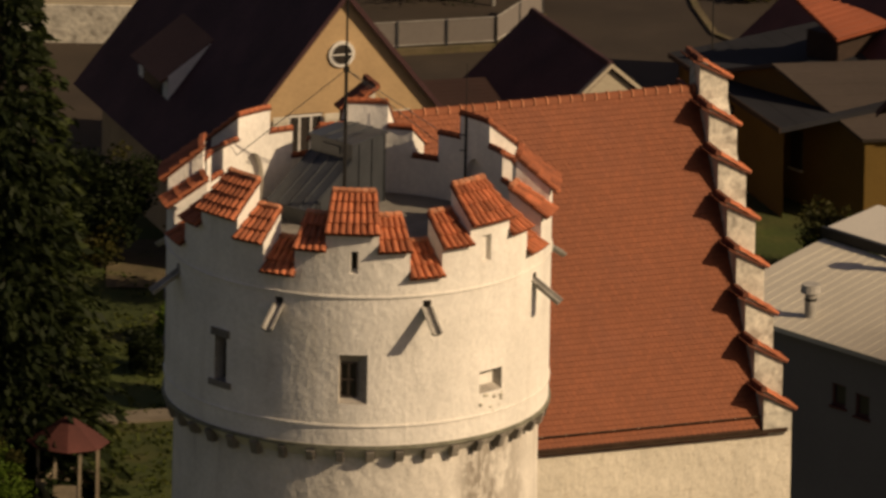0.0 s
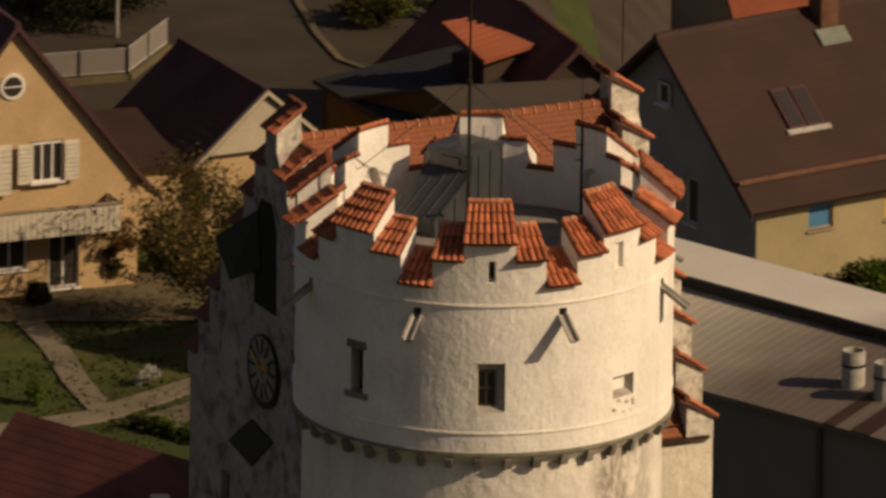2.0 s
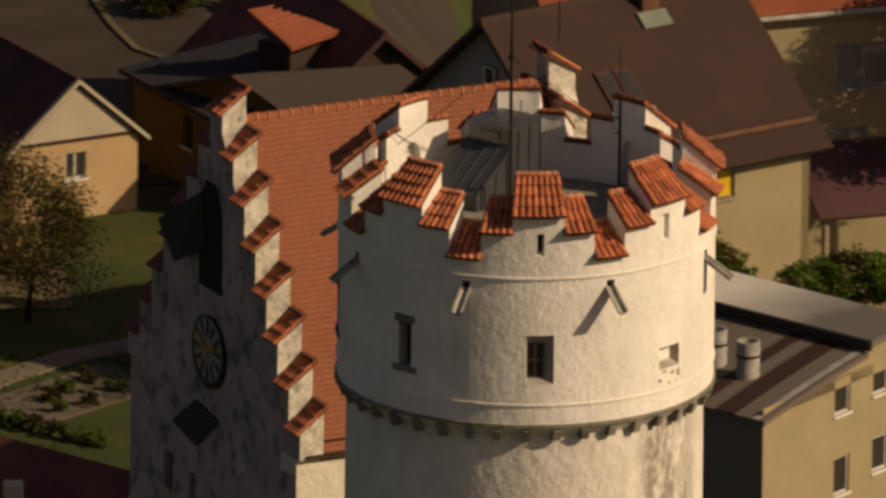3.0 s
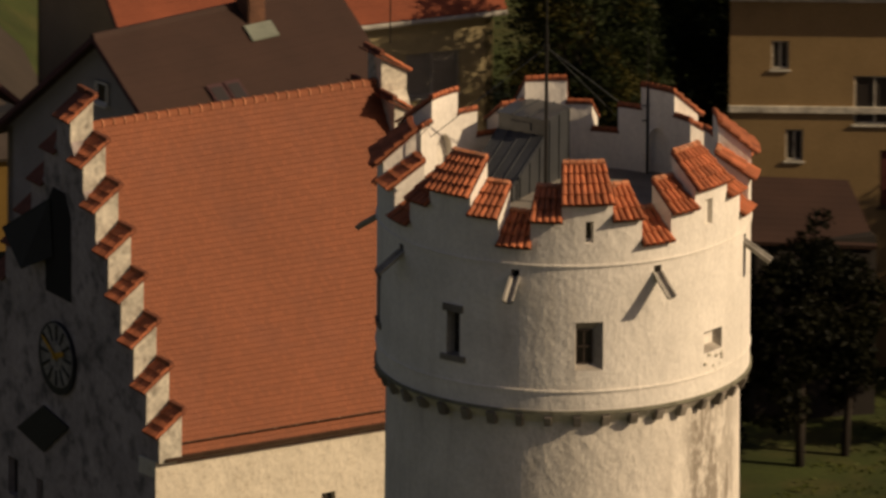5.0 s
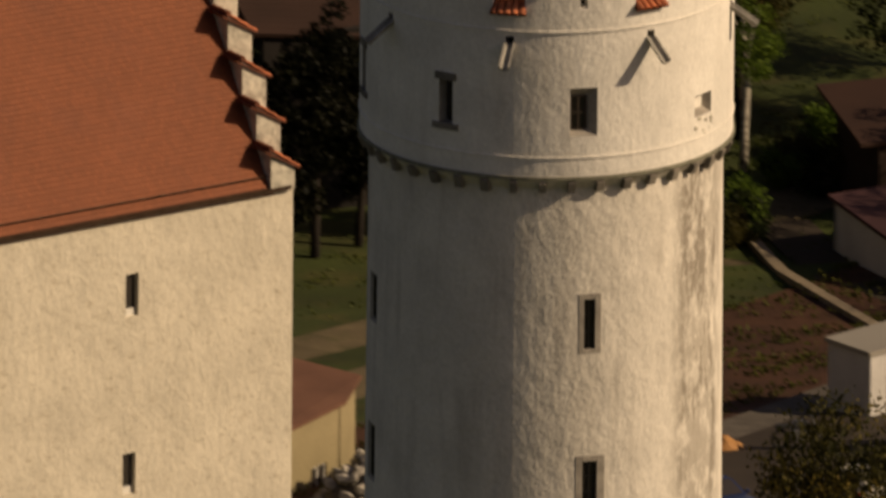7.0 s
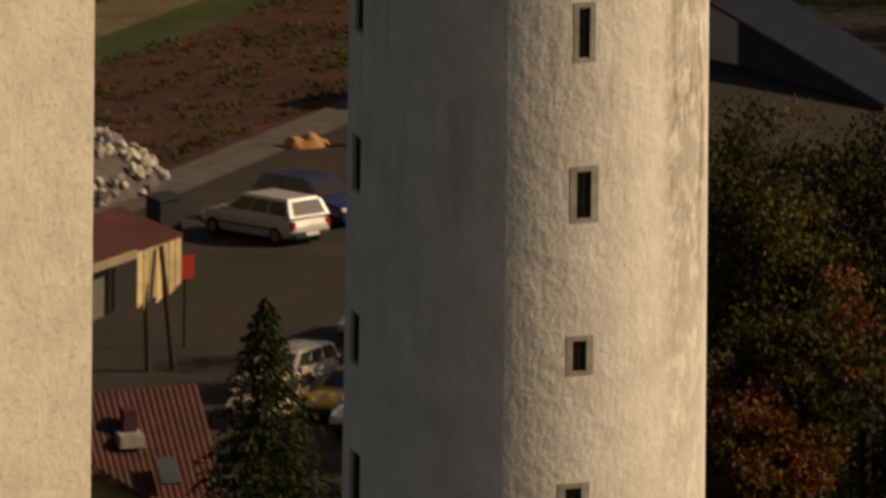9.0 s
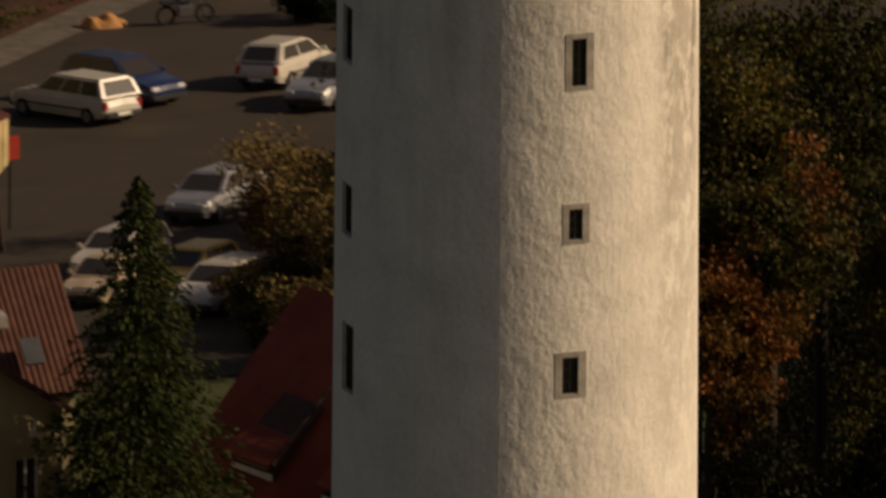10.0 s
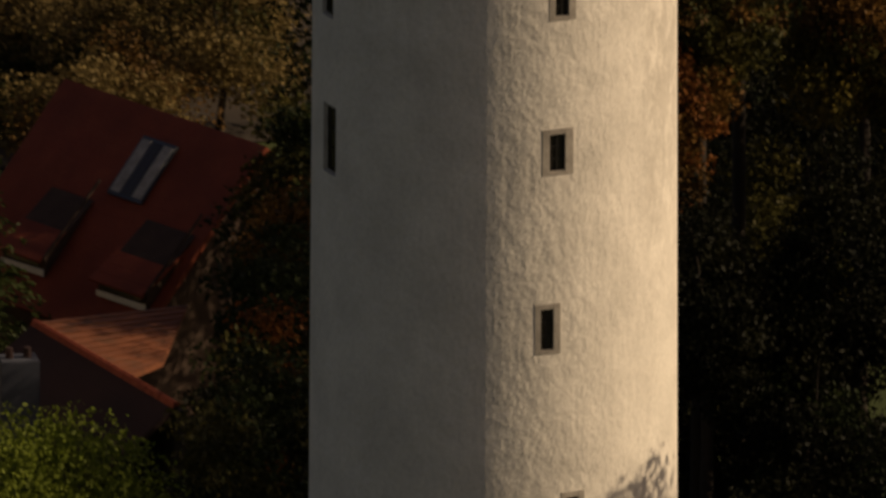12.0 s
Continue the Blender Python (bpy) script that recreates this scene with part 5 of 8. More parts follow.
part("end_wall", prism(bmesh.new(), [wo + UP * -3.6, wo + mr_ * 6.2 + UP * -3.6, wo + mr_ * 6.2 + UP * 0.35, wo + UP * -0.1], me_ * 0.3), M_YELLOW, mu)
roof_plane(mu, ma, me_ * 9.0, mr_ * 7.0 + UP * 0.75, M_SHADOWROOF, 0.16, 0.6)
part("eaves_board", prism(bmesh.new(), [ma - UP * 0.16, ma + me_ * 9 - UP * 0.16, ma + me_ * 9 + UP * 0.02, ma + UP * 0.02], mr_ * -0.04), M_DARKWOOD, mu)
wr = Vector((13.06, 236.45, -21.33))
wv, wd = Vector((2.9, -3.4, -1.47)), Vector((0.985, 0.17, 0))
wing = thing("mustard_wing", 15, 235, -25.5, "mustard yellow outbuilding with a lit grey sheet roof", "outbuilding")
bm = bmesh.new()
wl = wr - wv * 0.9 - UP * 2.6
prism(bm, [wr - UP * 0.15, wr + wv * 0.96 - UP * 0.15, Vector((*(wr + wv * 0.96).xy, -26.0)), Vector((*wl.xy, -26.0)), wl], wd * 0.3)
for v in bm.verts:
    v.co += wd * 0.2
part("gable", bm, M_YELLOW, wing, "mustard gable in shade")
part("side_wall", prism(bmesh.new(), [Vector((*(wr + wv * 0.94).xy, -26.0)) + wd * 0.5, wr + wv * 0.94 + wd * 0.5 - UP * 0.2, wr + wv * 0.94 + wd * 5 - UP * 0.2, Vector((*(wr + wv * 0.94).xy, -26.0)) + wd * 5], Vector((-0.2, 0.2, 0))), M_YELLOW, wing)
roof_plane(wing, wr + wv, wd * 5.6, -wv, M_GREYROOF, 0.12, 0.6)
roof_plane(wing, wl, wd * 5.6, wr - wl, M_GREYROOF, 0.12, 0.6)
gq = wr + wv * 0.17 + wd * 0.18 - UP * 1.75
gs = Vector((wv.x, wv.y, 0)).normalized()
wn = part("window", prism(bmesh.new(), [gq, gq + gs * 0.55, gq + gs * 0.55 - UP * 1.25, gq - UP * 1.25], wd * -0.03), M_GLASS, wing)
part("window_frame", prism(bmesh.new(), [gq - gs * 0.05 - UP * 1.25, gq + gs * 0.6 - UP * 1.25, gq + gs * 0.6 - UP * 1.32, gq - gs * 0.05 - UP * 1.32], wd * -0.08), M_STEP, wn)

# dark red roof with a bright dormer behind
red = gable_house("red_roofed_house", "house with a dark red roof and a bright dormer", (18.1, 238.6), Vector((0.955, 0.30, 0)), 3.6, 9.0, -23.8, -20.6, -27, M_DARKWOOD, M_REDROOF, over=0.4)
bm = bmesh.new()
dq = Vector((15.2, 239.2, 0))
prism(bm, [dq + UP * -23.0, dq + Vector((1.5, 1.4, -23.0)), dq + Vector((1.5, 1.4, -21.2)), dq + UP * -21.2], Vector((-1.0, 0.8, 0)))
rd = part("dormer", bm, M_DARKWOOD, red, "dormer with a sunlit orange roof")
dp, da, db = Vector((15.15, 238.3, -21.0)), Vector((1.75, 1.9, 0)), Vector((-1.35, 0.95, 1.05))
part("roof", prism(bmesh.new(), [dp, dp + da, dp + da * 0.78 + db * 0.42, dp + da * 0.30 + db * 0.95, dp + db], UP * -0.12), M_ORANGEROOF, rd)
for k in range(9):      # courses of tiles
    f = k / 9
    part("tile_course", prism(bmesh.new(), [dp + db * f + da * 0.01 + UP * 0.004, dp + db * f + da * (0.99 - 0.62 * f) + UP * 0.004, dp + db * (f + 0.03) + da * (0.99 - 0.62 * f) + UP * 0.03, dp + db * (f + 0.03) + da * 0.01 + UP * 0.03], UP * -0.02), M_ORANGEROOF, rd)

# large brown-roofed house with skylights
bu, bv = Vector((0.857, 0.515, 0)), Vector((-0.515, 0.857, 0))
BC = Vector((22.0, 210.0, 0))
mid = BC + bv * 4.95
brown = gable_house("brown_roofed_house", "cream house under a big brown tiled roof with skylights", mid, -bv, 4.95, 8.9, -17.2, -13.15, -33, M_CREAMW, M_BROWNROOF,
    windows=[(1.0, 1.7, -19.0, -17.5, 0.0, (0, 0)), (-0.4, 0.2, -15.4, -14.7, 0.0, (0, 0))],
    side_windows=[(2.0, 2.95, -18.65, -17.5, 0.0, (0, 0), M_BLUE, M_WOOD), (4.95, 5.95, -18.75, -17.7, 0.0, (0, 0), M_SUNYELLOW, M_WOOD), (2.0, 2.95, -22.4, -21.0, 0.0, (1, 0)), (4.95, 5.95, -22.4, -21.0, 0.0, (1, 0))], over=0.55)

for ob in brown.children:
    if ob.name.split(".")[0] in ("wall", "gable"):
        ob.data.materials[0] = M_GREYW


def on_brown(s, t, lift=0.0):
    """A place on the sunny slope: along the eaves, and up from the wall."""
    n = Vector((bu.y, -bu.x, 0)) * 0.634 + UP * 0.773
    return BC + bu * s + bv * t + UP * (-17.2 + 4.05 / 4.95 * t + 0.13) + n * lift


for s in (2.35, 3.05):
    bm = bmesh.new()
    prism(bm, [on_brown(s, 1.55, 0.02), on_brown(s + 0.62, 1.55, 0.02), on_brown(s + 0.62, 2.75, 0.02), on_brown(s, 2.75, 0.02)], Vector((0, 0, 0.08)))
    sk = part("skylight", bm, M_DARKROOF, brown, "dark-framed roof window")
    bm = bmesh.new()
    prism(bm, [on_brown(s + 0.08, 1.63, 0.085), on_brown(s + 0.54, 1.63, 0.085), on_brown(s + 0.54, 2.67, 0.085), on_brown(s + 0.08, 2.67, 0.085)], Vector((0, 0, 0.02)))
    part("pane", bm, M_GLASS, sk)
bm = bmesh.new()
prism(bm, [on_brown(2.2, 1.42, 0.03), on_brown(3.85, 1.42, 0.03), on_brown(3.85, 1.54, 0.03), on_brown(2.2, 1.54, 0.03)], Vector((0, 0, 0.05)))
part("flashing", bm, M_LEAD, brown)
bm = bmesh.new()
prism(bm, [on_brown(-0.5, 0.25, 0.05), on_brown(9.3, 0.25, 0.05), on_brown(9.3, 0.33, 0.05), on_brown(-0.5, 0.33, 0.05)], Vector((0, 0, 0.07)))
part("snow_rail", bm, M_BROWNBRICK, brown)
ch = on_brown(5.7, 4.6)
bm = boxed((-0.35, -0.35, -1.0), (0.35, 0.35, 1.3), Matrix.Translation(ch) @ pose(0, 0, 0, 0, 0, 31), 0.03)
part("chimney", bm, M_BROWNBRICK, brown, "brown brick chimney")
bm = bmesh.new()
prism(bm, [on_brown(5.1, 3.75, 0.03), on_brown(6.2, 3.75, 0.03), on_brown(6.2, 4.2, 0.03), on_brown(5.1, 4.2, 0.03)], Vector((0, 0, 0.06)))
part("flashing", bm, M_VERDIGRIS, brown, "greenish lead flashing at the chimney foot")

# orange-roofed house further back, with a lean-to
back_house = gable_house("orange_roofed_house", "cream house with an orange tiled roof behind others", (22.6, 240.6), Vector((0.25, -0.97, 0)), 4.0, 12.85, -19.9, -16.4, -39, M_CREAMW, M_ORANGEROOF,
    # panes filled with one flat grey
    side_windows=[(9.75, 11.65, -22.9, -21.4, 0.0, (1, 0), M_GREYPANE, M_LEAD), (9.7, 10.85, -25.7, -24.2, 0.0, (1, 0), M_GREYPANE, M_LEAD)], over=0.35)
bm = bmesh.new()
pipe(bm, (23.35, 236.3, -20.22), (36.45, 239.68, -20.22), 0.09, seg=8)
part("gutter", bm, M_LEAD, back_house, "grey eaves gutter")
lt = thing("lean_to", 34.5, 238.0, -38, "dark red lean-to roof on wooden posts", "shed")
roof_plane(lt, Vector((32.2, 235.4, -26.2)), Vector((3.4, 0.8, 0)), Vector((-0.8, 3.2, 1.6)), M_DARKROOF, 0.1)
for x_, y_ in ((32.4, 235.8), (35.3, 236.5)):
    part("post", pipe(bmesh.new(), (x_, y_, ground_z(x_, y_) - 0.2), (x_, y_, -26.1), 0.12, seg=8), M_WOOD, lt)
pink = thing("pink_house", -13, 252, -25.5, "pale pink house wall with a grey plinth", "house")
part("wall", boxed((-22, 251.5, -24.2), (-6.5, 259, -17)), M_PALE, pink)
part("plinth", boxed((-22.05, 251.4, -26), (-6.45, 259, -24.2)), M_STEP, pink, "grey plinth")
roof_plane(pink, Vector((-22.5, 251.0, -17.0)), Vector((16.5, 0, 0)), Vector((0, 4.3, 3.2)), M_BROWNROOF)

# the pale-roofed workshop with two big flues
KX = Vector((23.1, 164.6, 0))
kt, kv = Vector((-0.70, 0.714, 0)), Vector((0.638, 0.77, 0))
barn = thing("workshop", 16, 175, -28, "workshop with pale metal roofs and a cream wall", "workshop")
LEN = 17.6
WN = [(3.9, 4.75, -12.3, -11.15), (3.9, 4.75, -14.85, -13.65), (6.0, 6.85, -12.15, -11.1), (6.0, 6.85, -14.6, -13.5), (3.9, 4.75, -17.4, -16.2), (6.0, 6.85, -17.2, -16.0)]
part("wall", flat_wall(KX, kv, kt, 9.0, -29, -11.45, WN, 0.2), M_CREAMW, barn, "cream wall with small windows")
for s0, s1, z0, z1 in WN:
    house_window(barn, KX, kv, -kt, s0, s1, z0, z1, 0.0, (0, 0))
bm = bmesh.new()
prism(bm, [KX + UP * -11.45, KX + kv * 9 + UP * -11.45, KX + kv * 9 + UP * -10.25, KX + kv * 5.4 + UP * -10.4, KX + kv * 5.4 + UP * -10.75], kt * 0.3)
part("gable", bm, M_CREAMW, barn)
NW = [(11.0, 11.6, -13.5, -12.8), (12.0, 12.6, -13.4, -12.7), (15.0, 15.6, -13.4, -12.7)]
# shade side coloured dark grey against the cream of the sunny wall
part("shaded_wall", flat_wall(KX, kt, kv, LEN, -29, -11.5, NW, 0.2), M_DARKGREY, barn, "grey wall in shade")
for s0, s1, z0, z1 in NW:
    house_window(barn, KX, kt, -kv, s0, s1, z0, z1, 0.0, (0, 0), None, M_REDROOF)
part("downpipe", pipe(bmesh.new(), KX + kt * 3.1 - kv * 0.1 + UP * -29, KX + kt * 3.1 - kv * 0.1 + UP * -11.5, 0.09, seg=8), M_ZINC, barn)
bm = bmesh.new()
prism(bm, [KX + kt * LEN + UP * -29, KX + kt * LEN + kv * 9 + UP * -29, KX + kv * 9 + UP * -29, KX + kv * 8.7 + kt * 0.3 + UP * -29, KX + kv * 8.7 + kt * (LEN - 0.3) + UP * -29, KX + kt * (LEN - 0.3) + UP * -29], UP * 17.4)
part("rear_wall", bm, M_STEP, barn)
def arch_z(d):
    """Height of the bowed lower roof at a distance in from the eaves wall."""
    f = min(1, max(0, (d + 0.3) / 5.7))
    return -11.38 + 0.81 * (0.72 * f + 0.28 * math.sin(math.pi / 2 * f))


arch_line = [(-0.3 + 5.7 * i / 10, arch_z(-0.3 + 5.7 * i / 10)) for i in range(11)]


bm = prism(bmesh.new(), [KX - kt * 0.25 + kv * d + UP * z for d, z in arch_line] + [KX - kt * 0.25 + kv * d + UP * (z - 0.16) for d, z in reversed(arch_line)], kt * (LEN + 0.5))
part("lower_roof", bm, M_SHEETLOW, barn, "bowed sheet roof, pale at one end and brown-grey at the other")
bm = slab(bmesh.new(), KX - kt * 0.25 + kv * 5.4 + UP * -10.25, kt * (LEN + 0.5), kv * 2.6 + UP * 0.17, 0.22)
part("upper_roof", bm, M_SHEETUP, barn, "pale sheet roof with a duller near end")
bm = bmesh.new()
prism(bm, [KX - kt * 0.3 + kv * 5.33 + UP * -10.52, KX - kt * 0.3 + kv * 5.33 + UP * -10.2, KX - kt * 0.3 + kv * 5.5 + UP * -10.2, KX - kt * 0.3 + kv * 5.5 + UP * -10.52], kt * (LEN + 0.6))
part("step_flashing", bm, M_IRON, barn)
for i in range(46):      # standing seams
    s = 0.1 + LEN * i / 46
    bm = bmesh.new()
    prism(bm, [KX + kt * s + kv * d + UP * (z + 0.012) for d, z in arch_line] + [KX + kt * s + kv * d + UP * (z - 0.02) for d, z in reversed(arch_line)], kt * 0.03)
    part("seam", bm, M_SHEETLOW, barn)
for s, w, mt in ((0.9, 0.8, M_BROWNROOF), (2.3, 0.5, M_BROWNROOF), (0.0, 0.22, M_LEAD)):
    bm = bmesh.new()
    prism(bm, [KX + kt * s + kv * d + UP * (z + 0.018) for d, z in arch_line] + [KX + kt * s + kv * d + UP * (z - 0.02) for d, z in reversed(arch_line)], kt * w)
    part("roof_strip", bm, mt, barn)


def flue(x, y, z, r, h, label):
    f = thing("roof_flue", x, y, z, label, "flue", "workshop flues")
    bm = bmesh.new()
    seg = 20
    ring = [[bm.verts.new((x + q * math.cos(2 * math.pi * i / seg), y + q * math.sin(2 * math.pi * i / seg), k)) for i in range(seg)] for q, k in ((r, z - 0.3), (r, z + h), (r * 0.85, z + h), (r * 0.85, z + h - 0.8))]
    for a, b in zip(ring, ring[1:]):
        for i in range(seg):
            bm.faces.new((a[i], a[(i + 1) % seg], b[(i + 1) % seg], b[i]))
    bm.faces.new(ring[-1])
    part("pipe", bm, M_LEAD, f, smooth=False)
    bm = bmesh.new()
    bmesh.ops.create_cone(bm, cap_ends=False, segments=seg, radius1=r * 1.06, radius2=r * 1.06, depth=0.08, matrix=Matrix.Translation((x, y, z + h * 0.6)))
    part("band", bm, M_IRON, f)
    return f


for s, t in ((3.6, 2.3), (2.15, 2.1)):
    p = KX + kt * s + kv * t
    flue(p.x, p.y, arch_z(t), 0.36, 1.12, "grey metal flue pipe on the workshop roof")
for x_, y_, z_ in ((13.61, 175.43, -10.98), (16.50, 178.34, -10.15)):
    vent = flue(x_, y_, z_, 0.18, 0.55, "small pale roof vent with a cowl")
    part("cowl", pipe(bmesh.new(), (x_, y_, z_ + 0.55), (x_, y_, z_ + 0.8), 0.32, 0.28, 14), M_LEAD, vent)

# low dark red roof in the garden foreground, with a chimney
ru, rv = Vector((0.69, -0.724, 0)), Vector((-0.724, -0.69, 0))
rr0 = Vector((-2.16, 192.0, -18.67))
garden_roof = thing("red_barn", 0, 188, -24, "low barn with a dark red tiled roof", "barn")
roof_plane(garden_roof, rr0 + rv * 5.0 + UP * -4.2, ru * 11.5, rv * -5.0 + UP * 4.2, M_BARNROOF)
roof_plane(garden_roof, rr0 - rv * 5.0 + UP * -4.2, ru * 11.5, rv * 5.0 + UP * 4.2, M_BARNROOF)
bm = bmesh.new()
prism(bm, [rr0 + rv * 4.5 + UP * -4.0 + ru * 0.4, rr0 + ru * 0.4 + UP * -0.25, rr0 - rv * 4.5 + UP * -4.0 + ru * 0.4, rr0 - rv * 4.5 + UP * -8.5 + ru * 0.4, rr0 + rv * 4.5 + UP * -8.5 + ru * 0.4], ru * 10.8)
part("wall", bm, M_PALE, garden_roof)
bm = boxed((-0.3, -0.3, -1.2), (0.3, 0.3, 0.9), Matrix.Translation(rr0 + ru * 8.2 + rv * 2.2 + UP * -1.4), 0.03)
part("chimney", bm, M_PALE, garden_roof)
roof_plane(garden_roof, rr0 + ru * 6.4 + rv * 5.2 + UP * -4.4, ru * 5.0, rv * -3.2 + UP * 2.3, M_DORMROOF, 0.1)

# gazebo with a faded red roof
gz = thing("gazebo", -8.9, 200.9, -25.5, "small wooden gazebo with a faded red roof", "gazebo")
bm = bmesh.new()
bmesh.ops.create_cone(bm, cap_ends=True, segments=8, radius1=1.3, radius2=0.12, depth=0.8, matrix=pose(-8.9, 200.9, -23.0))
part("roof", bm, M_REDROOF, gz)
for i in range(8):
    a = math.pi / 4 * i + 0.39
    part("post", boxed((-0.05, -0.05, 0), (0.05, 0.05, 2.15), pose(-8.9 + math.cos(a), 200.9 + math.sin(a), -25.55)), M_WOOD, gz)
    if i != 6:
        b = a + math.pi / 4
        p0, p1 = Vector((-8.9 + math.cos(a), 200.9 + math.sin(a), -25.4)), Vector((-8.9 + math.cos(b), 200.9 + math.sin(b), -25.4))
        bm = bmesh.new()
        prism(bm, [p0, p1, p1 + UP * 0.85, p0 + UP * 0.85], (p0 + p1 - 2 * Vector((-8.9, 200.9, -25.4))).normalized() * 0.03)
        part("panel", bm, M_WOOD, gz)

# white railing on a low wall at the yard
fence = thing("yard_fence", 3, 251, -25.5, "pale metal railing on a low concrete wall", "fence")
def fence_run(x0, y0, x1, y1):
    a, b = Vector((x0, y0, -25.5)), Vector((x1, y1, -25.5))
    d = b - a
    n = Vector((-d.y, d.x, 0)).normalized() * 0.15
    bm = bmesh.new()
    prism(bm, [a - n, b - n, b + n, a + n], UP * 0.25)
    part("wall", bm, M_TERRACE, fence)
    m = int(d.length / 1.6)
    for i in range(m + 1):
        p = a + d * (i / m) + UP * 0.25
        part("post", boxed((-0.04, -0.04, 0), (0.04, 0.04, 0.9), Matrix.Translation(p)), M_ZINC, fence)
    for h in (0.08, 0.88):
        part("rail", pipe(bmesh.new(), a + UP * (0.25 + h), b + UP * (0.25 + h), 0.022, seg=6), M_LEAD, fence)
    bm = bmesh.new()
    prism(bm, [a + UP * 0.35, b + UP * 0.35, b + UP * 1.1, a + UP * 1.1], n * 0.1)
    part("mesh_panel", bm, M_DARKGREY, fence)
fence_run(-0.5, 250.3, 4.3, 251.5)
fence_run(4.3, 251.5, 5.8, 255.0)
lamp = thing("street_lamp", 4.2, 256.5, -25.5, "slim grey street lamp by the yard fence", "street lamp")
part("pole", pipe(bmesh.new(), (4.2, 256.5, -25.6), (4.2, 256.5, -20.5), 0.07, 0.05), M_LEAD, lamp)
part("head", boxed((-0.15, -0.5, -0.1), (0.15, 0.2, 0.1), pose(4.2, 256.4, -20.5), 0.03), M_LEAD, lamp)


# ---- trees and shrubs ----
M_BARK = material("dark_bark", (0.024, 0.018, 0.013), 0.95, 0.3, 3, 14, 0.6, 0.03, stretch=(1, 1, 0.3))
M_BIRCH = material("white_birch_bark", (0.52, 0.47, 0.38), 0.85, 0.2, 2, 9, 0.4, 0.02, second=(0.06, 0.05, 0.04), amount=0.9, stretch=(1, 1, 3))
L_DARK = leaves("dark_green_leaves", (0.009, 0.014, 0.005), (0.022, 0.029, 0.009))
L_SPRUCE = leaves("spruce_needles", (0.020, 0.029, 0.009), (0.046, 0.057, 0.015))
L_GREEN = leaves("fresh_green_leaves", (0.055, 0.095, 0.012), (0.115, 0.165, 0.022))
L_MAPLE = leaves("sunny_maple_leaves", (0.090, 0.118, 0.014), (0.160, 0.190, 0.028))
L_OLIVE = leaves("olive_leaves", (0.024, 0.026, 0.007), (0.068, 0.058, 0.015))
L_BROWN = leaves("autumn_brown_leaves", (0.060, 0.034, 0.010), (0.130, 0.066, 0.017))
L_RUST = leaves("rust_red_leaves", (0.090, 0.034, 0.012), (0.190, 0.072, 0.018))
# darker copy of the dark leaves, deep shade put into the colour
L_DEEP = leaves("shade_darkened_leaves", (0.005, 0.006, 0.003), (0.013, 0.013, 0.005))
L_BRUSH = leaves("dry_brush_leaves", (0.110, 0.080, 0.030), (0.240, 0.172, 0.065))
L_GOLD = leaves("yellowing_leaves", (0.060, 0.055, 0.012), (0.150, 0.105, 0.022))


def leaf_mesh(name, at, size, rng, aim=None, narrow=0.55):
    """Many small leaves, each a folded quad of its own, about the given places."""
    n = len(at)
    a = rng.normal(size=(n, 3)) if aim is None else aim + rng.normal(size=(n, 3)) * 0.35
    a /= np.linalg.norm(a, axis=1)[:, None]
    b = np.cross(a, rng.normal(size=(n, 3)))
    b /= np.linalg.norm(b, axis=1)[:, None] + 1e-9
    s = (size * rng.uniform(0.6, 1.3, n))[:, None]
    v = np.stack([at - a * s, at + b * s * narrow, at + a * s, at - b * s * narrow], 1).reshape(-1, 3)
    me = bpy.data.meshes.new(name)
    me.from_pydata(v.tolist(), [], np.arange(4 * n).reshape(-1, 4).tolist())
    return me


def crown_places(rng, mid, r, rz, clumps, per, spread=0.26):
    """Leaves gathered in clumps on and inside an uneven crown."""
    d = rng.normal(size=(clumps, 3))
    d /= np.linalg.norm(d, axis=1)[:, None]
    lump = 0.78 + 0.22 * np.sin(3.1 * d[:, 0] + 1.7 * d[:, 2] + rng.uniform(0, 6)) + rng.uniform(-0.16, 0.12, clumps)
    c = d * (lump * rng.uniform(0.35, 1.0, clumps) ** 0.45)[:, None]
    c = np.array(mid) + c * np.array([r, r, rz])
    k = rng.normal(size=(clumps, per, 3))
    k /= np.linalg.norm(k, axis=2)[:, :, None]
    k *= rng.uniform(0.1, 1, (clumps, per, 1)) ** 0.5
    size = spread * min(r, rz) * rng.uniform(0.6, 1.25, (clumps, 1, 1))
    return c, (c[:, None, :] + k * size * np.array([1.15, 1.15, 0.8])).reshape(-1, 3)


def tube(points, radii, seg=8):
    """One tapered tube through several places."""
    bm = bmesh.new()
    rows = []
    for i, (p, r) in enumerate(zip(points, radii)):
        d = (points[min(i + 1, len(points) - 1)] - points[max(i - 1, 0)]).normalized()
        u = d.cross(Vector((0.3, 1, 0.1))).normalized()
        v = d.cross(u)
        rows.append([bm.verts.new(p + u * r * math.cos(2 * math.pi * k / seg) + v * r * math.sin(2 * math.pi * k / seg)) for k in range(seg)])
    for a, b in zip(rows, rows[1:]):
        for k in range(seg):
            bm.faces.new((a[k], a[(k + 1) % seg], b[(k + 1) % seg], b[k]))
    bm.faces.new(rows[0][::-1])
    bm.faces.new(rows[-1])
    return bm


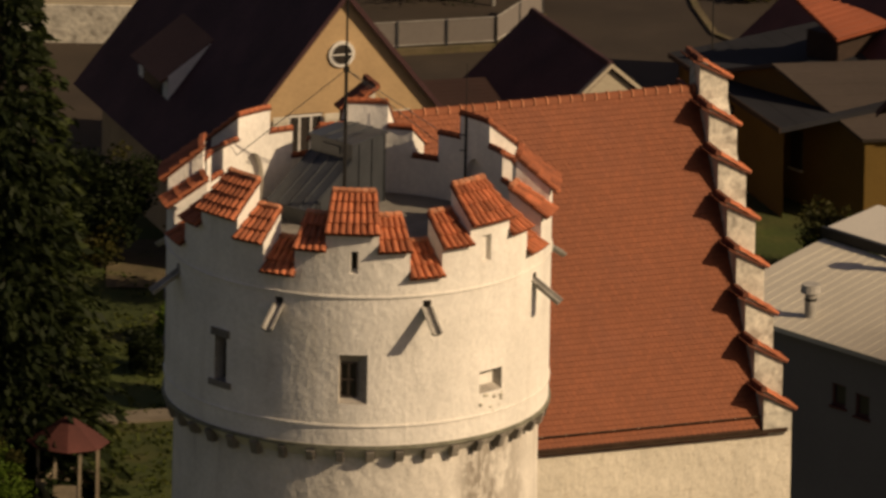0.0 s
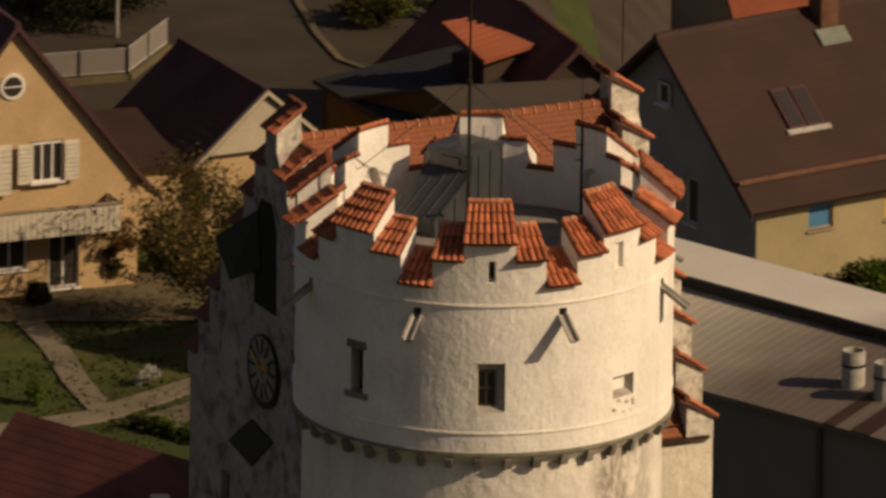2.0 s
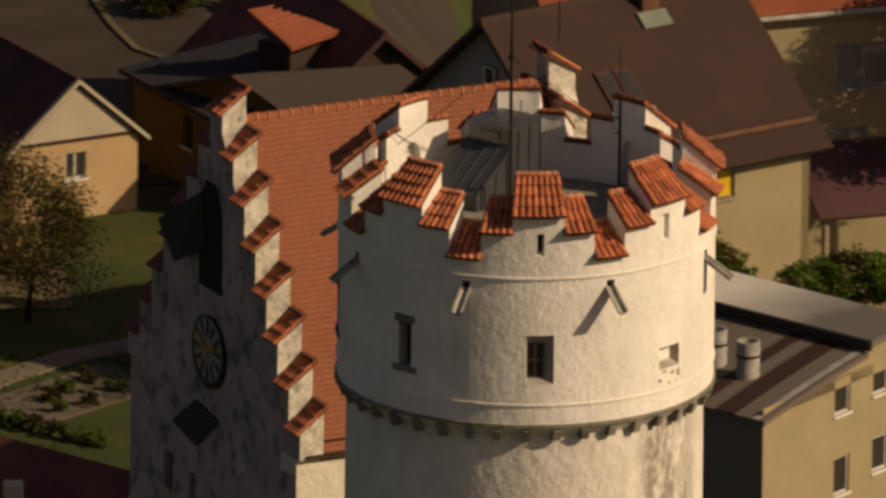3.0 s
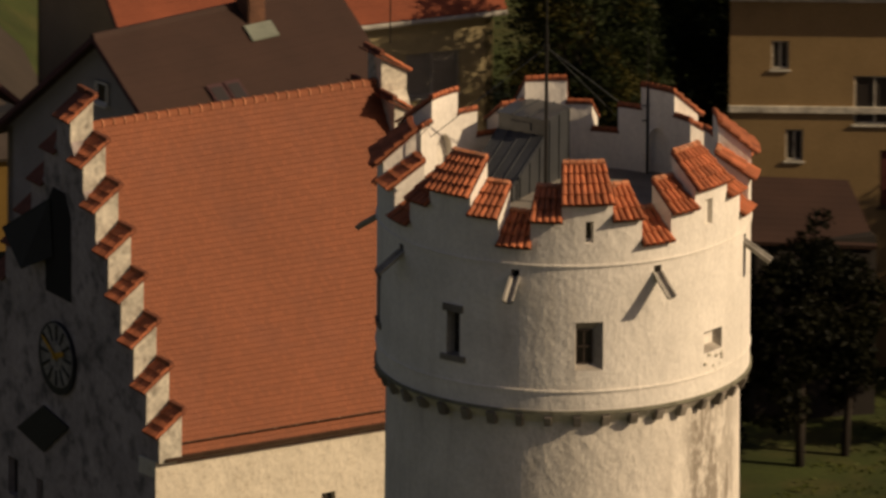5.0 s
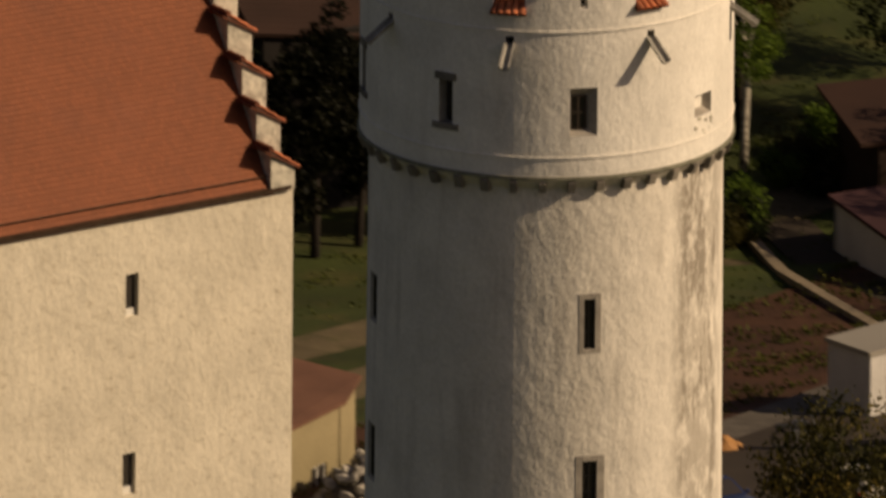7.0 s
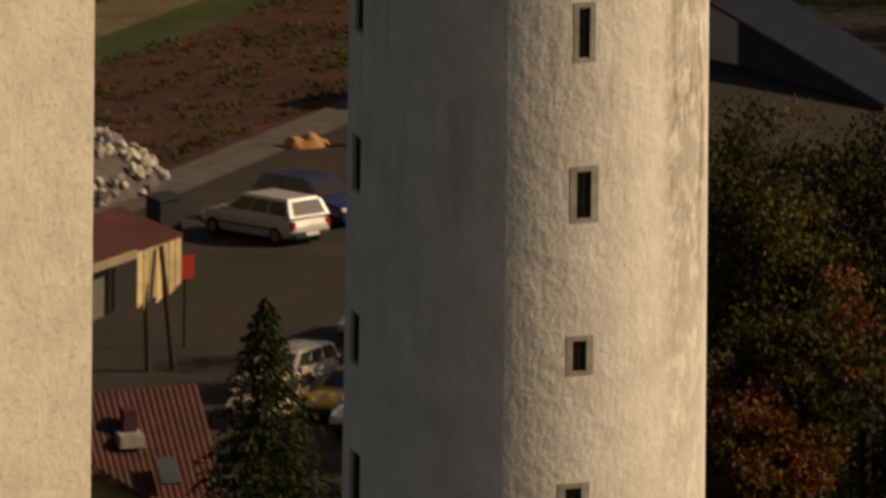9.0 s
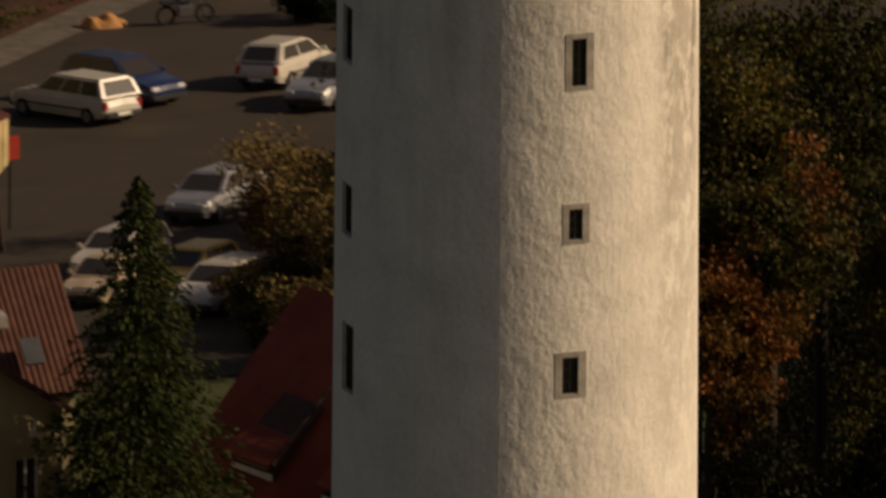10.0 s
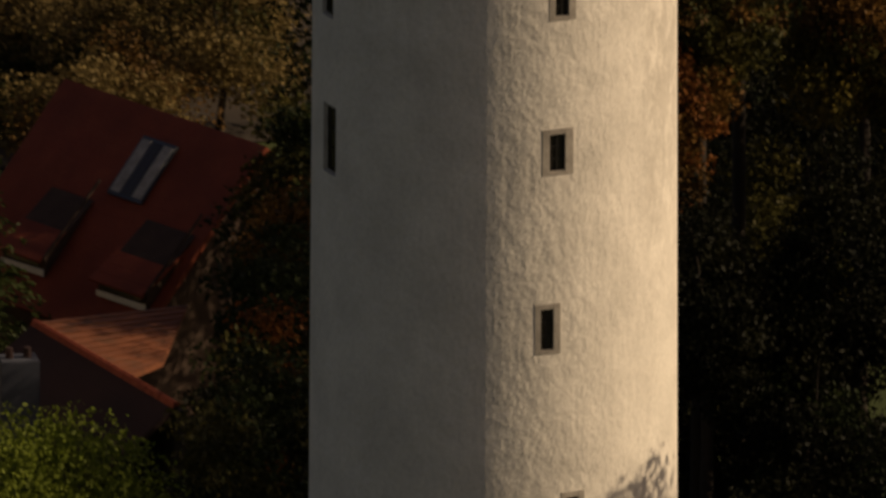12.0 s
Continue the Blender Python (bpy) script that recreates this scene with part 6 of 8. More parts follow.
def tree(name, label, category, x, y, top, r, rz, mats, seed, clumps=120, per=50, leaf=0.15, trunk=None, bark=None, group="", spread=0.26, base=None):
    """A broad-leaved tree or a shrub: tapered trunk, limbs to the clumps, crowns of one or more leaf colours."""
    per, leaf = int(per * 1.9), leaf * 0.68
    rng = np.random.default_rng(seed)
    z = ground_z(x, y) if base is None else base
    t = thing(name, x, y, z, label, category, group)
    mid = np.array((x, y, top - rz))
    girth = trunk or min(0.24, max(0.05, 0.02 * (top - z)))
    lean = rng.normal(size=2) * r * 0.06
    fork = Vector((x + lean[0], y + lean[1], max(z + 0.25 * (top - z), top - 1.9 * rz)))
    part("trunk", tube([Vector((x, y, z - 0.2)), Vector((x + lean[0] * 0.4, y + lean[1] * 0.4, (z + fork.z) / 2)), fork, Vector((x - lean[0], y - lean[1], top - rz * 0.7))], [girth, girth * 0.85, girth * 0.7, girth * 0.15]), bark or M_BARK, t, smooth=True)
    c, at = crown_places(rng, mid, r, rz, clumps, per, spread)
    for i in range(7):
        e = Vector(c[i * (clumps // 7)])
        a = fork + Vector((0, 0, max(0, (e.z - fork.z)) * 0.35))
        part("limb", tube([a, a.lerp(e, 0.5) + Vector((0, 0, 0.08 * (e - a).length)), e], [girth * 0.32, girth * 0.2, girth * 0.05], 6), bark or M_BARK, t)
    mats = mats if isinstance(mats, (list, tuple)) else [mats]
    ids = np.repeat(rng.integers(0, len(mats), clumps), per)
    if len(mats) > 1:       # colours gather in patches of the crown
        w = np.sin(c @ np.array([0.9, 0.5, 0.8]) / max(1.0, r * 0.35) + seed) + rng.normal(size=clumps) * 0.35
        ids = np.repeat(np.clip(((w + 1.2) / 2.4 * len(mats)).astype(int), 0, len(mats) - 1), per)
    for i, m in enumerate(mats):
        if (ids == i).any():
            hang(new("crown", leaf_mesh("crown", at[ids == i], leaf, rng)), m, t)
    return t


def conifer(name, label, x, y, top, r, seed, mat, levels=46, per=9, leaf=0.17, start=0.04, base=None, slim=1.0):
    """A spruce: straight trunk, drooping boughs level by level, each set with needle sprays."""
    rng = np.random.default_rng(seed)
    z = ground_z(x, y) if base is None else base
    h = top - z
    t = thing(name, x, y, z, label, "conifer")
    part("trunk", pipe(bmesh.new(), (x, y, z - 0.2), (x, y, top - 0.1), 0.022 * h, 0.02, 9), M_BARK, t, smooth=True)
    at, aim = [], []
    bm = bmesh.new()
    for i in range(levels):
        f = (i + rng.uniform(0, 0.8)) / levels
        zz = top - 0.1 - h * (1 - start) * f
        reach = r * (f ** 0.78) * slim
        for k in range(max(4, int(per * (0.5 + f)))):
            a = rng.uniform(0, 2 * math.pi)
            L = reach * rng.uniform(0.6, 1.12) + 0.12
            out = np.array([math.cos(a), math.sin(a), 0])
            n = int(9 + 26 * f)
            s = rng.uniform(0.12, 1, n)
            side = np.cross(out, [0, 0, 1])
            p = np.array([x, y, zz]) + out * (s * L)[:, None] + side * (rng.normal(size=n) * 0.13 * L * (1.1 - s))[:, None]
            p[:, 2] += 0.10 * L * s - 0.42 * L * s * s + rng.normal(size=n) * 0.06
            at.append(p)
            aim.append(np.tile(out * 0.8 + np.array([0, 0, -0.45]), (n, 1)))
            if k % 3 == 0 and f > 0.15:
                pipe(bm, (x, y, zz), (x + out[0] * L * 0.7, y + out[1] * L * 0.7, zz - 0.15 * L), 0.035, 0.012, 5)
    part("bough", bm, M_BARK, t)
    hang(new("crown", leaf_mesh("crown", np.concatenate(at), leaf, rng, np.concatenate(aim), 0.42)), mat, t)
    return t


def shrub(label, x, y, r, h, mats, seed, clumps=45, per=40, leaf=0.10, group="", base=None):
    z = ground_z(x, y) if base is None else base
    return tree("shrub", label, "shrub", x, y, z + h, r, h * 0.56, mats, seed, clumps, per, leaf, 0.05, None, group, 0.34, z)


# garden
conifer("tall_conifer", "tall dark conifer at the edge of the garden", -11.2, 203.0, -7.0, 4.4, 11, L_DARK, 60, 12, 0.24, 0.02)
conifer("tall_conifer", "tall dark conifer behind the gazebo", -10.2, 208.5, -11.0, 3.2, 12, L_SPRUCE, 44, 10, 0.22, 0.02)
tree("yew_bush", "dense dark clipped evergreen on the lawn", "evergreen", -3.1, 211.3, -21.0, 1.25, 2.35, [L_SPRUCE, L_DARK], 13, 420, 60, 0.075, 0.08)
tree("garden_tree", "small sparse fruit tree turning brown on the lawn", "tree", 5.4, 223.0, -19.4, 3.0, 2.9, [L_OLIVE, L_BRUSH, L_OLIVE], 14, 210, 36, 0.10, 0.11, spread=0.30)
tree("corner_tree", "small yellowing tree beside the ochre house", "tree", -4.5, 222.6, -21.9, 1.5, 1.7, [L_OLIVE, L_GOLD, L_OLIVE], 25, 90, 36, 0.11, 0.09, spread=0.3)
L_WHITEF = leaves("white_flowers", (0.30, 0.30, 0.26), (0.50, 0.50, 0.44))
shrub("small white flowering bush on the lawn", 3.25, 217.2, 0.45, 0.85, [L_WHITEF, L_OLIVE], 26, 22, 26, 0.06)
for i in range(9):
    shrub("low clipped hedge along the vegetable bed", 2.6 + 0.5 * i, 212.6 - 0.45 * i, 0.38, 0.6, [L_GREEN, L_OLIVE], 240 + i, 18, 28, 0.06, "hedge row")
shrub("rose bush by the garden path", -0.4, 215.2, 0.4, 1.0, [L_OLIVE, L_GREEN], 15, 24, 26, 0.07)
shrub("olive shrub before the house terrace", 2.8, 228.2, 0.9, 2.6, [L_OLIVE, L_BROWN], 16)
shrub("green shrub before the house terrace", -4.2, 227.8, 1.6, 3.4, [L_GOLD, L_OLIVE, L_GREEN], 17, 80)
shrub("low flowering shrub on the terrace", -2.0, 226.4, 0.9, 1.3, [L_OLIVE, L_GOLD], 18)
shrub("low shrub on the terrace", 0.2, 226.2, 0.5, 0.8, [L_OLIVE, L_GREEN], 19)
shrub("shrub at the house corner", 4.4, 230.0, 0.9, 1.9, [L_OLIVE, L_GREEN], 20)
shrub("dark low shrub beside the lawn", -6.6, 215.5, 1.0, 1.3, L_DARK, 21)
shrub("bright green shrub by the lawn", -5.6, 218.5, 1.1, 1.4, [L_GREEN, L_OLIVE], 22)
shrub("bright green shrub by the lawn", -11.0, 199.0, 1.1, 3.0, [L_GREEN, L_OLIVE], 23)
for i, (x_, y_) in enumerate(((5.4, 214.0), (6.0, 215.0), (6.8, 216.0), (5.6, 212.8), (6.6, 213.6), (7.6, 215.0), (3.4, 212.2), (4.4, 211.4))):
    shrub("low garden plant in the vegetable bed", x_, y_, 0.45, 0.55, [L_GREEN, L_OLIVE], 30 + i, 18, 26, 0.07, "bed plants")
# yard and roofs beyond
tree("yard_tree", "dark broad tree behind the yard fence", "tree", 1.6, 259.0, -20.6, 2.6, 2.6, L_DARK, 40, 110, 50, 0.13)
tree("yard_tree", "dark broad tree behind the yard fence", "tree", 6.2, 268.0, -21.0, 2.4, 2.4, [L_DARK, L_OLIVE], 41, 110, 50, 0.13)
shrub("dark evergreen bush behind the yard fence", 2.2, 257.5, 1.7, 3.6, [L_DARK, L_DARK, L_OLIVE], 401, 70, 48)
shrub("dark evergreen bush behind the yard fence", 4.4, 259.0, 1.7, 3.2, [L_DARK, L_OLIVE, L_DARK], 402, 70, 48)
shrub("green bush beside the mustard outbuilding", 15.22, 227.00, 1.5, 2.57, [L_OLIVE, L_GREEN, L_OLIVE], 403, 80, 46)
tree("hedge_bush", "olive green bush between the workshop and the cream house", "bush", 25.68, 206.50, -17.85, 1.25, 1.5, [L_OLIVE, L_GREEN, L_GOLD], 404, 120, 46, 0.10, 0.06)
tree("hedge_bush", "low olive hedge between the workshop and the cream house", "bush", 23.52, 206.00, -18.56, 1.3, 0.8, [L_OLIVE, L_GOLD], 405, 90, 46, 0.09, 0.06)
tree("hedge_bush", "low bright green hedge between the workshop and the cream house", "bush", 29.79, 207.50, -18.72, 1.9, 1.3, [L_GREEN, L_OLIVE, L_GREEN], 406, 120, 46, 0.10, 0.06)
tree("hedge_bush", "low green hedge behind the workshop", "bush", 31.99, 206.90, -18.72, 1.9, 1.2, [L_OLIVE, L_GREEN], 408, 120, 46, 0.10, 0.06)
# added dark crown that imitates the shade on the house's side wall
tree("wall_side_tree", "added dark tree standing in for shade beside the ochre house", "tree", -8.2, 226.5, -20.8, 1.9, 2.4, [L_DARK, L_DARK, L_OLIVE], 407, 110, 48, 0.13)
shrub("clipped green bush in the yard", 12.9, 258.2, 1.5, 1.5, [L_OLIVE, L_GREEN, L_DARK], 42, 60, 45)
shrub("clipped green bush in the yard", 15.4, 258.8, 1.2, 1.2, [L_OLIVE, L_DARK], 43, 50, 45)
shrub("small green bush beside the roofs", 23.6, 256.5, 1.4, 2.6, [L_GREEN, L_OLIVE], 44)
shrub("green bush at the workshop corner", 15.6, 212.5, 1.6, 6.2, [L_OLIVE, L_GREEN, L_DARK], 45, 90, 45)
shrub("dark bush at the workshop corner", 18.0, 208.5, 1.4, 4.6, [L_DARK, L_OLIVE], 46, 80, 45)
tree("house_tree", "tall dark broad-leaved tree at the corner of the cream house", "tree", 38.3, 236.9, -15.9, 2.7, 4.4, [L_DARK, L_OLIVE, L_DARK], 58, 170, 50, 0.14)
tree("wall_tree", "low green tree before the cream house wall", "tree", 25.2, 205.6, -19.1, 1.2, 1.3, [L_OLIVE, L_GREEN], 48, 70, 45, 0.11)
# by the villa and the lawn below it
# the trees furthest right are unseen, added to cast shade
for i, (x_, y_, top_, r_, rz_, m_) in enumerate((
        (44.0, 268.0, -27.0, 3.4, 5.0, [L_DARK, L_DARK, L_OLIVE]), (47.5, 272.0, -26.0, 3.2, 5.0, [L_DARK, L_OLIVE, L_DARK]), (50.5, 281.0, -29.0, 3.0, 4.0, L_DARK),
        (41.0, 262.0, -30.0, 2.2, 3.5, [L_DARK, L_OLIVE]), (58.5, 262.5, -33.0, 2.4, 3.4, [L_DARK, L_DARK]), (61.5, 266.0, -31.0, 2.8, 4.5, [L_DARK, L_OLIVE, L_DARK]),
        (65.5, 272.0, -30.0, 3.2, 5.0, [L_DARK, L_OLIVE]), (70.0, 279.0, -29.0, 3.6, 5.5, [L_DARK, L_OLIVE, L_DARK]), (72.5, 266.0, -28.0, 3.6, 6.0, [L_DARK, L_OLIVE]),
        (77.0, 272.0, -26.0, 4.2, 7.0, [L_DARK, L_OLIVE]), (68.0, 292.0, -28.0, 4.0, 6.0, L_DARK), (60.0, 288.0, -30.0, 3.4, 5.0, L_DARK), (55.0, 296.0, -30.0, 3.6, 5.0, L_DARK), (82.0, 262.0, -27.0, 4.0, 6.5, [L_DARK, L_OLIVE]),
        (60.5, 264.0, -28.5, 3.0, 6.0, [L_DARK, L_DARK, L_OLIVE]), (63.5, 266.5, -27.5, 3.2, 6.5, [L_DARK, L_OLIVE]), (66.0, 266.0, -27.0, 3.4, 6.0, [L_DARK, L_OLIVE]),
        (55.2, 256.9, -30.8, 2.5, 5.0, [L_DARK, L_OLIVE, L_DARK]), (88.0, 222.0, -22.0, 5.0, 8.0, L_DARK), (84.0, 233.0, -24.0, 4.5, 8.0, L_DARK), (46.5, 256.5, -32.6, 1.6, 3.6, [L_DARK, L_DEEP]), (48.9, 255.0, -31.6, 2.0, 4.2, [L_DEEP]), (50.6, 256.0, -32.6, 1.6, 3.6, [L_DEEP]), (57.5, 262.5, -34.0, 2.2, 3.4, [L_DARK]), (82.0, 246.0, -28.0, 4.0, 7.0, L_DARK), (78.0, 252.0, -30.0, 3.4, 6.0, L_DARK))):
    tree("shade_tree", "dark broad-leaved tree by the lawn, some added unseen for shade", "tree", x_, y_, top_, r_, rz_, m_, 60 + i, 110, 48, 0.17, None, None, "trees by the lawn")
tree("birch", "slender birch with a white trunk", "tree", 65.2, 262.2, -33.0, 2.0, 2.3, [L_OLIVE, L_GREEN], 80, 70, 45, 0.11, 0.16, M_BIRCH)
for i, (x_, y_) in enumerate(((66.3, 260.0), (67.6, 259.2), (68.6, 263.5), (63.2, 254.0), (62.0, 252.4), (70.5, 257.0), (58.6, 262.0), (52.0, 266.5), (54.6, 268.0))):
    shrub("dark green shrub beside the lawn", x_, y_, 1.3, 2.2, [L_OLIVE, L_DARK, L_GREEN], 90 + i, 50, 40, 0.12, "lawn shrubs")
# car park
tree("roadside_bush", "large olive-brown bush beside the parked cars", "bush", 45.6, 163.0, -22.3, 3.2, 3.2, [L_BRUSH, L_OLIVE, L_BRUSH], 110, 170, 48, 0.13)
tree("roadside_bush", "large olive-brown bush beside the parked cars", "bush", 49.8, 171.0, -22.6, 3.4, 3.4, [L_BRUSH, L_OLIVE], 111, 170, 48, 0.13)
tree("roadside_bush", "brownish bush beside the red roof", "bush", 41.0, 150.0, -22.4, 3.0, 2.8, [L_BRUSH, L_BRUSH, L_BROWN], 112, 150, 48, 0.13)
tree("roadside_bush", "olive bush beside the red roof", "bush", 46.0, 153.0, -20.2, 3.2, 3.4, [L_BRUSH, L_OLIVE, L_BRUSH], 113, 150, 48, 0.13)
tree("roadside_bush", "low olive bush in front of the parked cars", "bush", 40.1, 154.6, -24.7, 2.0, 1.7, [L_OLIVE, L_DARK, L_OLIVE], 117, 120, 46, 0.12)
tree("roadside_bush", "low olive bush in front of the parked cars", "bush", 40.9, 158.9, -25.5, 1.7, 1.2, [L_BRUSH, L_OLIVE], 118, 110, 46, 0.11)
tree("roadside_bush", "olive bush between the parked cars", "bush", 44.6, 168.2, -24.3, 2.6, 2.8, [L_BRUSH, L_BRUSH, L_BROWN], 114, 140, 46, 0.12)
tree("roadside_bush", "olive bush between the parked cars", "bush", 44.0, 162.4, -25.0, 2.2, 2.3, [L_BRUSH, L_OLIVE, L_BRUSH], 115, 120, 46, 0.12)
tree("roadside_bush", "tall dry olive-brown brush above the red roof", "bush", 43.6, 157.0, -22.6, 3.0, 2.8, [L_BRUSH, L_OLIVE, L_BRUSH], 119, 170, 48, 0.12)
tree("roadside_bush", "tall dry olive-brown brush above the red roof", "bush", 47.4, 160.0, -22.4, 3.2, 3.0, [L_BRUSH, L_BRUSH, L_OLIVE], 116, 170, 48, 0.12)
conifer("spruce", "dense dark young spruce beside the roofs", 25.1, 119.2, -10.0, 4.9, 120, L_SPRUCE, 70, 22, 0.12)
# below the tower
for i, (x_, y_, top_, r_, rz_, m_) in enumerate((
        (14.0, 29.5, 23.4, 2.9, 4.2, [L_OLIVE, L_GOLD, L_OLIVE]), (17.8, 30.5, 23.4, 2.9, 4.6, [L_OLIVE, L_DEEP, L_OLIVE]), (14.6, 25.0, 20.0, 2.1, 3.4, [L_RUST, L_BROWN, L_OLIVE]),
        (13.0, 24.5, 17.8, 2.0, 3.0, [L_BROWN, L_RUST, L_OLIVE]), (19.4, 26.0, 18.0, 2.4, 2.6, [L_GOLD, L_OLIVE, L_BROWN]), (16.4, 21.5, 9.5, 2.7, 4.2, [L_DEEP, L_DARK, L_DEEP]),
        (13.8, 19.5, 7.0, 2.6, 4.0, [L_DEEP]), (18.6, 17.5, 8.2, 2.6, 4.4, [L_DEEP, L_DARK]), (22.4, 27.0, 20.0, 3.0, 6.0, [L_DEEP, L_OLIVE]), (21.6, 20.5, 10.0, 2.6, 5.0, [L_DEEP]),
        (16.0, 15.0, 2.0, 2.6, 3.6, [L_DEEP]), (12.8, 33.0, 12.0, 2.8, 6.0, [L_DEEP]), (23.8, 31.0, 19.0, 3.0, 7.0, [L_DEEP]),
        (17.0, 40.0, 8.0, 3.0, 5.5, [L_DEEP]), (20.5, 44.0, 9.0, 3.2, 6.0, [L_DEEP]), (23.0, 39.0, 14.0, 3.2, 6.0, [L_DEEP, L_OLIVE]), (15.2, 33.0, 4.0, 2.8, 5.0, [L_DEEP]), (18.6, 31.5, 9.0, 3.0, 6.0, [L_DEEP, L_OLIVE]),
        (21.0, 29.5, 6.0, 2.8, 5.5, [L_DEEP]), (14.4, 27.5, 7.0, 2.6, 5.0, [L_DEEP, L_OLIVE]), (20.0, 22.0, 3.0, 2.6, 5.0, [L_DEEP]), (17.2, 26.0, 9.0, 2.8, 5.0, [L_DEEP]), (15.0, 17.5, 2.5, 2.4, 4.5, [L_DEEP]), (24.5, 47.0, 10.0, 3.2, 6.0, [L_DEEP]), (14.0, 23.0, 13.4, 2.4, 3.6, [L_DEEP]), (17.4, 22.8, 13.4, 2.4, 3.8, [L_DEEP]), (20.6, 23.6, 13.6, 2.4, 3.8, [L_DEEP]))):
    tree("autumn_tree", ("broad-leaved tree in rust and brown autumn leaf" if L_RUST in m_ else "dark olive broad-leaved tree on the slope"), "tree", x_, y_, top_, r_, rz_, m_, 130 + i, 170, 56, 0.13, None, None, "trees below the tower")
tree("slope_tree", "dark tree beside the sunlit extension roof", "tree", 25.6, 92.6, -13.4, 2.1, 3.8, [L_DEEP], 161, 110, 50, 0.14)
tree("maple", "bright green maple crown in full sun", "tree", 3.3, 46.0, 2.3, 4.9, 4.4, [L_MAPLE, L_MAPLE], 160, 260, 60, 0.13)
for i, (x_, y_, top_, r_, rz_, m_) in enumerate((
        (14.4, 62.0, -4.4, 2.4, 4.0, [L_DARK, L_DARK, L_OLIVE]), (17.6, 58.0, -1.0, 3.0, 5.0, L_DARK), (20.5, 74.0, -6.0, 3.2, 5.0, [L_DARK, L_OLIVE, L_DARK]), (25.0, 84.0, -7.0, 3.0, 5.0, [L_DARK, L_RUST, L_DARK]),
        (29.5, 98.0, -8.5, 2.8, 5.0, [L_DARK, L_BROWN]), (33.0, 108.0, -11.0, 2.6, 4.5, [L_DARK, L_OLIVE]), (24.0, 66.0, -1.0, 3.0, 6.0, L_DARK), (36.5, 118.0, -14.0, 2.6, 4.0, [L_OLIVE, L_BROWN]),
        # this row is largely unseen, added to shade the slope and roofs
        (31.0, 54.0, 13.0, 4.2, 8.0, L_DARK), (34.0, 66.0, 9.0, 4.2, 8.0, L_DARK), (35.0, 80.0, 5.0, 4.0, 8.0, L_DARK), (40.0, 92.0, 2.0, 4.0, 8.0, L_DARK), (28.0, 87.0, -4.0, 2.8, 5.5, L_DARK), (44.0, 119.0, -8.0, 4.0, 7.0, L_DARK), (42.5, 128.5, -9.0, 3.6, 6.5, L_DARK), (35.0, 114.5, -16.5, 2.2, 4.0, [L_DARK, L_OLIVE]), (37.5, 118.0, -17.0, 2.2, 3.6, [L_DARK, L_BROWN]))):
    tree("slope_tree", "dark tree on the slope between roofs, some added unseen for shade", "tree", x_, y_, top_, r_, rz_, m_, 170 + i, 120, 50, 0.16, None, None, "trees on the slope")


# ---- car park: cars ----
def car_paint(name, color, rough=0.3, metal=0.0):
    m = material(name, color, rough, 0.08, 2, 30, 0, 0, metal=metal, spec=0.5)
    m.node_tree.nodes["Principled BSDF"].inputs["Coat Weight"].default_value = 0.5
    return m


P_WHITE = car_paint("white_car_paint", (0.56, 0.52, 0.44))
P_BLUE = car_paint("blue_car_paint", (0.012, 0.022, 0.07))
P_SILVER = car_paint("silver_car_paint", (0.36, 0.36, 0.36), 0.3, 0.5)
P_GREY = car_paint("dark_grey_car_paint", (0.09, 0.09, 0.095), 0.3, 0.3)
P_YELLOW = car_paint("yellow_car_paint", (0.55, 0.36, 0.03))
P_BEIGE = car_paint("beige_car_paint", (0.48, 0.38, 0.26))
M_TYRE = material("tyre_rubber", (0.018, 0.017, 0.016), 0.85, 0.1, 4, 20, 0.1, 0.004)
M_RIM = material("wheel_rim", (0.30, 0.30, 0.30), 0.35, 0.1, 4, 20, 0, 0, metal=0.8)
M_LAMP = material("clear_headlamp", (0.62, 0.62, 0.60), 0.15, 0.05, 4, 20, 0, 0, spec=0.6)
M_TAIL = material("red_tail_lamp", (0.30, 0.012, 0.008), 0.2, 0.05, 4, 20, 0, 0, spec=0.6)
M_TRIM = material("black_plastic_trim", (0.03, 0.03, 0.03), 0.6, 0.1, 4, 20, 0, 0)


def ground_frame(x, y, heading):
    """A frame that stands on the slope: x forward along the heading (degrees from +x)."""
    e = 0.6
    n = Vector((-(ground_z(x + e, y) - ground_z(x - e, y)) / (2 * e), -(ground_z(x, y + e) - ground_z(x, y - e)) / (2 * e), 1)).normalized()
    f = Vector((math.cos(radians(heading)), math.sin(radians(heading)), 0))
    f = (f - n * f.dot(n)).normalized()
    s = n.cross(f)
    m = Matrix((f, s, n)).transposed().to_4x4()
    m.translation = Vector((x, y, ground_z(x, y) + 0.035))
    return m


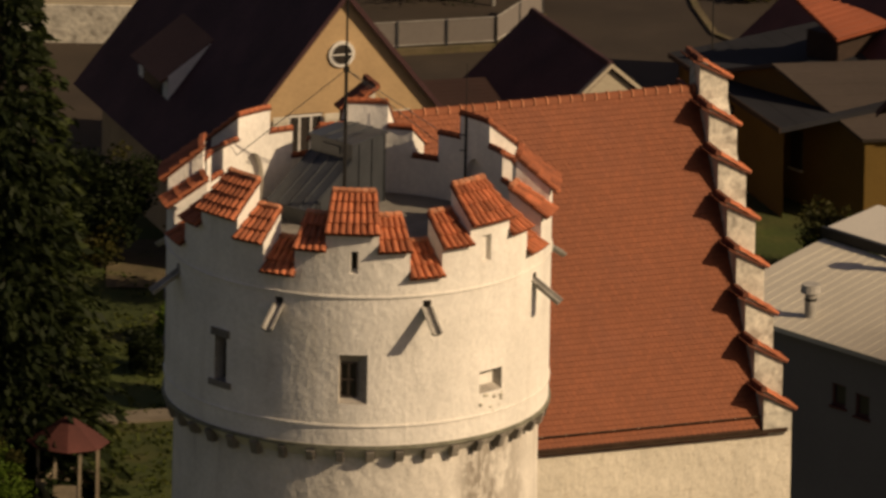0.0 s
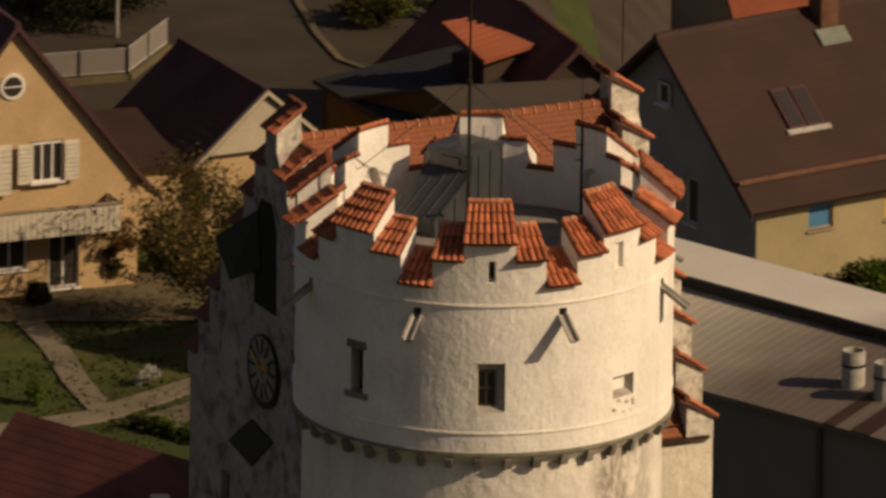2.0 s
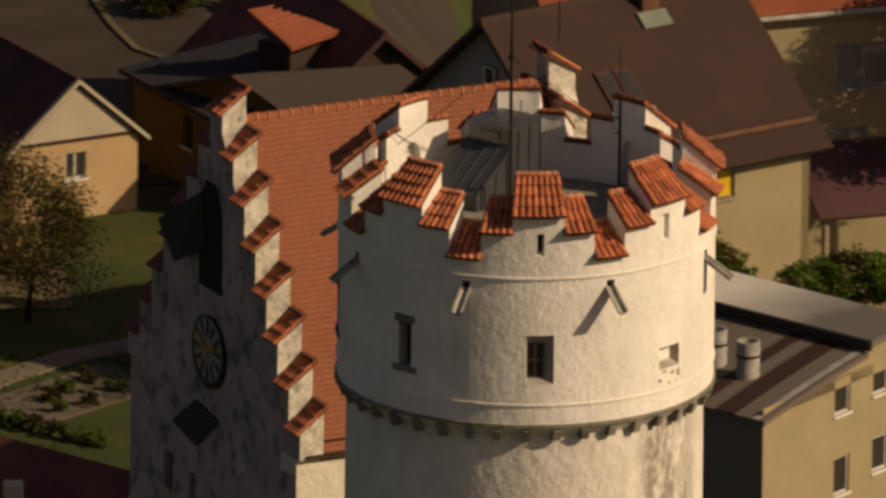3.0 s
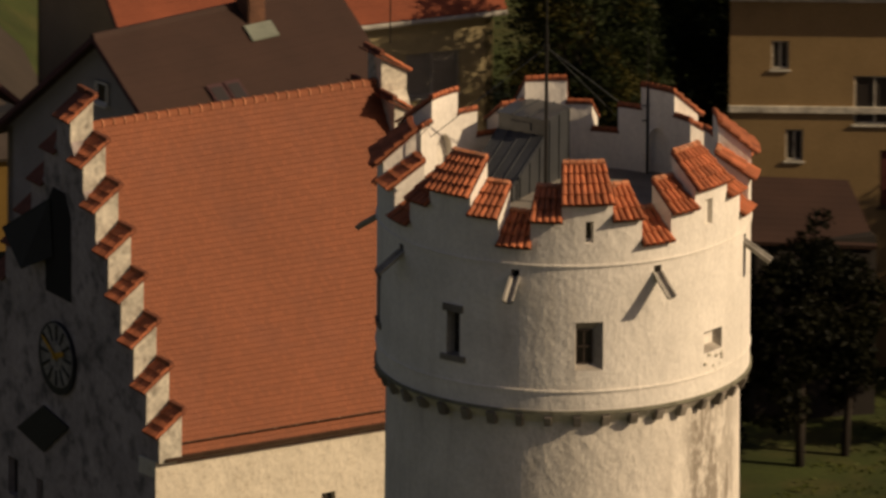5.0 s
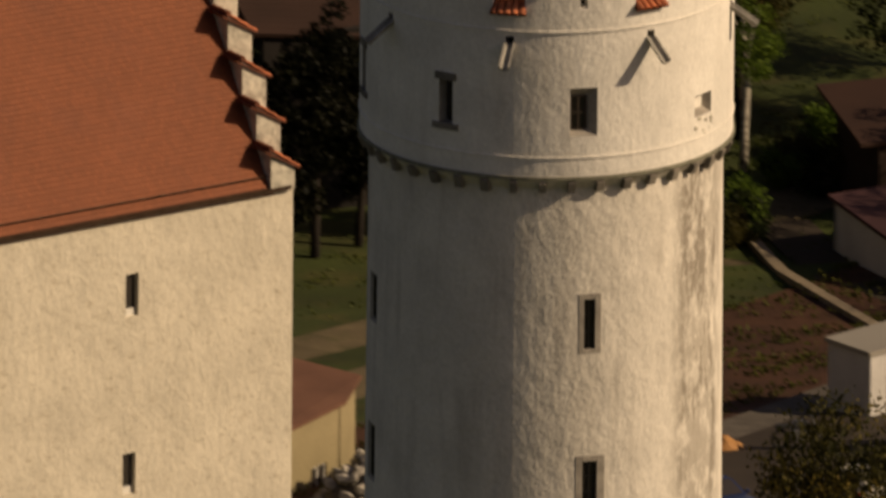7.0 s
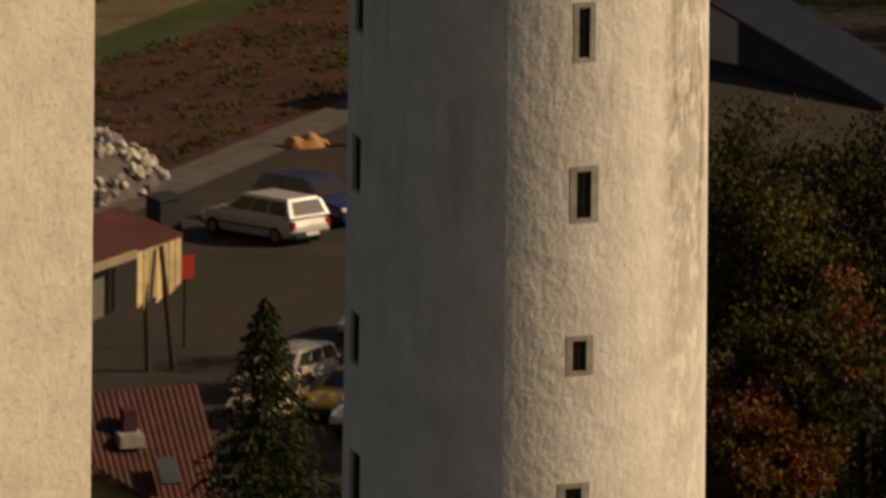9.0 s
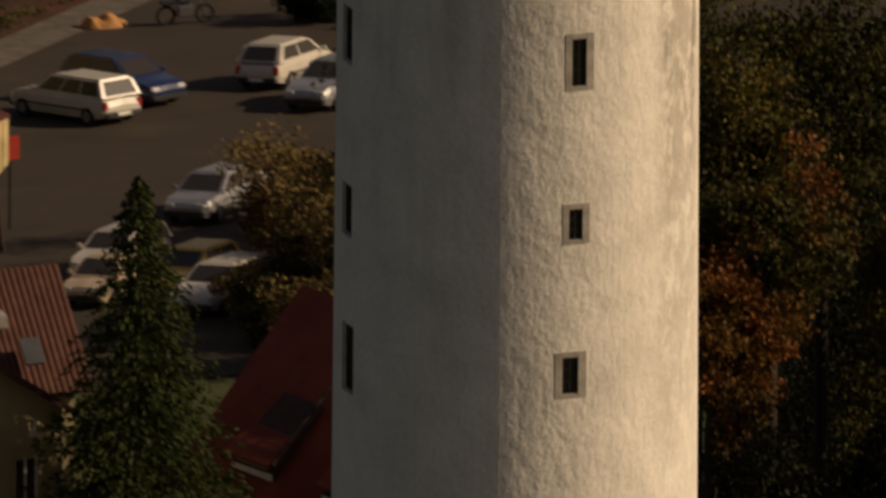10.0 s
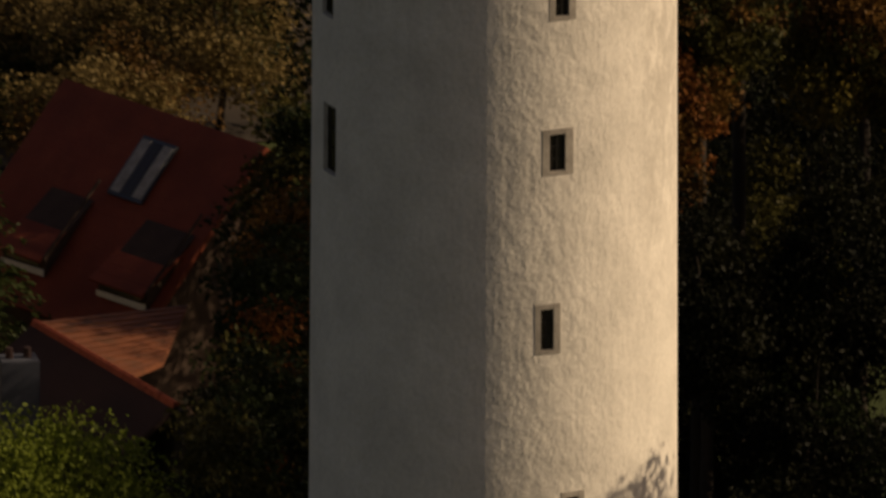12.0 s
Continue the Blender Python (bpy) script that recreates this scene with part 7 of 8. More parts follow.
def car(label, x, y, heading, paint, shape="hatch", L=4.1, W=1.7, H=1.42):
    """A car: lofted lower body, glasshouse with pillars and panes, bumpers, lamps, wheels."""
    m = ground_frame(x, y, heading)
    c = new("car")
    c.matrix_basis = m
    tagged(c, label, "car", "parked cars")

    def put(name, bm, mat, parent, lab="", smooth=False):
        bmesh.ops.transform(bm, matrix=m, verts=bm.verts)
        return part(name, bm, mat, parent, lab, smooth)
    w, h = W / 2, L / 2
    # stations: place along the car, top of the body, half width
    nose = [(-h, 0.62, 0.80), (-h + 0.10, 0.80, 0.93), (-h + 0.5, 0.90, 0.99), (-0.6, 0.93, 1.0), (0.55, 0.93, 1.0), (h - 1.05, 0.90, 0.99), (h - 0.35, 0.80, 0.95), (h - 0.08, 0.68, 0.86), (h, 0.55, 0.76)]
    bm = bmesh.new()
    rows = []
    for px_, top, k in nose:
        b = 0.22 if abs(px_) < h - 0.3 else 0.30
        pts = [(-w * k * 0.90, b), (-w * k, 0.45), (-w * k * 0.985, top * 0.82), (-w * k * 0.93, top), (0, top + 0.035), (w * k * 0.93, top), (w * k * 0.985, top * 0.82), (w * k, 0.45), (w * k * 0.90, b)]
        rows.append([bm.verts.new((px_, q[0], q[1])) for q in pts])
    for a, b in zip(rows, rows[1:]):
        for i in range(9):
            j = (i + 1) % 9
            bm.faces.new((a[i], a[j], b[j], b[i]))
    bm.faces.new(rows[0])
    bm.faces.new(rows[-1][::-1])
    put("body", bm, paint, c)
    # glasshouse: x of base rear, base front, roof rear, roof front
    br, bf, rr, rf = {"wagon": (-h + 0.06, 1.05, -h + 0.34, 0.30), "hatch": (-h + 0.12, 1.10, -h + 0.55, 0.35), "sedan": (-h + 0.75, 1.05, -h + 1.30, 0.25), "van": (-h + 0.05, 1.35, -h + 0.25, 0.55)}[shape]
    z0, z1, k0, k1 = 0.91, H, w * 0.93, w * 0.76
    low = [Vector((bf, -k0, z0)), Vector((bf, k0, z0)), Vector((br, k0, z0)), Vector((br, -k0, z0))]
    top = [Vector((rf, -k1, z1)), Vector((rf, k1, z1)), Vector((rr, k1, z1)), Vector((rr, -k1, z1))]
    bm = bmesh.new()
    lo = [bm.verts.new(p) for p in low]
    hi = [bm.verts.new(p) for p in top]
    for i in range(4):
        j = (i + 1) % 4
        bm.faces.new((lo[i], lo[j], hi[j], hi[i]))
    bm.faces.new(hi)
    bm.faces.new(lo[::-1])
    bmesh.ops.bevel(bm, geom=[e for e in bm.edges if all(v.co.z > 1.0 for v in e.verts)], offset=0.07, segments=2, affect="EDGES")
    cab = put("roof", bm, paint, c)

    def pane(i, s0, s1, lab):
        j = (i + 1) % 4
        def at(s, t):
            return low[i].lerp(low[j], s).lerp(top[i].lerp(top[j], s), t)
        quad = [at(s0, 0.10), at(s1, 0.10), at(s1, 0.86), at(s0, 0.86)]
        n = (quad[1] - quad[0]).cross(quad[3] - quad[0]).normalized()
        if n.dot(quad[0] - Vector((0, 0, 1.0))) < 0:
            n = -n
        put("window", prism(bmesh.new(), [q + n * 0.004 for q in quad], n * 0.012), M_GLASS, cab, lab)
    pane(0, 0.07, 0.93, "windscreen")
    pane(2, 0.10, 0.90, "rear window")
    cuts = {"wagon": (0.05, 0.34, 0.37, 0.64, 0.67, 0.94), "hatch": (0.07, 0.48, 0.52, 0.90), "sedan": (0.06, 0.47, 0.51, 0.90), "van": (0.05, 0.34, 0.37, 0.64, 0.67, 0.95)}[shape]
    for i in (1, 3):
        for a, b in zip(cuts[::2], cuts[1::2]):
            pane(i, a if i == 1 else 1 - b, b if i == 1 else 1 - a, "")
    for s in (1, -1):
        put("headlamp", boxed((h - 0.16, s * w * 0.62 - 0.17, 0.56), (h - 0.015, s * w * 0.62 + 0.17, 0.70), None, 0.03), M_LAMP, c)
        put("tail_lamp", boxed((-h + 0.0, s * w * 0.80 - 0.09, 0.52), (-h + 0.12, s * w * 0.80 + 0.09, 0.80), None, 0.03), M_TAIL, c)
        put("mirror", boxed((0.85, s * (w + 0.08) - 0.09, 0.93), (0.97, s * (w + 0.08) + 0.09, 1.07), None, 0.03), paint, c)
        put("sill_trim", boxed((-h + 0.75, s * w - 0.03, 0.47), (h - 0.85, s * w + 0.015, 0.53), None, 0.01), M_TRIM, c)
    put("bumper", boxed((h - 0.12, -w * 0.84, 0.27), (h + 0.05, w * 0.84, 0.47), None, 0.05), M_TRIM, c)
    put("bumper", boxed((-h - 0.05, -w * 0.84, 0.27), (-h + 0.12, w * 0.84, 0.47), None, 0.05), M_TRIM, c)
    put("plate", boxed((-h - 0.065, -0.26, 0.33), (-h - 0.045, 0.26, 0.44)), M_PAINT, c)
    for fx in (h - 0.78, -h + 0.78):
        for s in (1, -1):
            t = put("tyre", pipe(bmesh.new(), (fx, s * (w - 0.17), 0.29), (fx, s * (w + 0.01), 0.29), 0.29, seg=20), M_TYRE, c)
            put("rim", pipe(bmesh.new(), (fx, s * (w - 0.02), 0.29), (fx, s * (w + 0.025), 0.29), 0.185, 0.17, 14), M_RIM, t)
            put("hub_cap", pipe(bmesh.new(), (fx, s * (w + 0.0), 0.29), (fx, s * (w + 0.04), 0.29), 0.055, 0.04, 10), M_LEAD, t)
    return c


car("white estate car parked on the asphalt", 46.2, 198.2, 114, P_WHITE, "wagon", 4.7, 1.72, 1.46)
car("dark blue hatchback parked beside the white estate", 48.45, 200.6, -64, P_BLUE, "hatch", 4.4, 1.74, 1.46)
car("white hatchback standing alone on the asphalt", 54.1, 201.6, 46, P_WHITE, "hatch", 3.9, 1.66, 1.43)
car("silver saloon parked at the edge of the asphalt", 54.4, 197.0, 226, P_SILVER, "sedan", 4.4)
car("silver hatchback parked beside the bushes", 44.9, 178.2, 226, P_SILVER, "hatch", 4.2)
car("dark grey saloon parked beside the bushes", 46.5, 175.4, 226, P_GREY, "sedan", 4.4)
car("white hatchback parked behind the spruce", 39.2, 169.2, 228, P_WHITE, "wagon", 4.2)
car("yellow hatchback parked between other cars", 40.3, 165.0, 226, P_YELLOW, "hatch", 4.0)
car("silver estate car parked beside the bushes", 40.3, 161.9, 226, P_WHITE, "wagon", 4.3)
car("beige hatchback parked beside the tiled roof", 37.6, 164.8, 226, P_BEIGE, "hatch", 3.8, 1.62)

# ---- car park: edges, stones and stores ----
M_RUBBLE = material("pale_rubble_stone", (0.33, 0.30, 0.25), 0.9, 0.25, 3, 14, 0.5, 0.03, rand=0.4, island=0.25)
M_SLATE = material("grey_gravel_bank", (0.105, 0.090, 0.072), 0.95, 0.3, 1.5, 9, 0.6, 0.04)
M_TARP = material("orange_tarpaulin", (0.40, 0.20, 0.07), 0.7, 0.2, 2, 14, 0.4, 0.02)
M_YBOARD = material("yellowed_board", (0.60, 0.47, 0.24), 0.8, 0.2, 2, 14, 0.3, 0.01, rand=0.2)
M_REDP = material("red_painted_panel", (0.34, 0.03, 0.018), 0.6, 0.15, 3, 14, 0.1, 0.004)
M_SHED = material("grey_shed_board", (0.15, 0.135, 0.115), 0.8, 0.2, 2, 14, 0.3, 0.01)
M_WHITEW = plaster("white_garage_plaster", (0.56, 0.54, 0.50), (0.36, 0.33, 0.28), 0.3, 0.01, 0.4, -42, -30)
M_TILE2 = material("old_pantile", (0.082, 0.030, 0.019), 0.8, 0.25, 1.5, 14, 0.4, 0.02, rand=0.15, second=(0.115, 0.058, 0.038), amount=0.5)
# dark bluish tone that holds the shade of the walls it covers
M_SHADEBLUE = plaster("shade_blue_plaster", (0.060, 0.064, 0.082), (0.07, 0.07, 0.075), 0.2, 0.01, 0.4, -30, -5)
M_WEED = leaves("field_weeds", (0.045, 0.050, 0.010), (0.085, 0.085, 0.020))

strip("gravel_bank", [(40.2, 201.2), (44.0, 206.0), (47.0, 209.8), (53.0, 217.5), (57.0, 222.6), (60.0, 226.5)], 2.6, 0.12, M_SLATE, "grey gravel strip between asphalt and field", "gravel", 0.3)
rng6 = random.Random(6)
pile = thing("rubble_pile", 43.3, 209.0, ground_z(43.3, 209.0), "heap of pale broken stones beside the field", "stone pile")
rocks = []
for k in range(6):
    bm = bmesh.new()
    bmesh.ops.create_icosphere(bm, subdivisions=1, radius=0.5)
    for v in bm.verts:
        v.co *= rng6.uniform(0.65, 1.15)
        v.co.z *= 0.7
    me = bpy.data.meshes.new("stone")
    bm.to_mesh(me)
    bm.free()
    me.materials.append(M_RUBBLE)
    rocks.append(me)
PX, PY = 43.3, 209.0


def mound(dx, dy):
    """Height of the heap over the ground, a place given from its middle."""
    u, v = 0.64 * dx + 0.768 * dy, -0.768 * dx + 0.64 * dy
    return 2.0 * max(0.0, 1 - (u / 5.4) ** 2 - (v / 3.6) ** 2) ** 0.7


for k in range(290):
    a, q = rng6.uniform(0, 2 * math.pi), rng6.uniform(0, 1) ** 0.5 * 1.04
    u, v = 5.4 * q * math.cos(a), 3.6 * q * math.sin(a)
    dx, dy = 0.64 * u - 0.768 * v, 0.768 * u + 0.64 * v
    st = new("stone", rocks[k % 6])
    st.matrix_basis = Matrix.Translation((PX + dx, PY + dy, ground_z(PX + dx, PY + dy) + mound(dx, dy) + 0.04)) @ pose(0, 0, 0, rng6.uniform(0, 360), rng6.uniform(0, 360), rng6.uniform(0, 360)) @ Matrix.Scale(rng6.uniform(0.28, 0.72), 4)
    st.parent = pile
    st.matrix_parent_inverse = pile.matrix_basis.inverted()
bm = bmesh.new()
grid6 = [[bm.verts.new((PX + i * 0.5, PY + j * 0.5, ground_z(PX + i * 0.5, PY + j * 0.5) - 0.15 + mound(i * 0.5, j * 0.5))) for i in range(-11, 12)] for j in range(-11, 12)]
for j in range(22):
    for i in range(22):
        if mound((i - 10.5) * 0.5, (j - 10.5) * 0.5) > 0:
            bm.faces.new((grid6[j][i], grid6[j][i + 1], grid6[j + 1][i + 1], grid6[j + 1][i]))
bmesh.ops.delete(bm, geom=[v for v in bm.verts if not v.link_faces], context="VERTS")
part("core", bm, M_SLATE, pile, "grey rubble core")

tarp = bmesh.new()
bmesh.ops.create_icosphere(tarp, subdivisions=3, radius=1)
for v in tarp.verts:
    v.co = Vector((52.0 + v.co.x * 0.75 * (1 + 0.1 * math.sin(5 * v.co.y)), 214.9 + v.co.y * 0.5, ground_z(52, 214.9) + 0.1 + max(-0.1, v.co.z) * (0.38 + 0.1 * math.sin(7 * v.co.x))))
tagged(part("tarpaulin", tarp, M_TARP), "orange tarpaulin over timber at the field edge", "tarpaulin")
bin_ = thing("waste_bin", 43.5, 200.5, ground_z(43.5, 200.5), "dark plastic waste bin beside the car park", "bin")
part("bin", boxed((-0.45, -0.4, 0.05), (0.45, 0.4, 1.15), pose(43.5, 200.5, ground_z(43.5, 200.5), 0, 0, 20), 0.05), M_TRIM, bin_)
part("lid", boxed((-0.5, -0.45, 1.15), (0.5, 0.45, 1.24), pose(43.5, 200.5, ground_z(43.5, 200.5), 0, 0, 20), 0.03), M_TRIM, bin_)
bike = thing("motorbike", 54.5, 214.2, ground_z(54.5, 214.2), "motorbike parked at the field edge", "motorbike")
bz = ground_z(54.5, 214.2)
for dx in (-0.65, 0.65):
    t = bmesh.new()
    loops = []
    for i in range(18):
        a = 2 * math.pi * i / 18
        loops.append([t.verts.new((54.5 + dx + (0.28 + 0.06 * math.cos(math.pi * k / 3)) * math.cos(a), 214.2 + 0.06 * math.sin(math.pi * k / 3), bz + 0.36 + (0.28 + 0.06 * math.cos(math.pi * k / 3)) * math.sin(a))) for k in range(6)])
    for i in range(18):
        for k in range(6):
            t.faces.new((loops[i][k], loops[(i + 1) % 18][k], loops[(i + 1) % 18][(k + 1) % 6], loops[i][(k + 1) % 6]))
    part("tyre", t, M_TYRE, bike)
part("tank", boxed((-0.3, -0.16, 0.72), (0.25, 0.16, 0.98), pose(54.5, 214.2, bz), 0.08), P_GREY, bike)
part("engine", boxed((-0.3, -0.18, 0.3), (0.25, 0.18, 0.7), pose(54.5, 214.2, bz), 0.05), M_RIM, bike)
part("seat", boxed((-0.85, -0.14, 0.72), (-0.28, 0.14, 0.86), pose(54.5, 214.2, bz), 0.05), M_TRIM, bike)
part("fork", pipe(bmesh.new(), (55.15, 214.2, bz + 0.38), (54.85, 214.2, bz + 1.1), 0.04, seg=6), M_RIM, bike)
part("handlebar", pipe(bmesh.new(), (54.85, 213.85, bz + 1.1), (54.85, 214.55, bz + 1.1), 0.025, seg=6), M_RIM, bike)

# weedy rows in the field: leaves that nobody could count
rngw = np.random.default_rng(77)
at = []
for row in range(9):
    for k in range(90):
        u = rngw.uniform(0, 1)
        a_, b_ = -7 + 52 * u, 1.0 + row * 1.2 + rngw.normal() * 0.22
        x_, y_ = 47.0 + 0.64 * a_ - 0.768 * b_, 210.3 + 0.768 * a_ + 0.64 * b_
        if math.sin(x_ * 0.9 + row * 2.1) + rngw.normal() * 0.6 < -0.35:
            continue
        n = 14
        at.append(np.array([x_, y_, ground_z(x_, y_) + 0.12]) + rngw.normal(size=(n, 3)) * np.array([0.26, 0.14, 0.09]))
weeds = hang(new("field_weeds", leaf_mesh("field_weeds", np.concatenate(at), 0.10, rngw)), M_WEED)
tagged(weeds, "green weeds in rows over the tilled field", "weeds", kind="stuff")
# grass tufts on the lawns
at = []
for k in range(2600):
    x_, y_ = rngw.uniform(-12, 11), rngw.uniform(200, 226)
    if math.sin(x_ * 0.7) + math.cos(y_ * 0.55) + rngw.normal() * 0.8 > 0.2:
        at.append(np.array([x_, y_, ground_z(x_, y_) + 0.03]) + rngw.normal(size=(7, 3)) * np.array([0.25, 0.25, 0.03]))
for k in range(3000):
    x_, y_ = rngw.uniform(40, 82), rngw.uniform(243, 285)
    if math.sin(x_ * 0.5) + math.cos(y_ * 0.4) + rngw.normal() * 0.8 > 0.0:
        at.append(np.array([x_, y_, ground_z(x_, y_) + 0.03]) + rngw.normal(size=(7, 3)) * np.array([0.3, 0.3, 0.03]))
L_TUFT = leaves("grass_tufts", (0.040, 0.056, 0.009), (0.072, 0.080, 0.018))
tagged(hang(new("grass_tufts", leaf_mesh("grass_tufts", np.concatenate(at), 0.09, rngw)), L_TUFT), "uneven tufts of grass over the lawns", "grass", kind="stuff")

# open shelter with hanging boards, at the edge of the car park
sh = thing("open_shelter", 36.5, 175.0, ground_z(36.5, 175), "open shelter with a pale roof edge and hanging boards", "shelter")
s0, s1 = Vector((31.5, 170.8, -26.0)), Vector((38.97, 176.0, -26.0))
sv = (s1 - s0).normalized()
sn = Vector((sv.y, -sv.x, 0)).normalized()
bm = slab(bmesh.new(), s0 + sn * 0.1, s1 - s0, sn * -2.6 + UP * 0.35, 0.12)
part("roof", bm, M_REDROOF, sh, "dark red roof sheet")
bm = bmesh.new()
prism(bm, [s0 - UP * 0.3, s0.lerp(s1, 0.76) - UP * 0.3, s0.lerp(s1, 0.76) + UP * 0.0, s0], sn * 0.1)
part("fascia", bm, M_CREAMW, sh, "pale fascia board")
bm = bmesh.new()
p0, p1 = s0 - sn * 0.8 - UP * 0.3, s0.lerp(s1, 0.76) - sn * 0.8 - UP * 0.3
prism(bm, [p0, p1, p1 - UP * 1.9, p0 - UP * 2.3], sn * -0.06)
part("rear_panel", bm, M_SHED, sh, "grey back panel")
for i in range(7):
    f = 0.765 + 0.0335 * i
    a = s0.lerp(s1, f) + sn * 0.03
    drop = 1.95 - 0.06 * i + rng6.uniform(-0.2, 0.15)
    bm = bmesh.new()
    prism(bm, [a, a + sv * 0.26, a + sv * 0.26 - UP * drop, a - UP * (drop + 0.12)], sn * 0.04)
    part("board", bm, M_YBOARD, sh)
for px_, py_, lean_ in ((38.4, 174.6, 0.3), (37.6, 174.7, 0.0)):
    part("post", pipe(bmesh.new(), (px_ + 0.02, py_, ground_z(px_, py_) - 0.2), (px_ - lean_, py_ + 0.5, -26.1), 0.10, 0.08, 8), M_DARKWOOD, sh)
part("rear_post", pipe(bmesh.new(), (35.6, 176.6, ground_z(35.6, 176.6) - 0.2), (35.6, 176.6, -25.9), 0.09, seg=8), M_DARKWOOD, sh)
sign = thing("red_sign", 40.4, 178.6, ground_z(40.4, 178.6), "small red panel on a post beside the shelter", "panel")
part("panel", boxed((-0.28, -0.06, 2.25), (0.28, 0.06, 3.0), pose(39.85, 178.6, ground_z(40.4, 178.6), 0, 0, 15), 0.02), M_REDP, sign)
part("post", pipe(bmesh.new(), (39.85, 178.72, ground_z(40.4, 178.6) - 0.1), (39.85, 178.72, ground_z(40.4, 178.6) + 2.6), 0.04, seg=8), M_IRON, sign)

# small cream building by the stones
hut7 = thing("stone_yard_house", 38.8, 214.0, -36.0, "small cream house with a brown roof by the stone heap", "house")
h0, h1, h2, h3 = Vector((36.4, 207.9, 0)), Vector((40.69, 212.66, 0)), Vector((41.79, 214.9, 0)), Vector((37.4, 219.6, 0))
hm = (h0 + h2) / 2
hw = (h1 - h0).normalized()
hn = Vector((-hw.y, hw.x, 0))
hl = (h1 - h0).length
part("wall", flat_wall(h0, hw, hn, hl, -37.0, -32.95, [(hl - 1.9, hl - 0.9, -35.6, -34.6)], 0.2), M_CREAMW, hut7)
house_window(hut7, h0, hw, -hn, hl - 1.9, hl - 0.9, -35.6, -34.6, 0.0, (1, 0))
part("end_wall", prism(bmesh.new(), [h1 + UP * -37.0, h2.lerp(hm, 0.08) + UP * -37.0, h2.lerp(hm, 0.08) + UP * -32.97, h1 + UP * -32.97], hw * -0.2), M_CREAMW, hut7)
part("roof", prism(bmesh.new(), [p + UP * z for p, z in ((h0 - hn * 0.12, -32.93), (h1 - hn * 0.12 + hw * 0.1, -32.93), (h2 + hw * 0.1, -32.8), (h3, -32.5), (h3 - hw * 5, -32.5))], UP * 0.12), M_DORMROOF, hut7)

# garage and long white building in the shade
gar = thing("garage", 62.5, 222.0, ground_z(62.5, 222), "white flat-roofed garage beside the bushes", "garage")
gl, ge, gr = Vector((58.62, 221.27, 0)), Vector((0.46, -0.888, 0)), Vector((0.856, 0.517, 0))
gq = [gl, gl + ge * 2.27, gl + ge * 2.27 + gr * 3.2, gl + gr * 3.2]
gi = (gq[0] + gq[2]) / 2
part("wall", prism(bmesh.new(), [p.lerp(gi, 0.06) + UP * -37.6 for p in gq], UP * 3.25), M_WHITEW, gar)
part("roof", prism(bmesh.new(), [p + UP * -34.36 for p in gq], UP * 0.16), M_WHITEROOF, gar, "pale flat roof")
dq = gl.lerp(gi, 0.06) + ge * 2.14
part("door", prism(bmesh.new(), [dq + gr * 0.8 + UP * -37.3, dq + gr * 2.2 + UP * -37.3, dq + gr * 2.2 + UP * -35.2, dq + gr * 0.8 + UP * -35.2], ge * 0.05), M_STEP, gar)
lw = thing("long_white_building", 68, 244, -40.8, "long low white building in deep shade", "building")
l0, le = Vector((66.1, 252.4, 0)), Vector((0.155, -0.988, 0))
lr = Vector((0.988, 0.155, 0))
part("wall", flat_wall(l0, le, lr, 20.0, -41.4, -39.0, [(5.2, 8.4, -40.1, -39.6)], 0.25), M_WHITEW, lw)
part("end_wall", prism(bmesh.new(), [l0 + UP * -41.4, l0 + lr * 5 + UP * -41.4, l0 + lr * 5 + UP * -39.0, l0 + UP * -39.0], le * 0.3), M_WHITEW, lw)
part("roof", prism(bmesh.new(), [l0 - lr * 0.15 - le * 0.2 + UP * -39.0, l0 - lr * 0.15 + le * 20.2 + UP * -39.0, l0 + lr * 5.2 + le * 20.2 + UP * -38.7, l0 + lr * 5.2 - le * 0.2 + UP * -38.7], UP * 0.14), M_DARKROOF, lw)
w_ = part("window", prism(bmesh.new(), [l0 + le * 5.2 + lr * 0.2 + UP * -40.1, l0 + le * 8.4 + lr * 0.2 + UP * -40.1, l0 + le * 8.4 + lr * 0.2 + UP * -39.6, l0 + le * 5.2 + lr * 0.2 + UP * -39.6], lr * 0.05), M_GLASS, lw)
part("window_frame", prism(bmesh.new(), [l0 + le * 5.1 - lr * 0.04 + UP * -40.18, l0 + le * 8.5 - lr * 0.04 + UP * -40.18, l0 + le * 8.5 - lr * 0.04 + UP * -40.1, l0 + le * 5.1 - lr * 0.04 + UP * -40.1], lr * 0.1), M_LEAD, w_)
ds = thing("dark_shed", 69.5, 258, -40.8, "dark boarded shed behind the white building", "shed")
part("wall", boxed((-2.2, -2.0, -41.2), (4.5, 2.0, -37.9), pose(70.2, 257.6, 0, 0, 0, 8)), M_DARKWOOD, ds)
roof_plane(ds, Vector((67.6, 255.0, -37.9)), Vector((7.6, 1.0, 0)), Vector((-0.5, 4.6, 0.8)), M_BROWNROOF)
strip("timber_edge", [(63.6, 254.5), (63.75, 248.0), (63.9, 240.0), (64.0, 236.0)], 0.4, 0.25, M_WOOD, "weathered timber edging beside the field", "edging", 0.3)
sheet("side_yard", 61, 90, 204, 233, 3, 0.035, M_ASPHALT, "grey asphalt yard behind the garage", "yard")
strip("shaded_lane", [(65.1, 256.0), (65.6, 249.0), (66.6, 240.0), (67.6, 231.0)], 2.0, 0.06, M_ASPHALT, "grey asphalt lane beside the field", "lane")
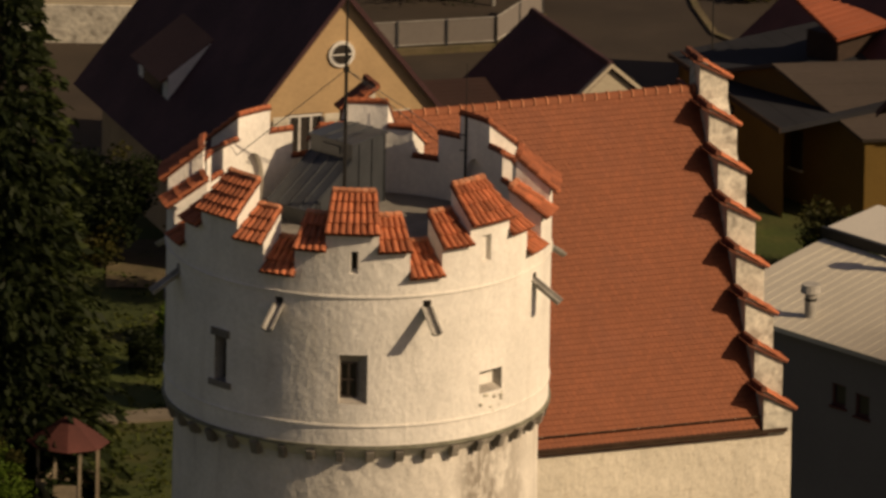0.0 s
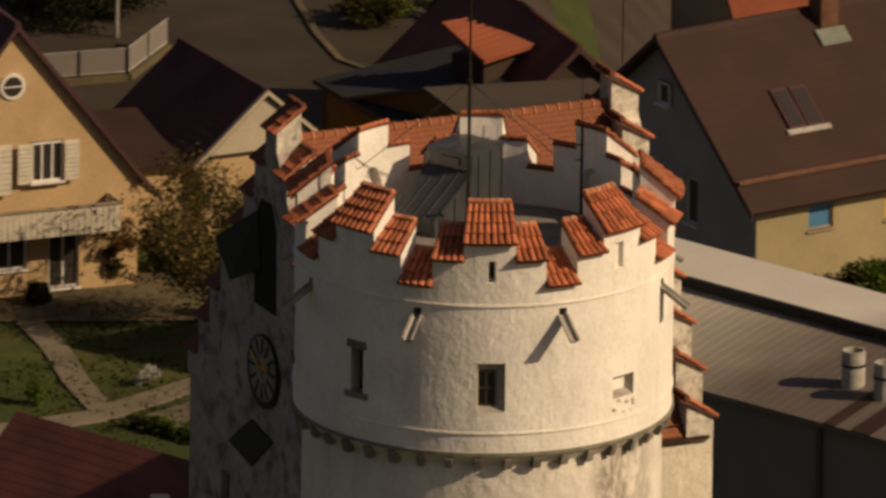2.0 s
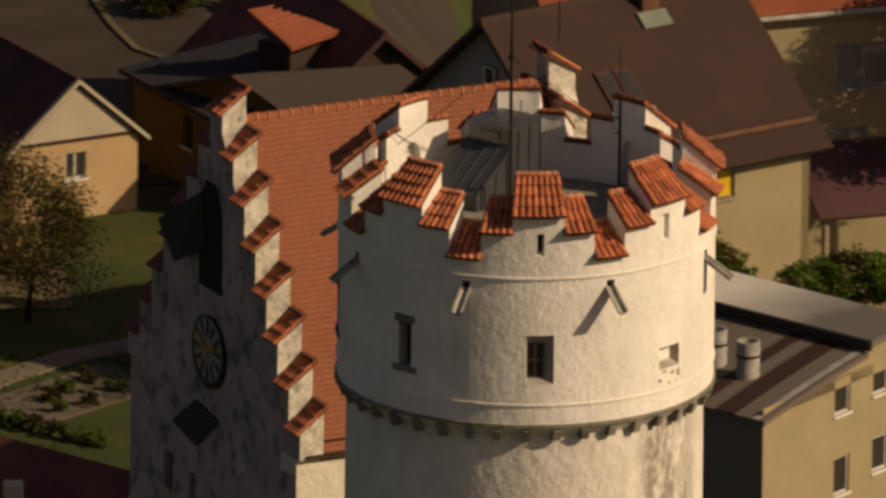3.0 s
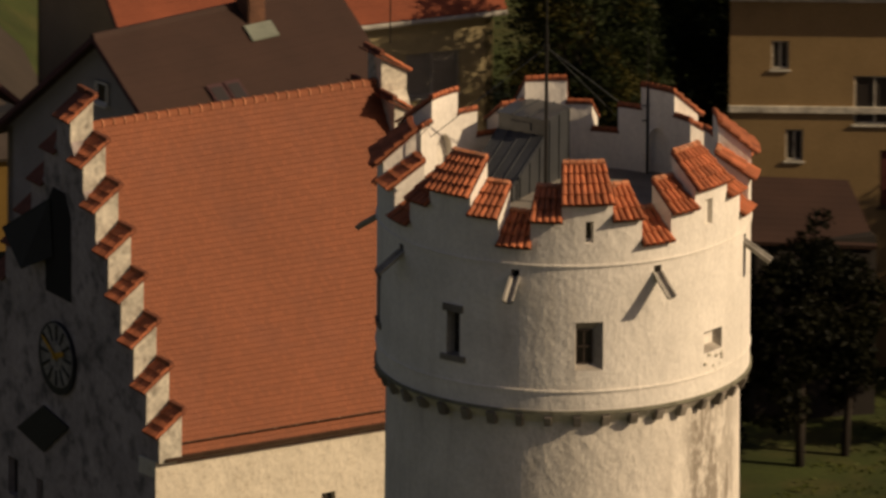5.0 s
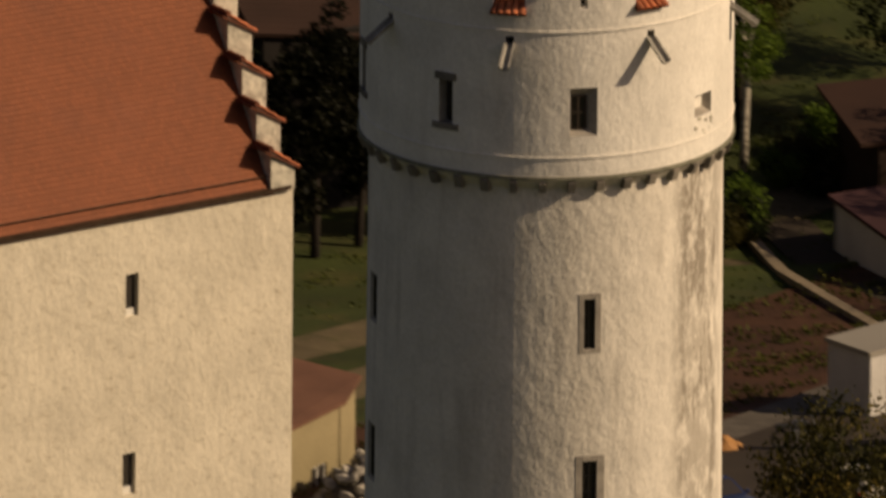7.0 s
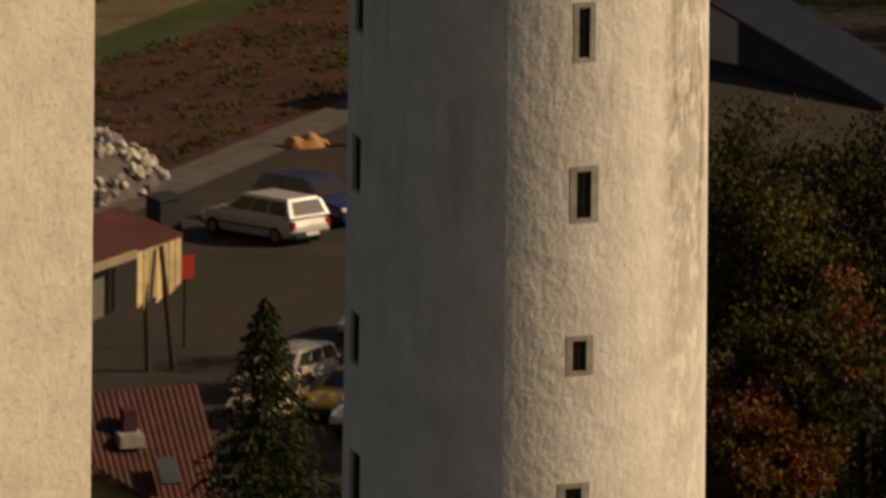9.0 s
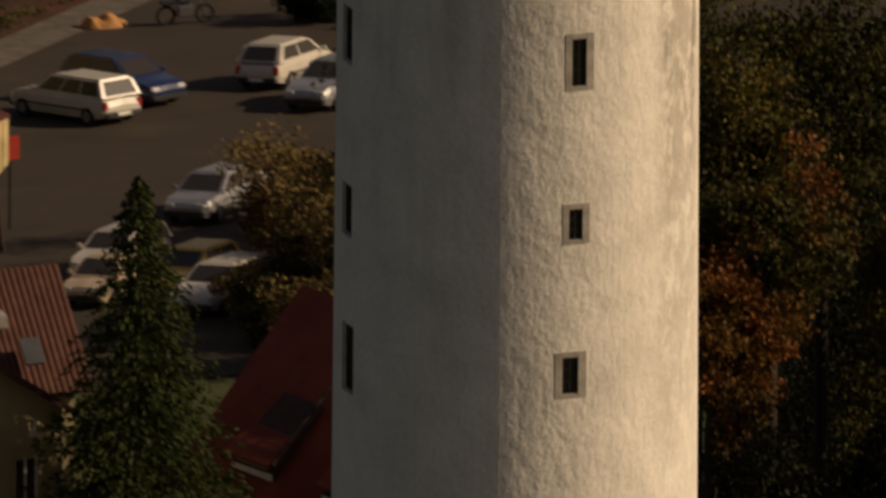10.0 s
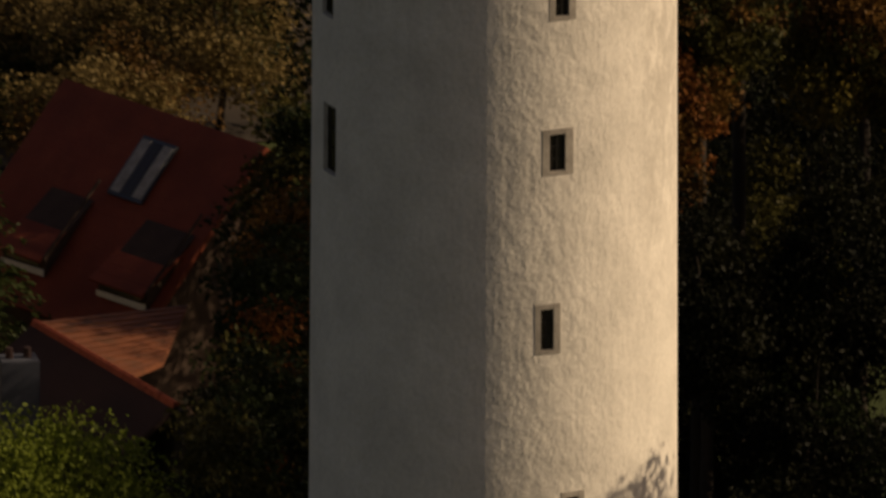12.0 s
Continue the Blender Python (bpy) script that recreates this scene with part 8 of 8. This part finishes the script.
hedge = tree("hedge", "dark clipped hedge at the car park edge", "hedge", 58.4, 213.0, ground_z(58.4, 213.0) + 1.9, 1.6, 1.1, L_DARK, 301, 90, 50, 0.10, 0.06)
tree("hedge", "dark clipped hedge at the car park edge", "hedge", 61.5, 210.0, ground_z(61.5, 210.0) + 2.0, 1.8, 1.2, L_DARK, 302, 90, 50, 0.10, 0.06)

# low white outbuilding beyond the trees, tree shade painted blue-grey on one wall
ob_ = thing("grey_outbuilding", 70.89, 224.58, -37.19, "low white outbuilding, one wall coloured blue-grey for tree shade", "outbuilding")
o0, o1, o2 = Vector((70.10, 227.15, 0)), Vector((70.89, 224.58, 0)), Vector((73.05, 211.47, 0))
oy = Vector((0.25, 0.97, 0))
part("end_wall", prism(bmesh.new(), [o0 + UP * -37.94, o1 + UP * -37.94, o1 + UP * -35.44, o0 + UP * -35.44], oy * 0.25), M_WHITEW, ob_, "pale end wall in the sun")
part("wall", prism(bmesh.new(), [o1 + UP * -37.94, o2 + UP * -37.94, o2 + UP * -35.44, o1 + UP * -35.44], oy * 0.25), M_SHADEBLUE, ob_, "white wall with tree shade put into its colour")
part("roof", prism(bmesh.new(), [o0 - oy * 0.15 + UP * -35.44, o2 - oy * 0.15 + UP * -35.44, o2 + oy * 4 + UP * -34.94, o0 + oy * 4 + UP * -34.94], UP * 0.12), M_ZINC, ob_)

# villa beyond the lawn
vu, vb = Vector((0.985, -0.17, 0)), Vector((0.17, 0.985, 0))
vo = Vector((48.4, 267.0, 0))
M_VILLA = plaster("dull_ochre_villa_plaster", (0.28, 0.19, 0.09), (0.20, 0.13, 0.065), 0.3, 0.01, 0.4, -45, -25)
vil = thing("villa", 54, 264, -40.8, "ochre plastered villa with dark shutters and a red door", "villa")
VW = [(1.4, 2.0, -30.4, -29.4), (1.9, 2.5, -33.6, -32.5), (4.2, 5.6, -32.3, -30.6), (5.1, 6.0, -35.2, -33.2), (6.8, 8.0, -30.9, -29.2), (6.9, 8.0, -34.6, -33.0)]
part("wall", flat_wall(vo, vu, vb, 9.0, -41.2, -27.2, VW, 0.25), M_VILLA, vil)
for i, (a, b, c_, d_) in enumerate(VW):
    house_window(vil, vo, vu, -vb, a, b, c_, d_, 0.0, (1, 0), M_REDROOF if i == 3 else None, M_DARKWOOD if i == 3 else M_STEP)
bm = bmesh.new()
for z_ in (-31.9, -28.0):
    prism(bm, [vo + UP * z_, vo + vu * 9 + UP * z_, vo + vu * 9 + UP * (z_ + 0.22), vo + UP * (z_ + 0.22)], -vb * 0.1)
part("string_course", bm, M_STEP, vil)
bm = bmesh.new()
prism(bm, [vo + UP * -41.2, vo + vb * 9 + UP * -41.2, vo + vu * 9 + vb * 9 + UP * -41.2, vo + vu * 9 + UP * -41.2, vo + vu * 8.7 + vb * 0.25 + UP * -41.2, vo + vu * 8.7 + vb * 8.7 + UP * -41.2, vo + vu * 0.3 + vb * 8.7 + UP * -41.2, vo + vu * 0.3 + vb * 0.25 + UP * -41.2], UP * 14.0)
part("rear_wall", bm, M_VILLA, vil)
roof_plane(vil, vo - vu * 0.7 - vb * 0.7 + UP * -27.3, vu * 10.4, vb * 5.2 + UP * 3.6, M_DARKROOF)
roof_plane(vil, vo - vu * 0.7 + vb * 9.7 + UP * -27.3, vu * 10.4, vb * -5.2 + UP * 3.6, M_DARKROOF)
sd = thing("garden_shed", 51.6, 262, -40.8, "dark shed with a low brown roof before the villa", "shed")
# near-black wall colour, deep shade put into it
M_SHADEWALL = material("shade_black_wall", (0.020, 0.016, 0.013), 0.85, 0.25, 2, 14, 0.3, 0.01)
part("wall", boxed((-3.6, -2.0, -41.0), (0.6, 2.0, -34.6), pose(51.6, 262.6, 0, 0, 0, 6)), M_SHADEWALL, sd)
roof_plane(sd, Vector((47.8, 260.0, -34.4)), Vector((4.6, 0.5, -0.5)), Vector((-0.4, 3.6, 1.3)), M_BROWNROOF)

# ---- roofs below the tower ----
def corrugate(parent, p, a, b, mat, pitch=0.2, name="roof", rise=0.05):
    """A roof of pantile rolls running up the slope."""
    n = a.cross(b).normalized()
    if n.z < 0:
        n = -n
    count = max(4, int(a.length / pitch)) * 4
    bm = bmesh.new()
    lo_, hi_, un = [], [], []
    for i in range(count + 1):
        q = p + a * (i / count) + n * (rise * abs(math.sin(math.pi * i / 4)))
        lo_.append(bm.verts.new(q))
        hi_.append(bm.verts.new(q + b))
        un.append((bm.verts.new(p + a * (i / count) - n * 0.1), bm.verts.new(p + a * (i / count) + b - n * 0.1)))
    for i in range(count):
        bm.faces.new((lo_[i], lo_[i + 1], hi_[i + 1], hi_[i]))
        bm.faces.new((un[i][0], un[i][1], un[i + 1][1], un[i + 1][0]))
        bm.faces.new((lo_[i], un[i][0], un[i + 1][0], lo_[i + 1]))
        bm.faces.new((hi_[i], hi_[i + 1], un[i + 1][1], un[i][1]))
    bm.faces.new((lo_[0], hi_[0], un[0][1], un[0][0]))
    bm.faces.new((lo_[-1], un[-1][0], un[-1][1], hi_[-1]))
    return part(name, bm, mat, parent)


# pantiled house with a chimney
pt = thing("pantiled_house", 24.5, 133, -25.5, "cream house with an old pantile roof and chimney", "house")
corrugate(pt, Vector((19.8, 131.0, -20.3)), Vector((7.6, 0.6, -0.15)), Vector((-0.15, 3.4, 2.85)), M_TILE2)
corrugate(pt, Vector((19.5, 137.9, -20.3)), Vector((7.6, 0.6, -0.15)), Vector((0.15, -3.5, 2.85)), M_TILE2)
bm = bmesh.new()
prism(bm, [Vector((20.2, 131.5, -26)), Vector((26.9, 132.0, -26)), Vector((26.6, 137.4, -26)), Vector((19.9, 136.9, -26))], UP * 5.8)
part("wall", bm, M_CREAMW, pt)
bm = bmesh.new()
prism(bm, [Vector((26.9, 132.0, -20.3)), Vector((26.6, 137.4, -20.3)), Vector((26.75, 134.5, -18.1))], Vector((-0.25, 0, 0)))
part("gable", bm, M_CREAMW, pt)
part("chimney", boxed((-0.22, -0.22, -1.0), (0.22, 0.22, 0.15), pose(24.8, 133.6, -17.9), 0.03), M_DARKROOF, pt, "sooty brown chimney")
part("chimney_collar", boxed((-0.42, -0.42, -0.9), (0.36, 0.36, -0.5), pose(24.8, 133.4, -17.9), 0.03), M_LEAD, pt)
part("skylight", boxed((-0.3, -0.45, 0), (0.3, 0.45, 0.08), Matrix.Translation((25.6, 132.0, -19.25)) @ pose(0, 0, 0, 40, 0, 3)), M_ZINC, pt)

# nearer cream house, its gable and eaves seen below the spruce
gable_house("cream_house", "cream house with a brown roof and dark windows", (20.2, 120.6), Vector((0.965, 0.26, 0)), 3.4, 6.0, -17.5, -15.2, -26, M_CREAMW, M_TILE2,
    windows=[(1.8, 2.6, -20.4, -18.9, 0.0, (1, 0)), (2.3, 2.55, -18.2, -17.8, 0.0, (0, 0)), (-0.6, 0.3, -20.4, -18.9, 0.0, (1, 0))], over=0.4)

# red-roofed house with two dormers and a skylight
S_ = Vector((33.84, 124.83, -19.65))
D_, Q_ = Vector((0.378, -0.927, 0)), Vector((-0.927, -0.378, 0))


def on_red(d, q, lift=0.0):
    return S_ + D_ * d + Q_ * q - UP * q + (Q_ + UP).normalized() * lift


M_DEEPRED = material("deep_red_roof_tile", (0.20, 0.040, 0.017), 0.75, 0.22, 0.6, 16, 0.35, 0.015, second=(0.24, 0.056, 0.023), amount=0.5)
rh = thing("red_house", 31.5, 124.5, -25.5, "house with a steep deep red roof and two dormers", "house")
roof_plane(rh, on_red(-5.85, 2.95), D_ * 8.9, (-Q_ + UP) * 5.05, M_DEEPRED, 0.15, 0.35)
roof_plane(rh, on_red(-5.85, -2.1) + (-Q_ - UP) * 5.05, D_ * 8.9, (Q_ + UP) * 5.05, M_DEEPRED, 0.15, 0.35)
bm = bmesh.new()
g0 = on_red(-5.5, -2.1) - UP * 0.3
prism(bm, [g0, g0 + (Q_ - UP) * 4.7, g0 + (Q_ - UP) * 4.7 - UP * 4.5, g0 + (-Q_ - UP) * 4.7 - UP * 4.5, g0 + (-Q_ - UP) * 4.7], D_ * 8.2)
# dark wood colour imitates the black shade below this roof
part("wall", bm, M_DARKWOOD, rh)
bm = bmesh.new()
prism(bm, [on_red(-1.5, -1.45, 0.05), on_red(0, -1.45, 0.05), on_red(0, 0, 0.05), on_red(-1.5, 0, 0.05)], (Q_ + UP).normalized() * 0.08)
sk = part("skylight", bm, M_ZINC, rh, "large grey roof window in three strips")
for i in range(3):
    bm = bmesh.new()
    a = -1.42 + 0.47 * i
    prism(bm, [on_red(a, -1.37, 0.135), on_red(a + 0.4, -1.37, 0.135), on_red(a + 0.4, -0.08, 0.135), on_red(a, -0.08, 0.135)], (Q_ + UP).normalized() * 0.015)
    part("pane", bm, M_LEAD if i != 1 else M_GLASS, sk)
for d0, d1 in ((-3.65, -1.8), (0.55, 2.7)):
    f0, b0 = on_red(d0, 2.2), on_red(d0, 0.3)
    w_ = D_ * (d1 - d0)
    bm = bmesh.new()
    prism(bm, [f0 + UP * 0.05, f0 + UP * 0.66, b0 + UP * 0.1], w_)
    dm = part("dormer", bm, M_DARKWOOD, rh, "shed dormer with pale trim")
    roof_plane(dm, f0 + Q_ * 0.25 - D_ * 0.15 + UP * 0.60, w_ * 1.08, -Q_ * 2.3 + UP * 1.36, M_DEEPRED, 0.08, 0.35)
    bm = bmesh.new()
    prism(bm, [f0 + Q_ * 0.04 + UP * 0.1, f0 + Q_ * 0.04 + w_ + UP * 0.1, f0 + Q_ * 0.04 + w_ + UP * 0.3, f0 + Q_ * 0.04 + UP * 0.26], Q_ * 0.04)
    part("apron", bm, M_PAINT, dm, "pale apron board")
    bm = bmesh.new()
    prism(bm, [f0 + Q_ * 0.04 + D_ * 0.2 + UP * 0.36, f0 + Q_ * 0.04 + w_ - D_ * 0.2 + UP * 0.36, f0 + Q_ * 0.04 + w_ - D_ * 0.2 + UP * 0.56, f0 + Q_ * 0.04 + D_ * 0.2 + UP * 0.56], Q_ * 0.02)
    part("window", bm, M_GLASS, dm)
    bm = bmesh.new()
    prism(bm, [f0 + w_ + Q_ * 0.1 + UP * 0.58, f0 + w_ + Q_ * 0.1 + UP * 0.68, b0 + w_ - Q_ * 0.2 + UP * 0.75, b0 + w_ - Q_ * 0.2 + UP * 0.65], D_ * 0.06)
    part("verge_board", bm, M_DARKWOOD, dm)
# nearer house: roof and bluish chimney coloured dark for shade, sunlit low extension roof
M_EXTROOF = material("mossy_orange_roof_tile", (0.175, 0.058, 0.024), 0.75, 0.3, 0.6, 12, 0.4, 0.02, second=(0.07, 0.035, 0.018), amount=0.8)
nr = thing("dark_roofed_house", 20, 93, -25, "house with a dark red-brown roof, bluish chimney and sunlit extension", "house")
n1, n2 = Vector((22.0, 97.6, -13.75)), Vector((23.2, 89.0, -13.75))
roof_plane(nr, n1 + Vector((-4.6, -0.7, -3.3)), n2 - n1, Vector((4.6, 0.7, 3.3)), M_SHADEROOF)
ext = [n1, n1.lerp(n2, 0.66), n1 + Vector((2.5, -3.75, -0.32)), Vector((27.4, 99.9, -14.5))]
part("extension_roof", prism(bmesh.new(), ext, UP * -0.14), M_EXTROOF, nr, "sunlit orange tiled extension roof")
for k in range(11):
    f = (k + 0.5) / 11
    a, b = ext[0].lerp(ext[1], f), ext[3].lerp(ext[2], f)
    part("tile_course", prism(bmesh.new(), [a + UP * 0.004, b + UP * 0.004, b + UP * 0.03 + Vector((0.02, -0.06, 0)), a + UP * 0.03 + Vector((0.02, -0.06, 0))], UP * -0.02), M_EXTROOF, nr)
for k in range(20):
    p, d = n1.lerp(n2, k / 20), (n2 - n1).normalized()
    part("ridge_tile", prism(bmesh.new(), [p + Vector((x, 0.1 * x, z)) for x, z in ((-0.14, -0.08), (-0.08, 0.06), (0.0, 0.1), (0.08, 0.06), (0.14, -0.04))], d * 0.4), M_DEEPRED, nr)
# these walls are coloured near-black to imitate the shade around them
part("wall", prism(bmesh.new(), [Vector((18.0, 96.8, -25.5)), Vector((19.2, 88.6, -25.5)), Vector((23.9, 89.6, -25.5)), Vector((24.0, 94.0, -25.5)), Vector((26.6, 99.0, -25.5)), Vector((22.0, 97.2, -25.5))], UP * 8.6), M_SHADEWALL, nr)
part("gable", prism(bmesh.new(), [Vector((22.0, 97.2, -17.0)), Vector((23.2, 89.2, -17.0)), Vector((23.2, 89.2, -14.0)), Vector((22.0, 97.2, -14.0))], Vector((0.4, 0.05, 0))), M_SHADEWALL, nr)
# chimney plaster darkened in colour because it stands shaded
part("chimney", boxed((-0.55, -0.4, -4.2), (0.55, 0.4, 0.55), pose(18.7, 89.6, -12.6, 0, 0, -10), 0.03), M_SHADEBLUE, nr, "bluish plastered chimney with shade put into its colour")
for dx in (-0.25, 0.25):
    part("chimney_pot", pipe(bmesh.new(), (18.7 + dx, 89.6 - dx * 0.2, -12.1), (18.7 + dx, 89.6 - dx * 0.2, -11.75), 0.12, 0.1, 10), M_SHADEROOF, nr)
# tree beside the tower whose shade falls on its foot
tree("spur_tree", "tall tree close by the tower foot", "tree", 13.84, -9.13, 22.5, 3.2, 3.3, [L_OLIVE, L_DARK], 310, 110, 36, 0.18)


# the car park and the roofs below it lie turned a little about the tower
TURN = Matrix.Rotation(radians(-0.43), 4, "Z")
TURNED = {"roadside_bush", "spruce", "autumn_tree", "maple", "slope_tree", "car", "gravel_bank", "tarpaulin", "waste_bin", "motorbike", 
          "hedge", "pantiled_house", "cream_house", "red_house"}
for ob in bpy.data.objects:
    if ob.parent is None and ob.name.split(".")[0] in TURNED:
        was = ob.matrix_basis.translation.copy()
        ob.matrix_basis = TURN @ ob.matrix_basis
        now = ob.matrix_basis.translation
        if was.length > 1 and was.y > 140:
            ob.matrix_basis = Matrix.Translation((0, 0, ground_z(now.x, now.y) - ground_z(was.x, was.y))) @ ob.matrix_basis
